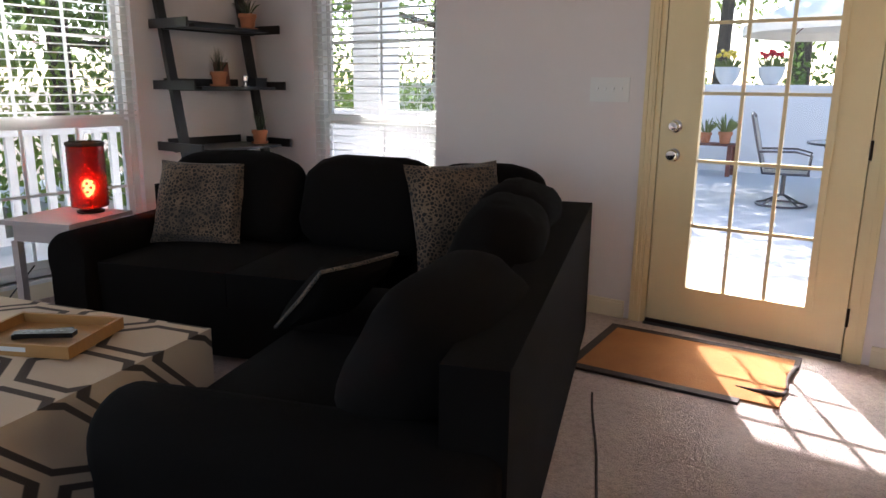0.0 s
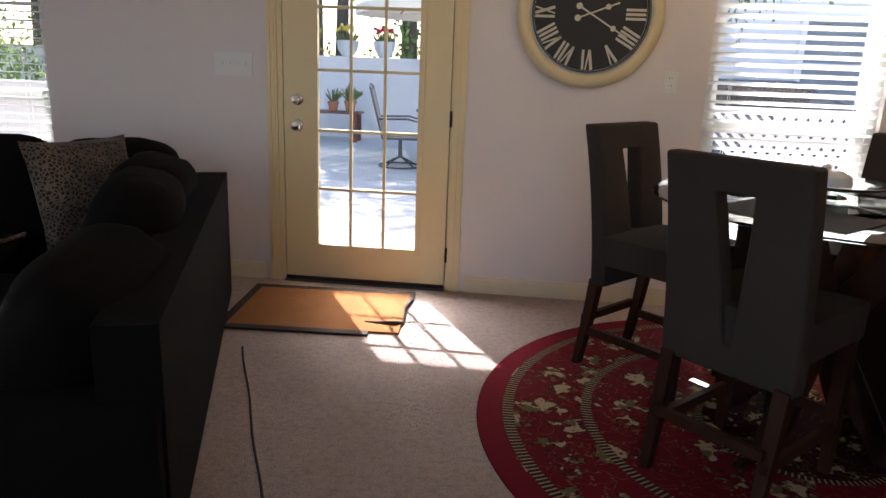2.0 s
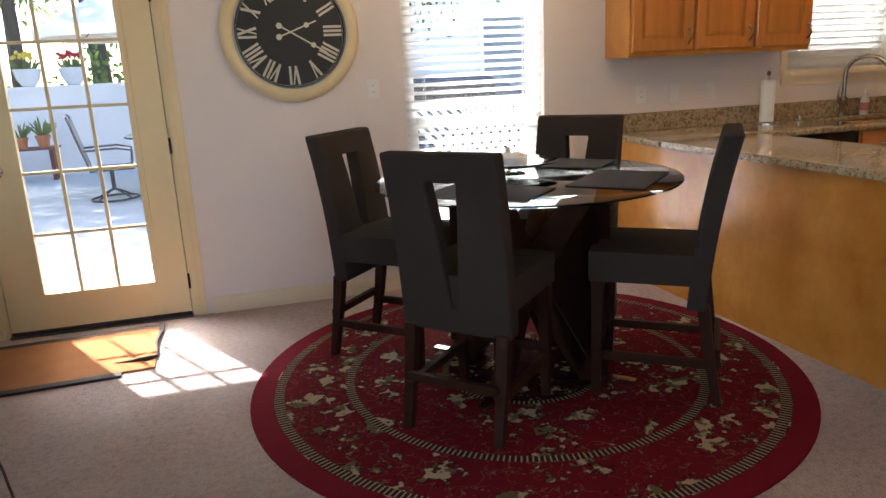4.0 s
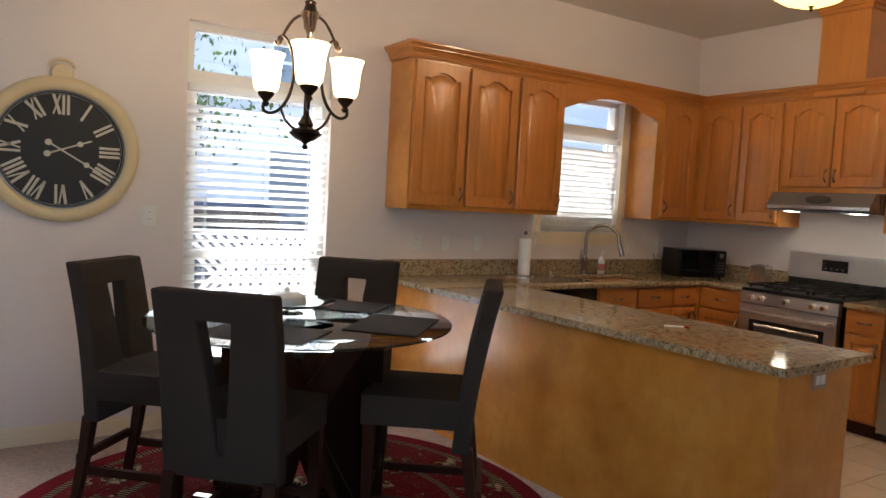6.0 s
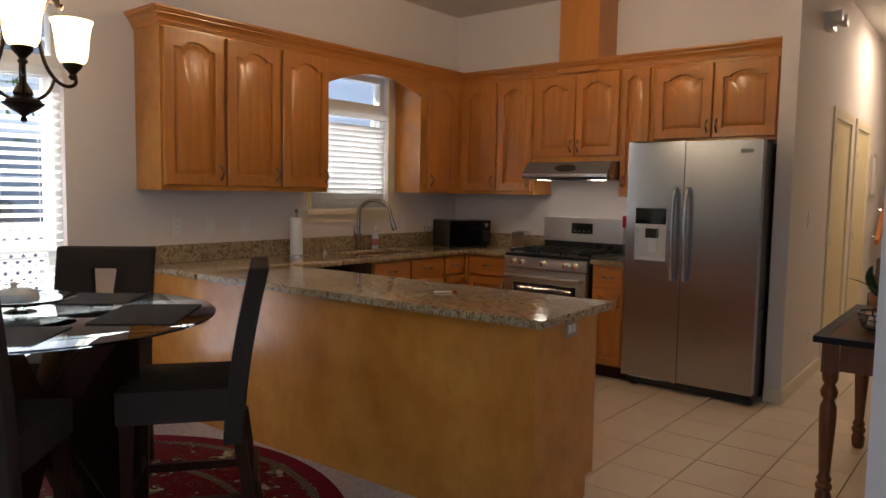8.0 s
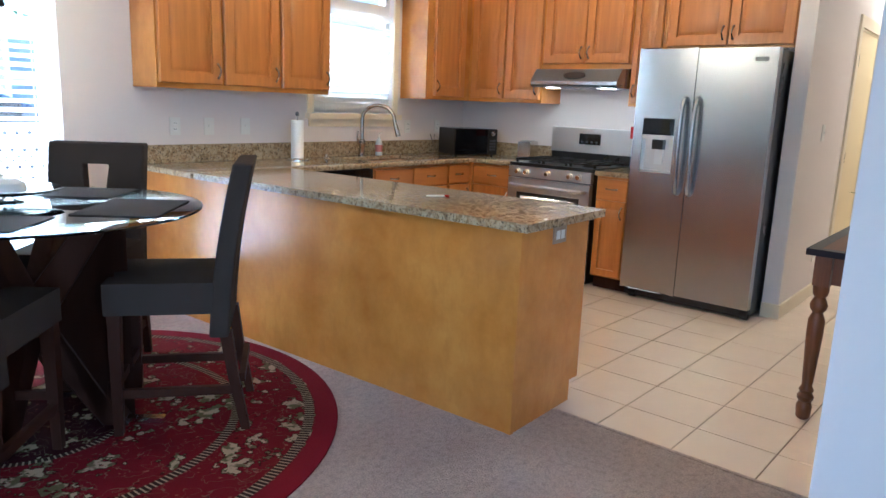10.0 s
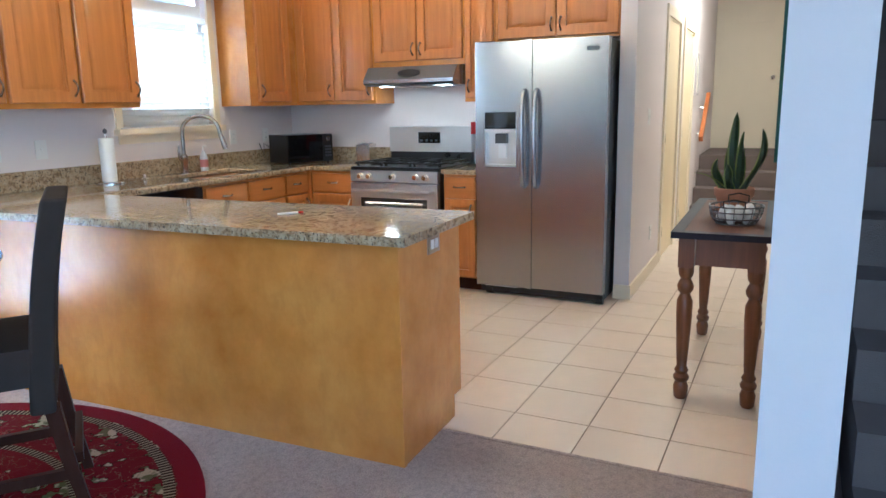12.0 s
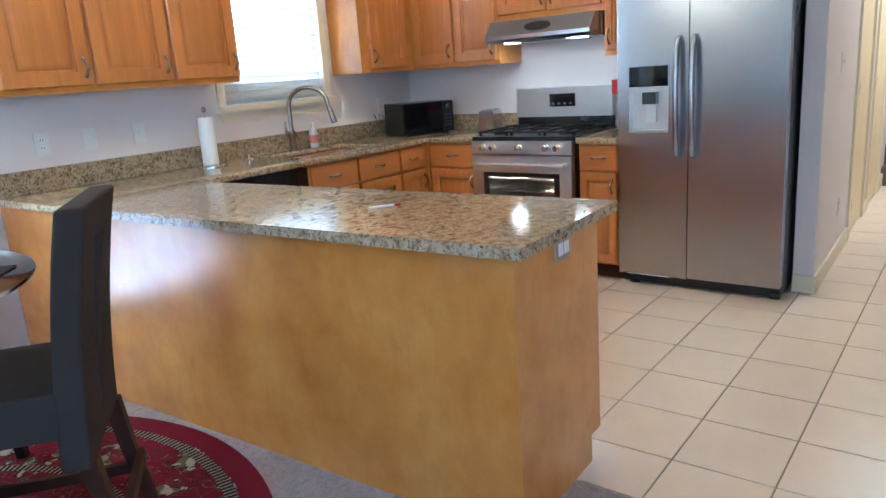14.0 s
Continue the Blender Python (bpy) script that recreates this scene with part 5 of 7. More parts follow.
plate(0, 0, .075, .115, "white switch plate on the hall wall", "switch", HALL @ pose(6.95, HALL_N - .001, 1.25))
plate(0, 0, .075, .115, "white outlet low on the hall wall", "outlet", HALL @ pose(7.2, HALL_N - .001, .34))


# ---- dining ----
TX, TY, TZ = 2.34, -1.46, 0.905
rug = solid("round_rug", rounded(lathe([(1.235, 0), (1.235, .008), (1.22, .012), (0, .012)], 96), .002, 1, 60), RUG, "round crimson floral rug under the dining table", "rug", at=pose(2.31, -1.46, 0))
tb = thing("dining_table", pose(TX, TY, .012), "round glass dining table on a dark crossed base", "dining table")
part("top", lathe([(.648, TZ - .026), (.658, TZ - .022), (.66, TZ - .018), (.658, TZ - .014), (.648, TZ - .012)], 96), GREENGLASS, tb, "clear bevelled glass top")
for a in (45, 135):
    bm = bmesh.new()
    prof = [(-.36, 0), (-.27, 0), (.0, .36), (.27, 0), (.36, 0), (.09, .44), (.36, TZ - .03), (.25, TZ - .03), (0, .54), (-.25, TZ - .03), (-.36, TZ - .03), (-.09, .44)]
    lo, hi = [bm.verts.new((x, -.04, z)) for x, z in prof], [bm.verts.new((x, .04, z)) for x, z in prof]
    for i in range(len(prof)):
        j = (i + 1) % len(prof)
        bm.faces.new((lo[i], lo[j], hi[j], hi[i]))
    bm.faces.new(lo[::-1])
    bm.faces.new(hi)
    bmesh.ops.triangulate(bm, faces=[f for f in bm.faces if len(f.verts) > 4])
    bm.transform(pose(0, 0, 0, 0, 0, a))
    part("crossed_leg", rounded(bm, .006, 2), DARKWOOD, tb)
for a in (45, 135, 225, 315):
    bm = rbox(.24, .50, -.02, .02, .0, .022, .006)
    bm.transform(pose(0, 0, 0, 0, 0, a))
    part("foot_bar", bm, CHROME, tb, "polished steel foot bar")
pm = solid("placemat", rbox(-.22, .22, -.155, .155, 0, .004, .002, 1), PLACEMAT, "dark woven rectangular placemat on the glass", "placemat", group="placemats", at=pose(TX + .30, TY + .27, TZ + .001, 0, 0, -45))
for dx, dy, r in ((-.30, .28, 45), (-.28, -.30, 135), (.30, -.28, 45)):
    copy_thing(pm, pose(TX + dx, TY + dy, TZ + .001, 0, 0, r))
pl = thing("glass_platter", pose(TX - .02, TY + .10, TZ + .001), "clear glass cake platter on a short foot", "platter")
part("dish", lathe([(.07, .035), (.15, .042), (.19, .052), (.20, .06), (.195, .062), (.14, .05), (0, .046)], 48), GREENGLASS, pl)
part("foot", lathe([(.06, .0), (.055, .006), (.02, .018), (.02, .03), (.07, .036)], 32), GREENGLASS, pl)
dm = thing("cheese_dome", pose(TX - .04, TY + .10, TZ + .0475), "small lidded glass butter dish on the platter", "butter dish")
part("dome", lathe([(.085, .0), (.088, .01), (.08, .035), (.055, .05), (.012, .055)], 32), CERAMIC, dm)
part("knob", lathe([(.008, .053), (.014, .064), (.008, .076), (0, .078)], 16), CHROME, dm)


def dining_chair():
    c = thing("dining_chair", pose(0, 0, 0), "tall grey upholstered dining chair with slotted back", "dining chair", "dining chairs")
    part("seat", soft_box(-.225, .225, -.22, .23, .50, .625, .03, .015), CHAIRCLOTH, c)
    # back with a wedge-shaped slot
    w, z0, z1, t = .228, .40, 1.09, .075
    rows = [z0, .50, .985, z1]
    bm = bmesh.new()
    xs = {0: (-w, -.010, .010, w), 1: (-w, -.012, .012, w), 2: (-w, -.062, .062, w), 3: (-w, -.062, .062, w)}
    nsub = 8

    def lean(z):
        u = (z - .5) / .6
        return -.235 - .05 * u - .05 * u * u

    zs = []
    for k in range(3):
        m = (1, nsub, 1)[k]
        for i in range(m):
            f = i / m
            zs.append((rows[k] + (rows[k + 1] - rows[k]) * f, [a + (b - a) * f for a, b in zip(xs[k], xs[k + 1])], k))
    zs.append((z1, list(xs[3]), 3))
    V = {}
    for r, (z, xr, k) in enumerate(zs):
        for s in (0, 1):
            for i, x in enumerate(xr):
                V[r, s, i] = bm.verts.new((x, lean(z) + (t if s else 0), z))
    for r in range(len(zs) - 1):
        k = zs[r][2]
        for s in (0, 1):
            for i in range(3):
                if i == 1 and k == 1:
                    continue
                q = [V[r, s, i], V[r, s, i + 1], V[r + 1, s, i + 1], V[r + 1, s, i]]
                bm.faces.new(q if s == 0 else q[::-1])
        for i in (0, 3):
            bm.faces.new((V[r, 0, i], V[r + 1, 0, i], V[r + 1, 1, i], V[r, 1, i]))
        if k == 1:
            for i in (1, 2):
                bm.faces.new((V[r, 0, i], V[r, 1, i], V[r + 1, 1, i], V[r + 1, 0, i]))
    for i in range(3):
        bm.faces.new((V[0, 0, i], V[0, 1, i], V[0, 1, i + 1], V[0, 0, i + 1]))
        e = len(zs) - 1
        bm.faces.new((V[e, 0, i], V[e, 0, i + 1], V[e, 1, i + 1], V[e, 1, i]))
    r0, r1 = 1, 1 + nsub
    bm.faces.new((V[r0, 0, 1], V[r0, 0, 2], V[r0, 1, 2], V[r0, 1, 1]))
    bm.faces.new((V[r1, 0, 1], V[r1, 1, 1], V[r1, 1, 2], V[r1, 0, 2]))
    bmesh.ops.recalc_face_normals(bm, faces=bm.faces[:])
    part("backrest", rounded(bm, .019, 4, 40), CHAIRCLOTH, c)
    for x in (-.195, .195):
        for y, top, foot in ((.195, (.195, .51), (.20, 0)), (-.2, (-.215, .42), (-.285, 0))):
            bm = bmesh.new()
            for k, (yy, zz, h) in enumerate(((foot[0], 0.0, .017), ((foot[0] + top[0]) / 2 + (.01 if y < 0 else 0), .24, .021), (top[0], top[1], .024))):
                for sx, sy in ((-1, -1), (1, -1), (1, 1), (-1, 1)):
                    bm.verts.new((x + sx * h, yy + sy * h, zz))
            bm.verts.ensure_lookup_table()
            for k in (0, 4):
                for i in range(4):
                    j = (i + 1) % 4
                    bm.faces.new([bm.verts[n] for n in (k + i, k + j, k + 4 + j, k + 4 + i)])
            bm.faces.new([bm.verts[n] for n in (3, 2, 1, 0)])
            bm.faces.new([bm.verts[n] for n in (8, 9, 10, 11)])
            part("leg", rounded(bm, .004, 1), DARKWOOD, c)
    for x in (-.195, .195):
        part("stretcher", rbox(x - .012, x + .012, -.275, .195, .155, .19, .004, 1), DARKWOOD, c)
    part("stretcher", rbox(-.19, .19, .185, .209, .20, .235, .004, 1), DARKWOOD, c)
    part("stretcher", rbox(-.19, .19, -.286, -.262, .20, .235, .004, 1), DARKWOOD, c)
    return c


def chair_at(bx, by, nx, ny):
    """Pose of a chair whose back stands at bx, by and which faces nx, ny."""
    k = math.hypot(nx, ny)
    nx, ny = nx / k, ny / k
    return pose(bx + .27 * nx, by + .27 * ny, .012, 0, 0, math.degrees(math.atan2(-nx, ny)))


ch = dining_chair()
ch.matrix_basis = chair_at(1.645, -.83, .74, -.67)
copy_thing(ch, chair_at(1.83, -1.95, .70, .71))
copy_thing(ch, chair_at(2.90, -.85, -.70, -.71))
copy_thing(ch, chair_at(3.00, -1.93, -.80, .60))

# ---- chandelier ----
CX, CY, CZ = 2.34, -1.40, 1.64
cl = thing("chandelier", pose(CX, CY, CZ), "bronze three-arm chandelier with lit frosted glass shades", "chandelier")
part("column", lathe([(.0, 0), (.010, .004), (.013, .014), (.008, .024), (.018, .034), (.045, .048), (.068, .066), (.074, .074), (.060, .079), (.064, .084), (.050, .090), (.030, .100), (.036, .112), (.024, .135),
                      (.013, .155), (.011, .25), (.018, .265), (.022, .28), (.012, .295), (.011, .40), (.012, .50), (.026, .53), (.030, .56), (.040, .585), (.046, .592), (.030, .604), (.022, .63), (.026, .64), (.010, .65),
                      (.008, .675)], 24), BRONZE, cl)
part("loop", tube([(.022 * math.cos(a), 0, .70 + .022 * math.sin(a)) for a in [2 * math.pi * i / 14 for i in range(14)]], .004, 6, True), BRONZE, cl)


def flowing(points, per=5):
    """A smooth line through points."""
    ps = [Vector(p) for p in points]
    ps = [2 * ps[0] - ps[1]] + ps + [2 * ps[-1] - ps[-2]]
    out_ = []
    for a, b, c, d in zip(ps, ps[1:], ps[2:], ps[3:]):
        for k in range(per):
            t = k / per
            out_.append(.5 * (2 * b + (c - a) * t + (2 * a - 5 * b + 4 * c - d) * t * t + (3 * b - a - 3 * c + d) * t ** 3))
    return out_ + [ps[-2]]


for ang in (-110, 10, 130):
    ca, sa = math.cos(radians(ang)), math.sin(radians(ang))

    def out(r, z):
        return (r * ca, r * sa, z)

    arm = part("arm", tube(flowing([out(.150, .465), out(.146, .492), out(.122, .495), out(.092, .455), (out(.072, .385)), out(.070, .315), out(.090, .235), out(.130, .180), out(.175, .160), out(.210, .170), out(.216, .192), out(.204, .20)]), .0075, 8), BRONZE, cl)
    part("scroll", tube(flowing([out(.036, .590), out(.080, .568), out(.118, .520), out(.143, .470), out(.160, .462), out(.166, .478)]), .0065, 8), BRONZE, cl)
    part("brace", tube(flowing([out(.128, .184), out(.105, .135), out(.075, .105), out(.045, .090)]), .0065, 8), BRONZE, cl)
    part("cup", lathe([(.008, .188), (.018, .200), (.012, .212), (.020, .222), (.034, .238), (.038, .252), (.030, .258), (.02, .258)], 20, pose(.204 * ca, .204 * sa, 0)), BRONZE, arm)
    part("shade", lathe([(.030, .252), (.046, .258), (.055, .275), (.060, .31), (.064, .36), (.071, .40), (.080, .424), (.077, .425), (.067, .40), (.060, .36), (.056, .31), (.050, .275), (.040, .264), (.0, .262)], 32,
                        pose(.204 * ca, .204 * sa, 0)), SHADE, arm, "lit cream frosted glass shade")
    lamp("chandelier_bulb", "POINT", 2.2, pose(CX + .204 * ca, CY + .204 * sa, CZ + .455), (1, .72, .42), radius=.04)
chn = bmesh.new()
z, k = .72, 0
links_list = []
while CZ + z < CEILING - .05:
    m = pose(0, 0, z, 0, 0, 90 * (k % 2))
    t = tube([m @ Vector((.011 * math.cos(a), 0, .022 * math.sin(a))) for a in [2 * math.pi * i / 10 for i in range(10)]], .0032, 5, True)
    links_list.append(t)
    z += .034
    k += 1
part("chain", merge(*links_list), BRONZE, cl)
part("canopy", lathe([(.065, CEILING - CZ - .002), (.06, CEILING - CZ - .02), (.03, CEILING - CZ - .035), (.008, CEILING - CZ - .05)], 24), BRONZE, cl)
wire = part("wire", tube([(.004 * math.sin(i), .004 * math.cos(i * 1.3), .66 + (CEILING - CZ - .70) * i / 20) for i in range(21)], .0022, 5), MATEDGE, cl)

# ceiling bowl light over the kitchen
kl = thing("ceiling_light", pose(4.95, -2.12, 2.62), "lit amber alabaster bowl ceiling light", "ceiling light")
part("bowl", lathe([(.0, .0), (.08, .006), (.15, .03), (.21, .07), (.25, .115), (.27, .15), (.262, .152), (.24, .115), (.2, .075), (.14, .038), (0, .015)], 48), BOWL, kl)
part("finial", lathe([(0, -.03), (.012, -.02), (.008, -.008), (.02, .0)], 14), BRONZE, kl)
part("stem", tube([(0, 0, .0), (0, 0, .42)], .008), BRONZE, kl)
part("canopy", lathe([(.075, .458), (.07, .44), (.02, .42), (.01, .41)], 24), BRONZE, kl)
for a in (0, 120, 240):
    part("hook", tube([(.02 * math.cos(radians(a)), .02 * math.sin(radians(a)), .40), (.15 * math.cos(radians(a)), .15 * math.sin(radians(a)), .24), (.255 * math.cos(radians(a)), .255 * math.sin(radians(a)), .15)], .004, 6), BRONZE, kl)
lamp("ceiling_bulb", "POINT", 10.5, pose(4.95, -2.12, 2.86), (1, .74, .45), radius=.10)
vt = thing("ceiling_vent", pose(5.55, -1.25, CEILING), "white slatted ceiling air vent", "vent")
part("frame", rounded(boxes((-.17, .17, -.10, -.075, -.008, -.001), (-.17, .17, .075, .10, -.008, -.001), (-.17, -.145, -.075, .075, -.008, -.001), (.145, .17, -.075, .075, -.008, -.001)), .002, 1), WHITE, vt)
sl = mesh_of("slat", rounded(boxes((-.145, .145, -.009, .009, -.001, .001)), .0004, 1), WHITE)
for i in range(6):
    piece("slat", sl, vt, pose(0, -.06 + .024 * i, -.008, 35, 0, 0))
part("backing", boxes((-.145, .145, -.075, .075, -.002, -.001)), BLACK, vt, smooth=False)

# ---- clock ----
ck = thing("wall_clock", pose(1.506, -.002, 1.614), "large round cream wall clock with black Roman dial", "clock")
turn = pose(0, 0, 0, 90)
rim = lathe([(.30, .0), (.385, .0), (.392, .012), (.39, .028), (.375, .045), (.35, .052), (.33, .047), (.318, .036), (.312, .02), (.30, .015)], 72, turn, False)
part("rim", rim, CLOCKCREAM, ck)
part("face", lathe([(.314, .016), (.314, .019), (0, .019)], 72, turn), CLOCKBLACK, ck)
part("bezel", lathe([(.316, .02), (.316, .04), (.309, .04), (.309, .02)], 72, turn, False), DARKSTEEL, ck)
part("minute_ring", lathe([(.300, .019), (.300, .0205), (.2985, .0205), (.2985, .019)], 72, turn, False), CLOCKMARK, ck)
lp = lathe([(.052, 0), (.055, .01), (.05, .03), (.03, .03)], 28, turn)
lp.transform(pose(0, 0, .405))
part("crown_boss", lp, CLOCKCREAM, ck)
part("crown_loop", tube([(.06 * math.cos(a), -.02, .44 + .04 * math.sin(a)) for a in [math.pi * i / 14 for i in range(15)]], .008, 8), CLOCKCREAM, ck)
ROMAN = {1: "I", 2: "II", 3: "III", 4: "IIII", 5: "V", 6: "VI", 7: "VII", 8: "VIII", 9: "IX", 10: "X", 11: "XI", 12: "XII"}


def stroke(bm, x0, z0, x1, z1, w, m):
    d = Vector((x1 - x0, 0, z1 - z0)).normalized()
    s = Vector((d.z, 0, -d.x)) * w / 2
    a, b = Vector((x0, 0, z0)), Vector((x1, 0, z1))
    vs = [bm.verts.new(m @ (p + Vector((0, y, 0)))) for y in (-.0225, -.019) for p in (a - s, a + s, b + s, b - s)]
    for f in ((0, 1, 2, 3), (7, 6, 5, 4), (0, 4, 5, 1), (1, 5, 6, 2), (2, 6, 7, 3), (3, 7, 4, 0)):
        bm.faces.new([vs[i] for i in f])


for hour, text in ROMAN.items():
    bm = bmesh.new()
    m = pose(0, 0, 0, 0, 30 * hour, 0)
    wid = {"I": .023, "V": .042, "X": .042}
    x = -sum(wid[c] for c in text) / 2
    lo, hi = .188, .292
    for c in text:
        w = wid[c]
        if c == "I":
            stroke(bm, x + w / 2, lo, x + w / 2, hi, .0135, m)
        elif c == "V":
            stroke(bm, x + .005, hi, x + w / 2, lo, .015, m)
            stroke(bm, x + w - .005, hi, x + w / 2, lo, .008, m)
        else:
            stroke(bm, x + .005, hi, x + w - .005, lo, .015, m)
            stroke(bm, x + w - .005, hi, x + .005, lo, .008, m)
        x += w
    part("numeral", bm, CLOCKMARK, ck, smooth=False)
for ang, ln, nm in ((69, .16, "hour_hand"), (121, .235, "minute_hand")):
    bm = bmesh.new()
    m = pose(0, -.006, 0, 0, ang, 0)
    stroke(bm, 0, -.07, 0, ln, .008, m)
    d = lathe([(.017, .0), (.017, .003), (0, .003)], 14, turn)
    d.transform(m @ pose(0, -.019, -.07))
    d2 = lathe([(.015, .0), (.015, .003), (0, .003)], 14, turn)
    d2.transform(m @ pose(0, -.019, ln * .62))
    part(nm, merge(bm, d, d2), CLOCKMARK, ck, smooth=False)

# ---- living room ----
mat = thing("door_mat", pose(.165, -.495, 0, 0, 0, 3), "tan coir door mat with dark binding, corner torn loose", "door mat")
part("fibre", rounded(boxes((-.43, .45, -.305, .305, .001, .012)), .003, 1), MATFIBRE, mat)
part("binding", rounded(boxes((-.475, .30, -.355, -.3055, .0, .013), (-.475, .475, .3055, .355, .0, .013), (-.475, -.4305, -.305, .305, .0, .013), (.4505, .475, .20, .305, .0, .013)), .003, 1), MATEDGE, mat)
part("loose_strip", rounded(tube([(.462, .20, .012), (.452, .10, .016), (.445, .02, .018), (.452, -.05, .02), (.458, -.11, .012), (.45, -.17, .014), (.42, -.195, .02), (.33, -.19, .016), (.26, -.175, .012)],
                                 [.012, .010, .006, .005, .005, .010, .013, .007, .004], 8), .001, 1, 80), MATEDGE, mat, "frayed curled binding strip")
seam = solid("trim_carpet_seam", tube([(.004 * math.sin(5 * k), -.14 * k, .001) for k in range(11)], .005, 6), MATEDGE, "dark open seam in the beige carpet", "carpet seam", "structure", at=pose(-.06, -1.075, 0, 0, 0, 24.3))
SEAT = pose(-.36, -.47, 0, 0, 0, 19)


def sofa_section(name, label, at, back, seat, base, arm, seats):
    s = thing(name, at, label, "sofa", "sectional sofa")
    part("base", rounded(boxes(base), .02, 3), SOFA, s)
    part("back_frame", rounded(boxes(back), .055, 4), SOFA, s)
    part("arm", rolled_arm(*arm), SOFA, s)
    for b in seats:
        part("seat_cushion", soft_box(*b, .055, .03, 4, 5), SOFA, s)
    for x in (base[0] + .06, base[1] - .06):
        for y in (base[2] + .06, base[3] - .06):
            part("foot", lathe([(.02, 0), (.028, .05), (.028, .06)], 10, pose(x, y, 0)), DARKWOOD, s)
    return s


sofa_section("sofa_section", "charcoal chenille sofa section with its back to the door", SEAT, (-.15, 0, -2.27, -.002, .06, .725), None, (-.92, -.152, -2.05, -.90, .06, .30),
             (-1.02, -.01, -2.34, -2.08, .06, .545), [(-.90, -.16, -2.07, -1.49, .30, .46), (-.90, -.16, -1.485, -.91, .30, .46)])
sofa_section("sofa_section", "charcoal chenille loveseat section along the window", SEAT, (-2.45, -.155, -.15, -.002, .06, .725), None, (-2.22, -.155, -.895, -.152, .06, .30),
             (-2.47, -2.23, -.95, -.004, .06, .60), [(-2.22, -1.54, -.90, -.16, .30, .46), (-1.535, -.92, -.90, -.16, .30, .46)])


def loose_cushion(name, label, cat, group, w, d, h, m, material, seed):
    body = stuffed(w, d, h, seed) if name == "back_cushion" else cushion(w, d, h, seed=seed, n=14)
    return solid(name, body, material, label, cat, group=group, at=SEAT @ m)


for i, (y, lean, tw, w, h) in enumerate(((-1.84, 30, -6, .70, .43), (-1.10, 22, 4, .62, .49), (-.60, 18, -5, .56, .48))):
    loose_cushion("back_cushion", "overstuffed charcoal back cushion against the sofa", "cushion", "sofa back cushions", w, .32, h, pose(-.37, y, .43, 0, 0, 90 + tw) @ pose(0, 0, 0, lean), SOFA, i)
for i, (x, tw, w, h) in enumerate(((-1.88, 3, .78, .50), (-1.12, -2, .74, .50), (-.50, 4, .60, .49))):
    loose_cushion("back_cushion", "overstuffed charcoal back cushion against the sofa", "cushion", "sofa back cushions", w, .30, h, pose(x, -.25, .44, 0, 0, tw) @ pose(0, 0, 0, -12), SOFA, 10 + i)
loose_cushion("throw_pillow", "square leopard print throw pillow by the arm", "pillow", "leopard throw pillows", .50, .17, .46, pose(-1.98, -.48, .47, 0, 0, 8) @ pose(0, 0, 0, -24), LEOPARD, 21)
loose_cushion("throw_pillow", "square leopard print pillow propped in the corner", "pillow", "leopard throw pillows", .50, .17, .50, pose(-.52, -.52, .47, 0, 0, 44) @ pose(0, 0, 0, -18), LEOPARD, 22)
dk = thing("throw_pillow", SEAT @ pose(-.86, -1.40, .485, 0, 0, 66) @ pose(0, 0, 0, 46) @ Matrix.Scale(.76, 4), "dark-backed throw pillow edged in leopard print", "pillow", "leopard throw pillows")
part("cover", cushion(.46, .15, .46, seed=23, n=14), SOFA, dk)
part("edging", rounded(tube([(-.225, 0, .01), (0, 0, .022), (.225, 0, .01), (.213, 0, .23), (.225, 0, .45), (0, 0, .438), (-.225, 0, .45), (-.213, 0, .23)], .009, 8, True), .001, 1, 80), LEOPARD, dk, "leopard print edging")

ot = solid("ottoman", soft_box(-.55, .55, -.45, .45, .0, .45, .09, .03, 5, 8), LATTICE, "cream ottoman with dark zigzag honeycomb pattern", "ottoman", at=pose(-1.41, -2.88, .0, 0, 0, 14))
tr = thing("serving_tray", pose(-1.26, -2.74, .475, 0, 0, 27) @ Matrix.Scale(.88, 4), "square bamboo serving tray on the ottoman", "tray")
part("floor", rbox(-.20, .20, -.155, .155, 0, .008, .002, 1), TRAYWOOD, tr)
part("rim", rounded(boxes((-.21, .21, -.165, -.153, 0, .045), (-.21, .21, .153, .165, 0, .045), (-.21, -.198, -.153, .153, 0, .045), (.198, .21, -.153, .153, 0, .045)), .003, 1), TRAYWOOD, tr)
part("handle_slot", rbox(-.05, .05, -.1665, -.1645, .018, .034, .0005, 1), CERAMIC, tr)
for i, (x, y, r) in enumerate(((-.02, .02, 25), (.03, -.03, 12))):
    rc = thing("remote_control", tr.matrix_basis @ pose(x, y, .009 + .004 * 0, 0, 0, r) @ pose(0, 0, .018 * i), "slim black remote control on the tray", "remote control", "remotes")
    part("body", rbox(-.10, .10, -.023, .023, 0, .017, .006, 2), BLACK, rc)
    for k in range(6):
        part("button", rbox(-.08 + .026 * k, -.066 + .026 * k, -.007, .007, .0165, .0185, .002, 1), DARKSTEEL, rc)

# side table and red lamp
st = thing("side_table", pose(-2.79, -1.86, 0, 0, 0, 19), "whitewashed wooden side table beside the sofa arm", "side table")
part("top", rbox(-.22, .22, -.20, .27, .56, .585, .005), GREYWOOD, st)
part("apron", boxes((-.18, .18, -.16, .23, .47, .559)), GREYWOOD, st, smooth=False)
for x in (-.17, .17):
    for y in (-.15, .22):
        part("leg", rounded(boxes((x - .02, x + .02, y - .02, y + .02, 0, .47)), .004, 1), GREYWOOD, st)
rl = thing("table_lamp", pose(-2.80, -1.70, .585), "glowing red mosaic glass cylinder lamp", "lamp")
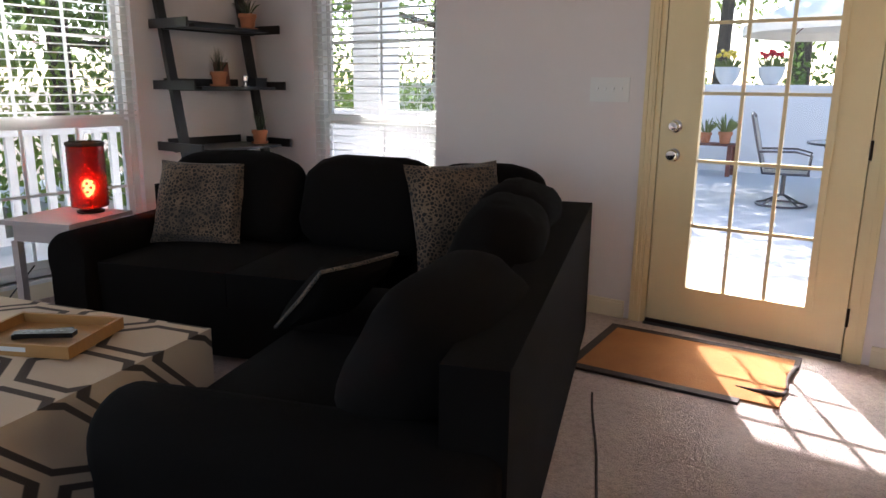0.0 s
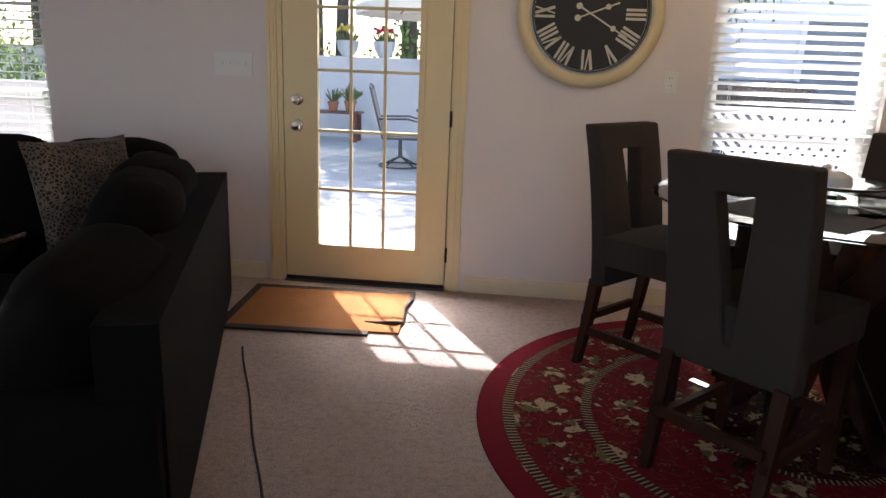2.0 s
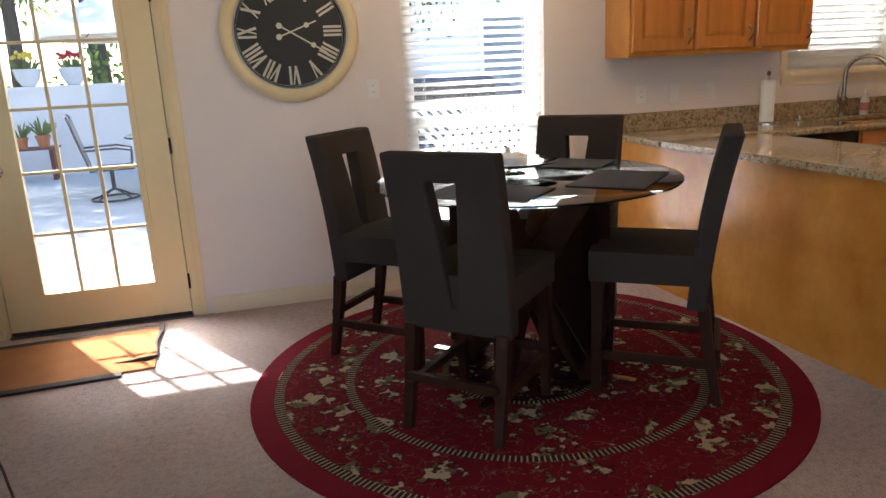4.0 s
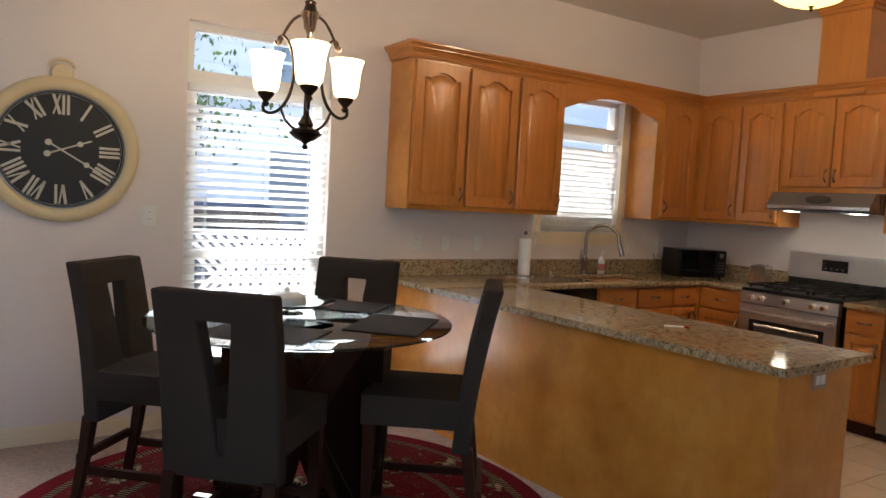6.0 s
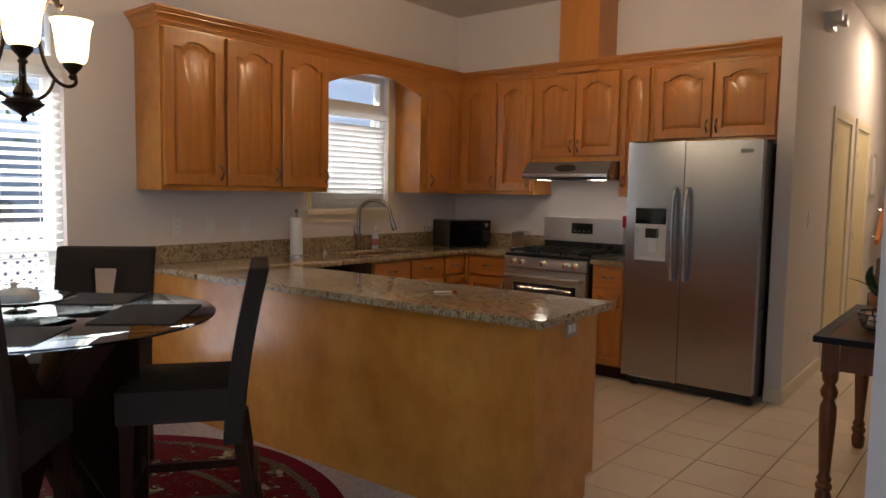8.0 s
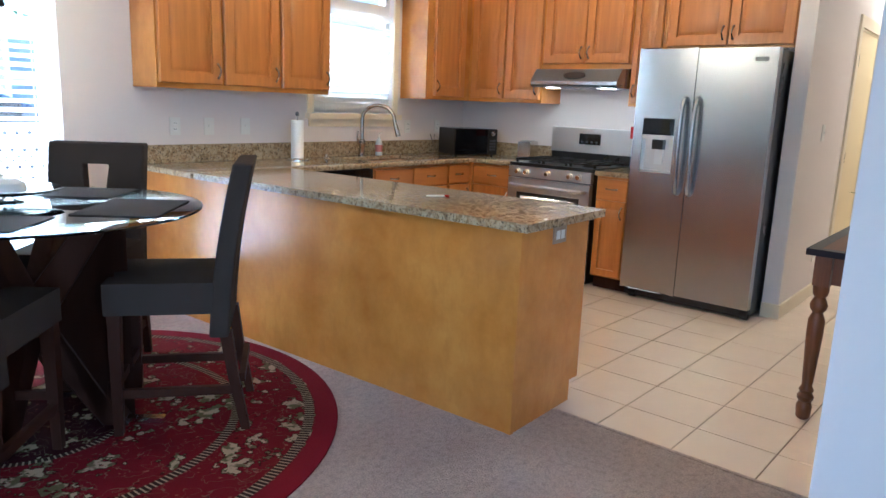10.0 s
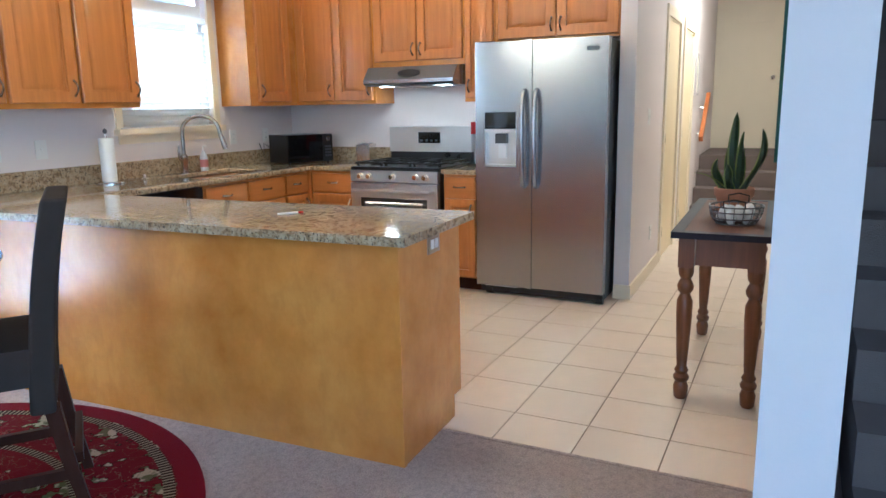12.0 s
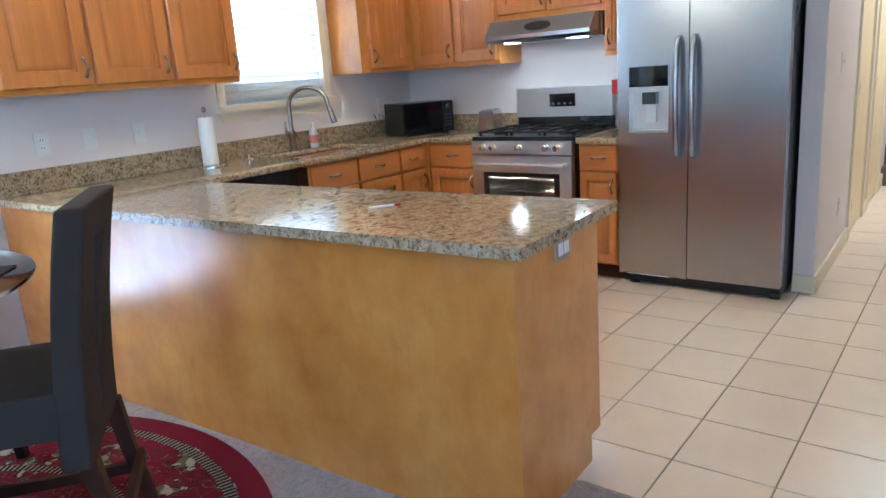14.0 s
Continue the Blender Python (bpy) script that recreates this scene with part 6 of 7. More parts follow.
part("shade", lathe([(.083, .03), (.095, .035), (.095, .36), (.098, .37), (.094, .372), (.089, .36), (.089, .04), (.08, .036)], 40, None, False), REDGLASS, rl)
part("rim", lathe([(.094, .365), (.099, .37), (.099, .385), (.094, .388), (.088, .38)], 40, None, False), BRONZE, rl)
part("base", lathe([(.07, 0), (.072, .01), (.05, .02), (.083, .032)], 32), BRONZE, rl)
part("bulb", lathe([(.012, .08), (.018, .10), (.03, .13), (.03, .155), (.018, .175), (0, .18)], 18), BULB, rl)
part("socket", lathe([(.014, .02), (.014, .085), (.01, .086)], 14), BRONZE, rl)
dots = bmesh.new()
for k in range(16):
    for j in range(13):
        a = 2 * math.pi * (k + .5 * (j % 2)) / 16
        m = Matrix.Translation((.0955 * math.cos(a), .0955 * math.sin(a), .05 + .024 * j)) @ pose(0, 0, 0, 0, 90, math.degrees(a))
        bmesh.ops.create_cone(dots, cap_ends=True, segments=6, radius1=.009, radius2=.005, depth=.005, matrix=pose(.0955 * math.cos(a), .0955 * math.sin(a), .05 + .024 * j, 0, 0, math.degrees(a)) @ pose(0, 0, 0, 0, 90, 0))
part("mosaic", dots, REDGLASS, rl)
lamp("red_lamp_bulb", "POINT", .8, pose(-2.80, -1.70, .585 + .15), (1, .4, .12), radius=.02)
lc = solid("lamp_cord", tube([(-2.98, -1.95, .30), (-3.02, -2.10, .12), (-2.85, -2.28, .05), (-3.05, -2.35, .008), (-3.30, -2.30, .008), (-3.33, -2.2, .15)], .004), BLACK, "black lamp cord trailing to the wall", "cord")

# ladder shelf against the west wall
ls = thing("ladder_shelf", pose(0, 0, 0), "espresso leaning ladder shelf holding potted succulents", "shelf")
for y in (-.84, -.16):
    bm = rounded(boxes((-.018, .018, -.03, .03, 0, 1.985)), .004, 1)
    bm.transform(pose(-2.95, y, 0, 0, -10.8, 0))
    part("stile", bm, ESPRESSO, ls)
SHELVES = ((.44, .49), (.845, .45), (1.25, .41), (1.64, .37))
for z, d in SHELVES:
    sh = part("shelf", boxes((WEST + .005, WEST + .005 + d, -.81, -.19, z, z + .018)), ESPRESSO, ls)
    part("shelf_rim", rounded(boxes((WEST + .005, WEST + .02, -.809, -.191, z + .018, z + .07), (WEST + .005, WEST + .03 + d, -.89, -.873, z - .004, z + .055), (WEST + .005, WEST + .03 + d, -.127, -.11, z - .004, z + .055)), .003, 1), ESPRESSO, sh)
    part("cross_bar", boxes((WEST + .02 + d * .3, WEST + .04 + d * .3, -.872, -.128, z - .012, z - .0005)), ESPRESSO, sh)


def pot_profile(r, h):
    return [(r * .70, 0), (r * .72, .004), (r * .92, h * .74), (r * 1.04, h * .75), (r * 1.06, h), (r * .96, h), (r * .90, h * .88), (0, h * .86)]


def blade(bm, base, tip, w, curl=(0, 0, 0), n=6, thick=.15):
    """One tapering fleshy leaf from base to tip, bowed by curl."""
    pts = bend(base, tip, curl, n)
    d = (Vector(tip) - Vector(base)).normalized()
    side = d.cross(Vector((.3, .5, .2))).normalized()
    up = side.cross(d).normalized()
    rows = []
    for i, p in enumerate(pts):
        u = i / n
        k = w * (0.55 + 0.9 * u) * (1 - u) ** 0.6 if u < 1 else 0.0005
        rows.append((bm.verts.new(p - side * k), bm.verts.new(p + up * k * thick * 2 - d * 0), bm.verts.new(p + side * k), bm.verts.new(p - up * k * thick)))
    for a, b in zip(rows, rows[1:]):
        for i in range(4):
            j = (i + 1) % 4
            bm.faces.new((a[i], a[j], b[j], b[i]))


def potted_plant(at, r, h, label, seed, leaves=26, spread=.10, tall=.14, material=None, width=.008, saucer=True):
    p = thing("potted_plant", at, label, "potted plant", "potted plants")
    part("pot", lathe(pot_profile(r, h), 28), TERRA, p)
    if saucer:
        part("saucer", lathe([(r * .8, 0), (r * 1.05, .004), (r * 1.15, .016), (r * 1.1, .016), (r * .9, .006)], 28), TERRA, p)
    part("soil", lathe([(r * .92, h * .87), (r * .5, h * .90), (0, h * .9)], 18), SOIL, p)
    rng = random.Random(seed)
    bm = bmesh.new()
    for i in range(leaves):
        a, s = rng.uniform(0, 6.28), rng.uniform(.15, 1)
        b = (r * .4 * math.cos(a) * s, r * .4 * math.sin(a) * s, h * .88)
        t = (spread * s * math.cos(a), spread * s * math.sin(a), h + tall * rng.uniform(.55, 1.05) * (1.15 - .5 * s))
        blade(bm, b, t, width * rng.uniform(.8, 1.3), (0, 0, .02 * s))
    part("leaves", bm, material or LEAF, p)
    return p


potted_plant(pose(WEST + .30, -.25, .863), .055, .10, "small spiky plant in a terracotta pot", 1, 30, .07, .16)
potted_plant(pose(WEST + .27, -.56, 1.268), .055, .10, "small spiky plant in a terracotta pot", 2, 34, .08, .17)
potted_plant(pose(WEST + .24, -.26, 1.658), .06, .11, "bushy succulent in a terracotta pot", 3, 40, .12, .12)
fig = thing("candle_holder", pose(WEST + .28, -.34, 1.268), "small brass candle holder on the shelf", "candle holder")
part("cup", lathe([(.03, 0), (.03, .006), (.008, .012), (.008, .03), (.022, .04), (.02, .075), (0, .075)], 18), CHROME, fig)
bk = thing("keepsake_box", pose(WEST + .28, -.24, 1.268), "small dark keepsake box on the shelf", "box")
part("box", rbox(-.05, .05, -.05, .05, 0, .05, .004), BLACK, bk)
part("lid", rbox(-.053, .053, -.053, .053, .05, .062, .004), BLACK, bk)
pic = solid("small_frame", rbox(-.008, .008, -.06, .06, 0, .17, .003, 1), PATIOWOOD, "small wooden picture block leaning at the shelf back", "picture", at=pose(WEST + .06, -.36, 1.269, 0, -6, 0))


# ---- hall table and its things ----
ht = thing("console_table", pose(5.26, -3.885, 0, 0, 0, HALL_TURN), "dark worn console table with turned walnut legs", "console table")
TH = .80
part("top_edge", rounded(boxes((-.60, .60, -.215, -.165, TH - .028, TH), (-.60, .60, .155, .205, TH - .028, TH), (-.60, -.55, -.165, .155, TH - .028, TH), (.55, .60, -.165, .155, TH - .028, TH)), .006, 3), EDGEPAINT, ht, "worn blue-black painted edge")
for k in range(3):
    part("top_board", rbox(-.549, .549, -.1645 + .1065 * k, -.0585 + .1065 * k, TH - .027, TH - .001, .0015, 1), TABLETOP, ht)
part("apron", rounded(boxes((-.50, .50, -.165, -.145, TH - .16, TH - .029), (-.50, .50, .125, .145, TH - .16, TH - .029), (-.52, -.50, -.125, .105, TH - .16, TH - .029), (.50, .52, -.125, .105, TH - .16, TH - .029)), .003, 1), WALNUT, ht)
for x in (-.505, .505):
    for y in (-.145, .143):
        lg = part("leg", merge(rbox(-.034, .034, -.034, .034, TH - .17, TH - .029, .004, 1),
                               lathe([(.022, 0), (.03, .01), (.034, .06), (.026, .085), (.034, .095), (.036, .11), (.026, .125), (.032, .14), (.022, .16), (.025, .20), (.035, .40), (.035, .47), (.022, .505),
                                      (.033, .52), (.037, .54), (.03, .56), (.022, .575), (.031, .59), (.034, .61), (.033, TH - .168)], 20)), WALNUT, ht)
        lg.matrix_basis = pose(x, y, 0)
sn = thing("snake_plant", pose(5.42, -3.885, TH), "snake plant in a terracotta pot on the table", "potted plant")
part("pot", lathe([(.062, 0), (.066, .006), (.088, .07), (.092, .072), (.097, .078), (.099, .115), (.093, .118), (.086, .108), (.0, .102)], 36), PALETERRA, sn)
part("saucer", lathe([(.07, 0), (.095, .004), (.104, .018), (.099, .018), (.08, .006)], 32), PALETERRA, sn)
part("soil", lathe([(.086, .104), (.04, .110), (0, .110)], 18), SOIL, sn)


def snake_leaf(base, tip, w, curl, twist, wave):
    """A sword-shaped leaf with a pale margin: a trough-shaped blade and two edge bands."""
    n = 12
    pts = bend(base, tip, curl, n)
    blade_bm, edge_bm = bmesh.new(), bmesh.new()
    rows, edges = [], []
    for i, p in enumerate(pts):
        u = i / n
        d = (pts[min(i + 1, n)] - pts[max(i - 1, 0)]).normalized()
        a = radians(twist + wave * math.sin(5 * u))
        side = (Vector((math.cos(a), math.sin(a), 0)) - d * d.dot(Vector((math.cos(a), math.sin(a), 0)))).normalized()
        up = d.cross(side)
        k = w * (.55 + 1.1 * u) * max(0.0, 1 - u) ** .55 * (1 - .25 * u) + .0006
        q = k * .74
        rows.append([blade_bm.verts.new(p + side * x + up * y) for x, y in ((-q, k * .28), (0, -.002), (q, k * .28), (q, k * .28 + .004), (0, .004), (-q, k * .28 + .004))])
        edges.append([[edge_bm.verts.new(p + side * sg * x + up * y) for x, y in ((q, k * .28), (k, k * .42), (k, k * .42 + .003), (q, k * .28 + .004))] for sg in (-1, 1)])
    for a, b in zip(rows, rows[1:]):
        for k in range(6):
            blade_bm.faces.new((a[k], a[(k + 1) % 6], b[(k + 1) % 6], b[k]))
    for a, b in zip(edges, edges[1:]):
        for sg in (0, 1):
            for k in range(4):
                edge_bm.faces.new((a[sg][k], a[sg][(k + 1) % 4], b[sg][(k + 1) % 4], b[sg][k]))
    lf_ = part("leaf", blade_bm, SNAKE, sn)
    part("margin", edge_bm, LEAF_L, lf_, "pale yellow leaf margin")


for base, tip, w, curl, twist, wave in (((.01, .0, .10), (.03, .01, .50), .040, (0, .01, 0), -70, 25), ((.02, -.02, .10), (.01, -.03, .40), .038, (0, .0, 0), -50, -30), ((.0, -.035, .10), (.02, -.115, .415), .030, (0, -.045, 0), -80, 40),
                                        ((-.02, .03, .10), (-.03, .085, .265), .034, (0, .03, 0), -60, -20), ((-.03, .01, .10), (-.06, .035, .24), .036, (-.02, .0, 0), -75, 30), ((.0, .015, .10), (.02, .04, .33), .030, (0, .01, 0), -95, 10)):
    snake_leaf(base, tip, w, curl, twist, wave)
dry = bmesh.new()
blade(dry, (-.03, .03, .11), (-.10, .19, .20), .005, (0, 0, .02), 6, .2)
part("dry_leaf", dry, LEAF_L, sn, "thin dry straw-coloured leaf")
wb = thing("wire_basket", pose(4.98, -3.93, TH), "round dark wire basket of pale stones", "basket")
for k, (r, z) in enumerate(((.085, .004), (.105, .03), (.115, .06), (.118, .085))):
    part("ring", tube([(r * math.cos(a), r * math.sin(a), z) for a in [2 * math.pi * i / 28 for i in range(28)]], .0035, 6, True), DARKSTEEL, wb)
for i in range(18):
    a = 2 * math.pi * i / 18
    part("wire", tube([(r * math.cos(a), r * math.sin(a), z) for r, z in ((.03, .004), (.085, .004), (.105, .03), (.115, .06), (.118, .085))], .0022, 5), DARKSTEEL, wb)
for a in (0, 180):
    part("handle", tube([wbm @ Vector(p) for wbm in [pose(0, 0, 0, 0, 0, a)] for p in ((.112, -.045, .085), (.125, -.045, .115), (.130, 0, .125), (.125, .045, .115), (.112, .045, .085))], .0035, 6), IRON, wb)
rng = random.Random(8)
for k in range(9):
    r, a = (.055, .7 * k) if k else (0, 0)
    bm = bmesh.new()
    bmesh.ops.create_icosphere(bm, subdivisions=2, radius=1)
    for v in bm.verts:
        v.co *= 1 + .12 * noise.noise(v.co * 1.6 + Vector((k, 0, 0)))
    bm.transform(pose(4.98 + r * math.cos(a), -3.93 + r * math.sin(a), TH + .036 + .022 * (k % 2), 20 * k, 15 * k, 50 * k) @ Matrix.Diagonal((.038, .028, .024, 1)))
    solid("decor_stone", bm, CERAMIC, "smooth pale stone lying in the wire basket", "stone", group="stones in the basket")
tp = thing("wall_panel", HALL @ pose(5.0, HALL_S + .002, 1.08), "teal painted framed panel hanging on the hall wall", "picture")
part("frame", rounded(boxes((0, .06, 0, .045, 0, 1.2), (.94, 1.0, 0, .045, 0, 1.2), (.06, .94, 0, .045, 0, .06), (.06, .94, 0, .045, 1.14, 1.2)), .006, 2), TEAL, tp)
part("board", boxes((.058, .942, .004, .02, .058, 1.142)), TEAL, tp)
hp = thing("hall_picture", HALL @ pose(9.85, HALL_N - .001, 1.42), "narrow dark framed picture on the hall wall", "picture")
part("frame", rounded(boxes((0, .30, -.02, -.001, 0, .03), (0, .30, -.02, -.001, .42, .45), (0, .03, -.02, -.001, .03, .42), (.27, .30, -.02, -.001, .03, .42)), .003, 1), GREYWOOD, hp)
part("print", boxes((.03, .27, -.01, -.002, .03, .42)), CANVAS, hp)
sc = thing("wall_sconce", HALL @ pose(7.2, HALL_N - .001, 2.70), "small white two-lamp emergency light on the hall wall", "wall light")
part("body", rbox(-.09, .09, -.05, 0, -.06, .06, .012, 3), PLASTIC, sc)
for x in (-.11, .11):
    part("head", lathe([(.03, 0), (.045, .05), (.045, .07), (0, .075)], 18, pose(x, -.05, .02, 90)), PLASTIC, sc)
lamp("hall_ceiling_lamp", "AREA", 8.5, pose(9.2, -3.66, CEILING - .06), (1, .78, .50), size=(.5, .5))
hl = thing("hall_ceiling_light", pose(9.2, -3.66, CEILING), "square white flush ceiling light in the hall", "ceiling light")
part("tray", rbox(-.26, .26, -.26, .26, -.05, -.001, .01), WHITE, hl)

# ---- outdoors ----
solid("ground", boxes((-120, 120, .14, 160, -.45, -.18), (-120, WEST - .14, -60, .14, -.45, -.18)), EARTH, "bare shaded garden earth", "ground", "structure", smooth=False)
solid("patio", boxes((-9, 8, .142, 8.6, -.181, -.02)), CONCRETE, "bright pale concrete patio", "patio", "structure", smooth=False)
solid("deck_west", boxes((-5.3, WEST - .142, -6, .14, -.181, -.02)), CONCRETE, "pale concrete porch beside the west window", "porch", "structure", smooth=False)
gw = thing("garden_wall", pose(0, 8.4, 0), "white stucco garden wall with a flat cap", "garden wall", kind="structure")
part("wall", boxes((-9, 2.6, 0, .2, -.1, 1.30)), STUCCO, gw, smooth=False)
part("cap", rounded(boxes((-9, 2.63, -.04, .24, 1.30, 1.36)), .01, 2), STUCCO, gw)
# out of view; added to shade the upper door panes and windows
EAVE = thing("eave", pose(0, 0, 0), "unseen white roof overhang sized to cut the sun", "eave", kind="structure")
# shallow past x 1.6, so the sun reaches the slats but not the transom
part("soffit", boxes((-9, 1.6, .14, 1.52, 2.64, 2.74), (1.6, 8, .14, .50, 2.64, 2.74)), WHITE, EAVE, smooth=False)
part("fascia", boxes((-9, 1.6, 1.52, 1.55, 2.60, 2.80), (1.6, 8, .50, .53, 2.60, 2.80)), WHITE, EAVE, smooth=False)
post = thing("porch_post", pose(-3.32, 1.40, -.02), "broad square white porch post outside the window", "post")
part("shaft", rounded(boxes((-.15, .15, -.15, .15, .12, 2.62)), .006, 2), WHITE, post)
part("plinth", rounded(boxes((-.18, .18, -.18, .18, 0, .12)), .006, 2), WHITE, post)
part("capital", rounded(boxes((-.18, .18, -.18, .18, 2.55, 2.66)), .006, 2), WHITE, post)

solid("porch_wall", rounded(boxes((-4.3, -3.475, 1.32, 1.46, -.02, 1.06), (-3.165, -2.0, 1.32, 1.46, -.02, 1.06)), .008, 2), STUCCO, "low white stucco porch wall outside the window", "wall")


def railing(at, length, n, label):
    r = thing("porch_railing", at, label, "railing", "porch railings")
    part("top_rail", rbox(0, length, -.04, .04, .90, .95, .008), WHITE, r)
    part("bottom_rail", rbox(0, length, -.03, .03, .08, .13, .006), WHITE, r)
    me = mesh_of("baluster", rounded(boxes((-.03, .03, -.02, .02, .13, .90)), .004, 1), WHITE)
    for i in range(n):
        piece("baluster", me, r, pose((i + .5) * length / n, 0, 0))
    for x in (0, length):
        part("post", rbox(x - .05, x + .05, -.05, .05, 0, 1.05, .006), WHITE, r)
    return r


railing(pose(-4.75, -4.6, -.02, 0, 0, 90), 4.7, 34, "white porch railing with square balusters")
railing(pose(-4.75, 2.9, -.02), 2.2, 15, "white porch railing with square balusters")


def tree(at, height, trunk, crown_r, label, seed, leaves=2600, low=.35, leaf=.16, branches=7):
    t = thing("tree", at, label, "tree", "garden trees")
    rng = random.Random(seed)
    sway = rng.uniform(-.4, .4)
    stem = [(sway * (k / 6) ** 2, .3 * sway * math.sin(k), height * .8 * k / 6) for k in range(7)]
    parts_ = [tube(stem, [trunk * (1 - .11 * k) for k in range(7)], 9)]
    tips = []
    for i in range(branches):
        a, z = rng.uniform(0, 6.28), height * rng.uniform(low, .78)
        r = crown_r * rng.uniform(.5, .95)
        b = (sway * (z / height / .8) ** 2, 0, z)
        e = (b[0] + r * math.cos(a), r * math.sin(a), z + height * rng.uniform(.06, .22))
        parts_.append(tube(bend(b, e, (0, 0, -.2), 5), [trunk * .38, trunk * .33, trunk * .27, trunk * .2, trunk * .13, trunk * .06], 6))
        tips += [Vector(b).lerp(Vector(e), f) for f in (.5, .75, 1.0)]
    tips += [Vector((sway, 0, height * f)) for f in (.75, .85, .95)]
    part("trunk", merge(*parts_), BARK, t)
    verts, faces = [], []
    for i in range(leaves):
        c = rng.choice(tips)
        p = c + Vector((rng.gauss(0, 1), rng.gauss(0, 1), rng.gauss(0, .7))) * crown_r * .24
        q = Euler((rng.uniform(0, 6), rng.uniform(0, 6), rng.uniform(0, 6))).to_matrix()
        s = leaf * rng.uniform(.6, 1.3)
        k = len(verts)
        for x, y, z in ((-.5, 0, 0), (0, -.22, .06), (.5, 0, 0), (0, .22, .06)):
            verts.append(tuple(p + q @ Vector((x * s, y * s, z * s))))
        faces.append((k, k + 1, k + 2, k + 3))
    me = bpy.data.meshes.new("crown")
    me.from_pydata(verts, [], faces)
    me.materials.append(FOLIAGE if seed % 3 else FOLIAGE_L)
    cr = new("crown", me)
    cr.parent = t
    tagged(cr, kind="stuff")
    return t


def foliage(name, a, b):
    m, bs = shader(name, a, .5)
    n, l = links(m)
    geo = n.new("ShaderNodeNewGeometry")
    c = mix(n, l, a, b, geo.outputs["Random Per Island"])
    l.new(c, bs.inputs["Base Color"])
    tr = n.new("ShaderNodeBsdfTranslucent")
    l.new(mix(n, l, c, (.30, .42, .10), .5), tr.inputs[0])
    mx = n.new("ShaderNodeMixShader")
    mx.inputs[0].default_value = .6
    out = n["Material Output"]
    l.new(bs.outputs[0], mx.inputs[1])
    l.new(tr.outputs[0], mx.inputs[2])
    l.new(mx.outputs[0], out.inputs[0])
    return m


FOLIAGE, FOLIAGE_L = foliage("tree_leaves", (.05, .10, .03), (.12, .19, .06)), foliage("bright_leaves", (.08, .14, .02), (.22, .27, .06))
for i, (x, y, h, tr, cr) in enumerate(((-2.6, 10.6, 7.5, .17, 3.0), (-1.4, 11.8, 8.5, .22, 3.2), (-5.2, 10.2, 7, .2, 3.2), (.6, 12.5, 8, .2, 3.2), (-8.0, 9.0, 7, .2, 3.4), (2.6, 13.5, 9, .22, 3.4),
                                        (-7.6, 4.2, 6, .16, 2.6), (-8.4, 1.2, 6.5, .18, 2.8), (-7.8, -1.6, 6, .16, 2.8), (-9.2, -4.2, 6.5, .18, 3.0), (-10.5, 6.5, 8, .2, 3.4), (4.2, 9.5, 6, .15, 2.2), (-3.8, 13.0, 9, .22, 3.4))):
    tree(pose(x, y, -.2, 0, 0, 47 * i), h, tr, cr, "leafy green garden tree behind the wall", i, low=.28 if x < -6 else .38, leaves=9000, leaf=.15)


def shrub(at, r, h, seed, material):
    rng = random.Random(seed)
    verts, faces = [], []
    for i in range(2200):
        u = Vector((rng.gauss(0, 1), rng.gauss(0, 1), abs(rng.gauss(0, 1)))).normalized() * rng.uniform(.55, 1.08)
        u *= 1 + .25 * noise.noise(u * 2.2 + Vector((seed, 0, 0)))
        p = Vector((u.x * r, u.y * r, u.z * h))
        q = Euler((rng.uniform(0, 6), rng.uniform(0, 6), rng.uniform(0, 6))).to_matrix()
        s = .13 * rng.uniform(.6, 1.3)
        k = len(verts)
        for x, y, z in ((-.5, 0, 0), (0, -.25, .06), (.5, 0, 0), (0, .25, .06)):
            verts.append(tuple(p + q @ Vector((x * s, y * s, z * s))))
        faces.append((k, k + 1, k + 2, k + 3))
    me = bpy.data.meshes.new("foliage")
    me.from_pydata(verts, [], faces)
    me.materials.append(material)
    ob = new("shrub", me)
    ob.matrix_basis = at
    return tagged(ob, "dense green garden shrub", "shrub", "garden shrubs", "stuff")


for i, (x, y, r, h) in enumerate(((-6.4, -3.2, 1.2, 1.9), (-6.6, -.8, 1.3, 2.3), (-6.3, 1.4, 1.2, 2.0), (-6.8, 3.6, 1.3, 2.2), (-5.0, 10.0, 1.2, 2.2), (-3.4, 9.8, 1.1, 2.0), (-1.0, 9.9, 1.2, 2.1), (.9, 10.0, 1.2, 2.0), (-8, 7, 1.5, 2.4))):
    shrub(pose(x, y, -.2), r, h, i, FOLIAGE_L if i % 2 else FOLIAGE)

um = thing("patio_umbrella", pose(.32, 5.6, -.02), "open cream canvas patio umbrella", "umbrella")
part("pole", tube([(0, 0, 0), (0, 0, 2.75)], .022), PATIOWOOD, um)
bm = bmesh.new()
apex = bm.verts.new((0, 0, 2.78))
rimv = []
for i in range(48):
    a = 2 * math.pi * i / 48
    k = 1 - .04 * abs(math.sin(4 * a))
    rimv.append(bm.verts.new((1.42 * k * math.cos(a), 1.42 * k * math.sin(a), 2.02)))
low = [bm.verts.new((v.co.x, v.co.y, v.co.z - .11)) for v in rimv]
for i in range(48):
    j = (i + 1) % 48
    bm.faces.new((apex, rimv[i], rimv[j]))
    bm.faces.new((rimv[i], low[i], low[j], rimv[j]))
part("canopy", bm, CANVAS, um)
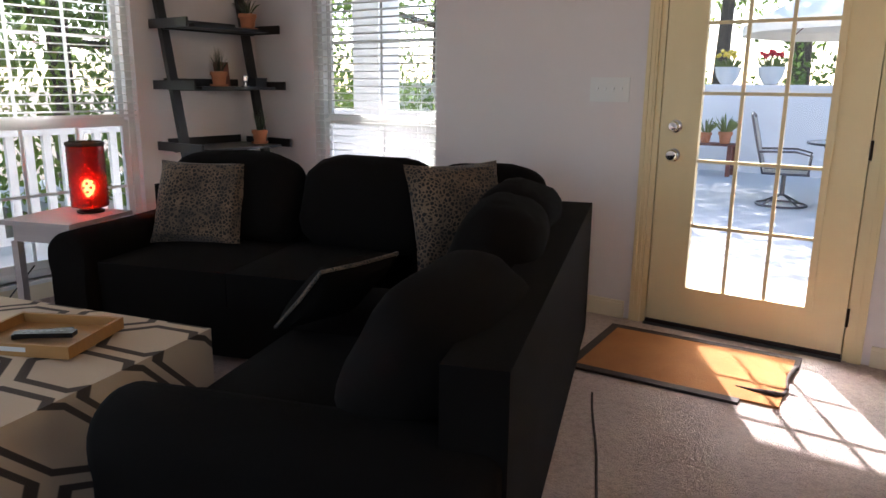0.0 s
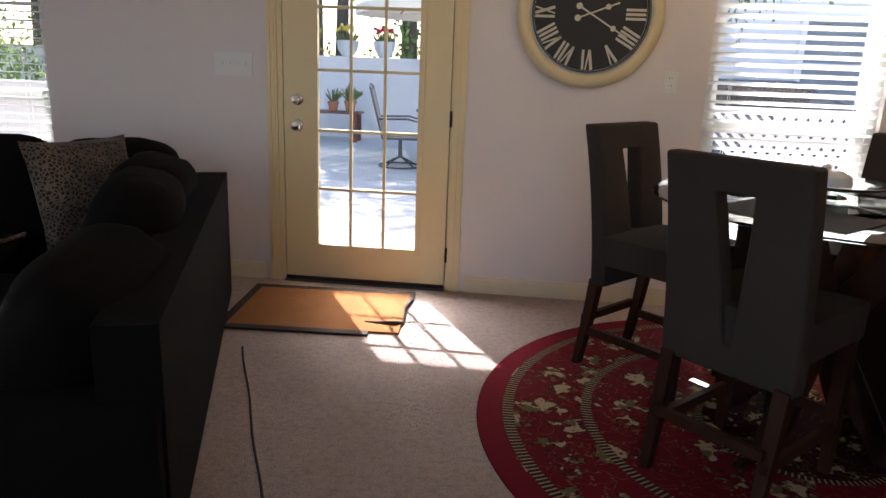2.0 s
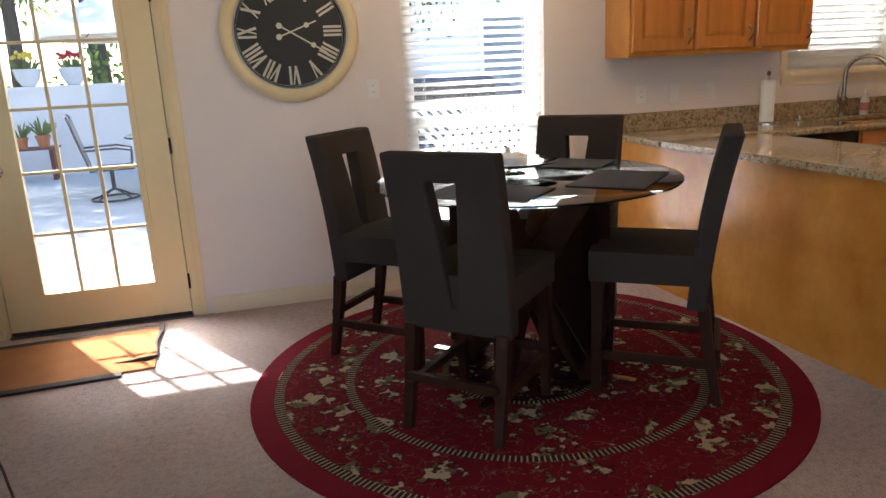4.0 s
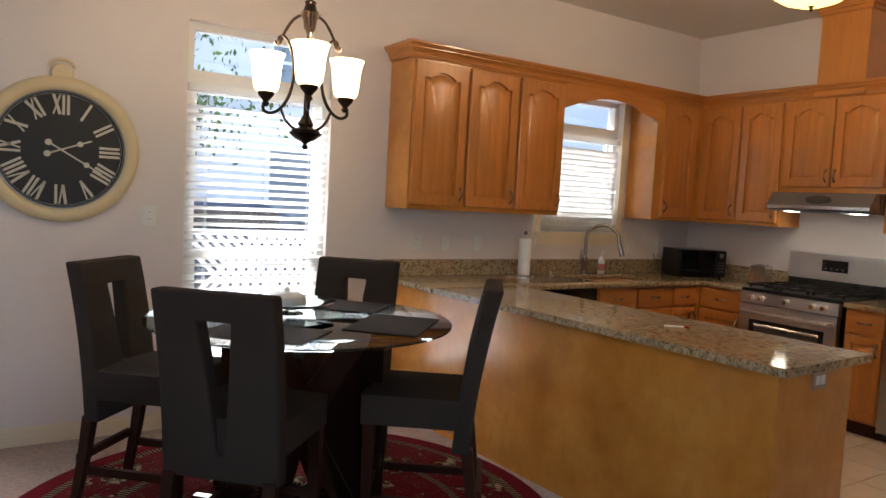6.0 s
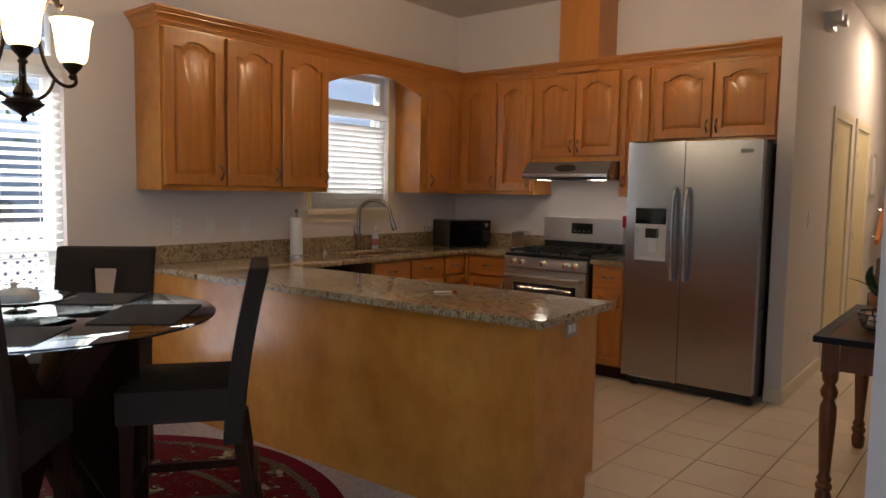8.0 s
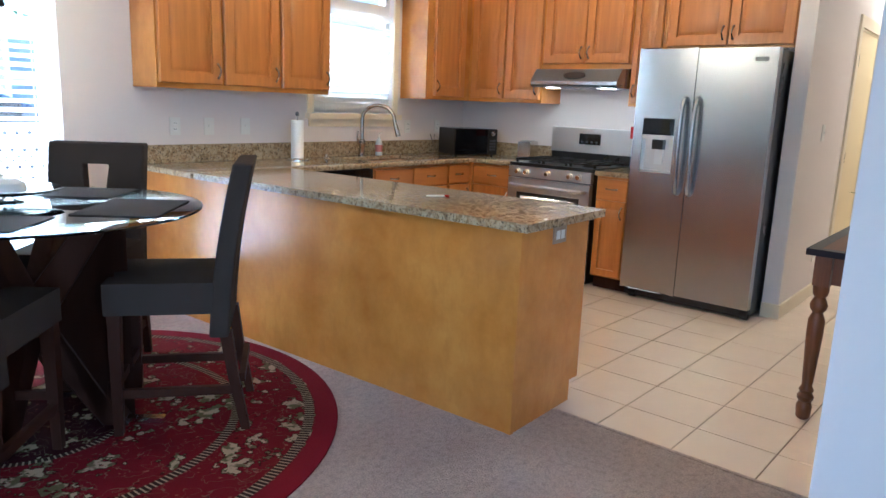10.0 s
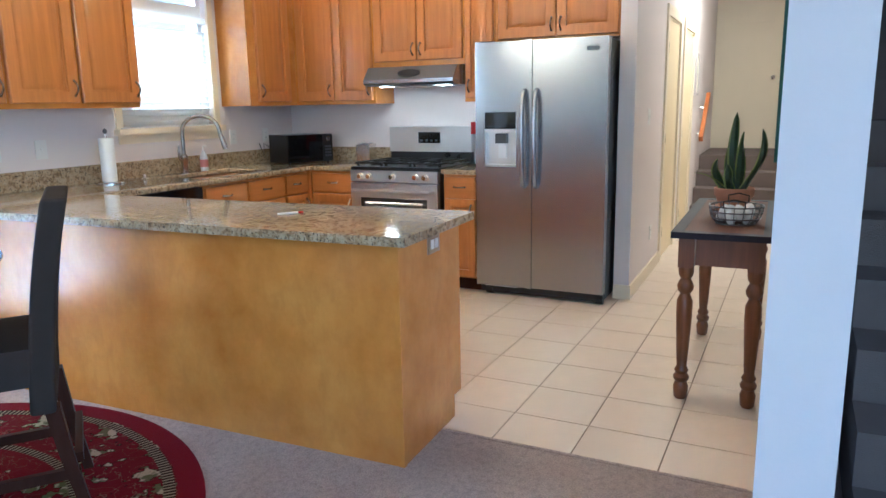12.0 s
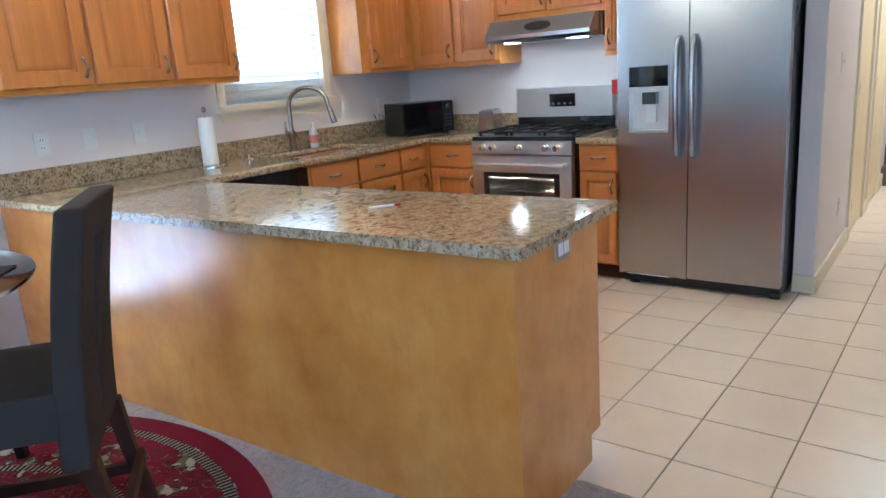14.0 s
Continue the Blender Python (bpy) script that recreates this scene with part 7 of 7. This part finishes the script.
for i in range(8):
    a = 2 * math.pi * i / 8
    part("rib", tube([(0, 0, 2.75), (1.40 * math.cos(a), 1.40 * math.sin(a), 2.0)], .008, 6), PATIOWOOD, um)
part("base", lathe([(.25, 0), (.25, .05), (.05, .08), (.04, .3)], 24), PATIOMETAL, um)

pc = thing("patio_chair", pose(-.38, 5.1, -.02, 0, 0, -82), "swivel sling patio chair with metal frame", "patio chair", "patio chairs")
part("ring_base", tube([(.27 * math.cos(a), .27 * math.sin(a), .02) for a in [2 * math.pi * i / 24 for i in range(24)]], .013, 8, True), PATIOMETAL, pc)
for a in (45, 135, 225, 315):
    part("spoke", tube([(.27 * math.cos(radians(a)), .27 * math.sin(radians(a)), .02), (.1 * math.cos(radians(a)), .1 * math.sin(radians(a)), .10), (0, 0, .14)], .011), PATIOMETAL, pc)
part("pedestal", tube([(0, 0, .12), (0, 0, .36)], .025), PATIOMETAL, pc)
part("sling", rounded(merge(rbox(-.24, .24, -.22, .26, .38, .395, .004), (lambda b: (b.transform(pose(0, -.22, .39, 14)), b)[1])(rbox(-.24, .24, -.008, .008, 0, .62, .004))), .002, 1), SLING, pc)
for x in (-.26, .26):
    part("side_frame", tube([(x, .26, .39), (x, -.22, .39), (x, -.30, .70), (x, -.38, 1.02)], .014), PATIOMETAL, pc)
    part("armrest", tube([(x, .24, .39), (x, .26, .60), (x, .10, .64), (x, -.28, .63)], .013), PATIOMETAL, pc)
part("top_bar", tube([(-.26, -.38, 1.02), (0, -.395, 1.05), (.26, -.38, 1.02)], .014), PATIOMETAL, pc)
copy_thing(pc, pose(.75, 6.4, -.02, 0, 0, 130))
pt = thing("patio_table", pose(.32, 5.6, -.02), "round glass patio table on metal legs", "patio table")
part("top", lathe([(.55, .70), (.56, .71), (.55, .72), (0, .72)], 48), CERAMIC, pt)
part("rim", tube([(.56 * math.cos(a), .56 * math.sin(a), .71) for a in [2 * math.pi * i / 36 for i in range(36)]], .014, 8, True), PATIOMETAL, pt)
for a in (45, 135, 225, 315):
    part("leg", tube([(.48 * math.cos(radians(a)), .48 * math.sin(radians(a)), .70), (.30 * math.cos(radians(a)), .30 * math.sin(radians(a)), .35), (.45 * math.cos(radians(a)), .45 * math.sin(radians(a)), 0)], .015), PATIOMETAL, pt)
bn = thing("plant_bench", pose(-1.95, 7.75, -.02), "small weathered red wooden plant bench", "bench")
for y in (-.16, -.055, .05, .155):
    part("slat", rbox(-.45, .45, y - .045, y + .045, .46, .49, .004, 1), PATIOWOOD, bn)
for x in (-.38, .38):
    for y in (-.15, .15):
        part("leg", rbox(x - .03, x + .03, y - .03, y + .03, 0, .46, .004, 1), PATIOWOOD, bn)
    part("crossbar", rbox(x - .02, x + .02, -.12, .12, .12, .16, .003, 1), PATIOWOOD, bn)
potted_plant(pose(-1.98, 7.75, .47), .09, .16, "terracotta pot with broad green leaves", 11, 20, .20, .24, LEAF_L, .022, saucer=False)
potted_plant(pose(-1.68, 7.72, .47), .10, .18, "terracotta pot with broad green leaves", 12, 22, .24, .30, LEAF_L, .024, saucer=False)


def wall_bowl(x, flower, seed):
    p = thing("flower_bowl", pose(x, 8.5, 1.36), "white bowl planter of flowers on the wall", "planter", "flower bowls")
    part("bowl", lathe([(.07, 0), (.10, .01), (.17, .12), (.20, .25), (.21, .27), (.195, .27), (.16, .2), (0, .22)], 28), CERAMIC, p)
    bm = bmesh.new()
    rng = random.Random(seed)
    for i in range(60):
        a, s = rng.uniform(0, 6.28), rng.uniform(.1, 1)
        blade(bm, (.1 * s * math.cos(a), .1 * s * math.sin(a), .22), (.24 * s * math.cos(a), .24 * s * math.sin(a), .30 + .16 * rng.random()), .022)
    part("leaves", bm, LEAF_L, p)
    fl = bmesh.new()
    for i in range(16):
        a, s = rng.uniform(0, 6.28), rng.uniform(0, 1)
        bmesh.ops.create_icosphere(fl, subdivisions=1, radius=.035, matrix=pose(.18 * s * math.cos(a), .18 * s * math.sin(a), .42 + .1 * rng.random()))
    part("blossom", fl, flower, p)


wall_bowl(-1.92, FLOWERYELLOW, 1)
wall_bowl(-1.27, FLOWERRED, 2)
wall_bowl(.4, FLOWERYELLOW, 3)

# neighbour's house, lattice fence and parked car beyond the dining window
ho = thing("neighbour_house", pose(7.4, 9.0, -.18), "white sided neighbour house with white framed windows", "house")
sd = part("wall", boxes((-3.2, 9, 0, .2, 0, 5.4)), SIDING, ho, smooth=False)
lap = mesh_of("board", boxes((-3.2, 9, -.018, 0, 0, .19)), SIDING, False)
for i in range(26):
    piece("board", lap, sd, pose(0, -.001, .02 + .205 * i, 4, 0, 0))
for x in (-1.6, .8, 3.2):
    for z in (1.0, 3.4):
        w = part("window", boxes((x, x + .95, -.06, -.02, z, z + 1.4)), HOUSEGLASS, ho, smooth=False)
        part("frame", boxes((x - .1, x, -.08, -.02, z - .1, z + 1.5), (x + .95, x + 1.05, -.08, -.02, z - .1, z + 1.5), (x, x + .95, -.08, -.02, z + 1.4, z + 1.5), (x, x + .95, -.08, -.02, z - .1, z), (x, x + .95, -.07, -.02, z + .66, z + .72)), WHITE, w, smooth=False)
bm = boxes((-3.6, 9.4, -.5, 3.2, 5.4, 5.5))
part("roof", bm, BLACK, ho, smooth=False)
lf = thing("lattice_fence", pose(2.75, 3.2, -.02), "white diagonal lattice fence panel", "fence")
part("rail", boxes((0, 3.2, -.03, .03, 0, .06), (0, 3.2, -.03, .03, .98, 1.04), (0, .06, -.03, .03, .06, .98), (3.14, 3.2, -.03, .03, .06, .98)), WHITE, lf, smooth=False)
bm = bmesh.new()
for s in (-1, 1):
    for i in range(-9, 36):
        x0 = .11 * i
        a, b = Vector((x0, 0, .06)), Vector((x0 + s * .92, 0, .98))
        if not (0 <= min(a.x, b.x) and max(a.x, b.x) <= 3.2):
            continue
        d = Vector((-(b - a).z, 0, (b - a).x)).normalized() * .022
        y = .004 * s
        vs = [bm.verts.new(p + Vector((0, y + k, 0))) for k in (-.003, .003) for p in (a - d, a + d, b + d, b - d)]
        for f in ((0, 1, 2, 3), (7, 6, 5, 4), (0, 4, 5, 1), (2, 6, 7, 3), (1, 5, 6, 2), (3, 7, 4, 0)):
            bm.faces.new([vs[q] for q in f])
lt = part("lattice", bm, WHITE, lf, smooth=False)
tagged(lt, kind="stuff")
car = thing("parked_car", pose(3.8, 6.3, -.18), "dark grey parked car beyond the fence", "car")
bm = bmesh.new()
prof = [(-2.1, .35), (-2.15, .7), (-1.9, .9), (-1.2, .98), (-.5, 1.42), (.8, 1.45), (1.5, 1.05), (2.1, .95), (2.15, .4)]
a, b = [bm.verts.new((x, -.85 + .12 * (z > 1.2), z)) for x, z in prof], [bm.verts.new((x, .85 - .12 * (z > 1.2), z)) for x, z in prof]
for i in range(len(prof)):
    j = (i + 1) % len(prof)
    bm.faces.new((a[i], a[j], b[j], b[i]))
bm.faces.new(a[::-1])
bm.faces.new(b)
bmesh.ops.triangulate(bm, faces=[f for f in bm.faces if len(f.verts) > 4])
part("body", rounded(bm, .06, 3, 25), CARPAINT, car)
part("window", boxes((-.75, .95, -.80, -.775, 1.02, 1.36)), BLACKGLASS, car)
for x in (-1.35, 1.35):
    for y in (-.78, .78):
        wh = part("wheel", lathe([(.2, -.1), (.31, -.1), (.33, -.06), (.33, .06), (.31, .1), (.2, .1)], 28, pose(x, y, .33, 90)), BLACK, car)
        part("rim", lathe([(.2, -.06), (.2, .06), (.05, .08), (0, .08)], 20, pose(x, y, .33, 90 if y < 0 else -90)), CHROME, wh)


# ---- floor tiles ----
PITCH = 0.336
tile = mesh_of("tile", rounded(boxes((.003, PITCH - .003, .003, PITCH - .003, -.006, .0)), .002, 1, 60), TILEMAT)
cut = 4.285 - TILE_X - .003
tile_cut = mesh_of("tile", rounded(boxes((.003, cut - .003, .003, PITCH - .003, -.006, .0)), .002, 1, 60), TILEMAT)
for i in range(21):
    for j in range(-2, 11):
        x, y = (TILE_X + .003 if i == 0 else 4.285 + PITCH * (i - 1)), -3.444 + PITCH * j
        if y + PITCH > -.02 or y < HALL_S - .35 or (x > STUB - .02 and y + PITCH > HALL_N + .075) or (x > EAST - PITCH and y > HALL_N):
            continue
        piece("tile", tile if i else tile_cut, kitchen_floor, pose(x, y, 0))
st_ = solid("trim_carpet_edge", rounded(boxes((TILE_X - .012, TILE_X + .006, HALL_S, -2.90, -.004, .004)), .002, 1), CARPET, "tucked carpet edge meeting the tiles", "carpet edge", "structure")
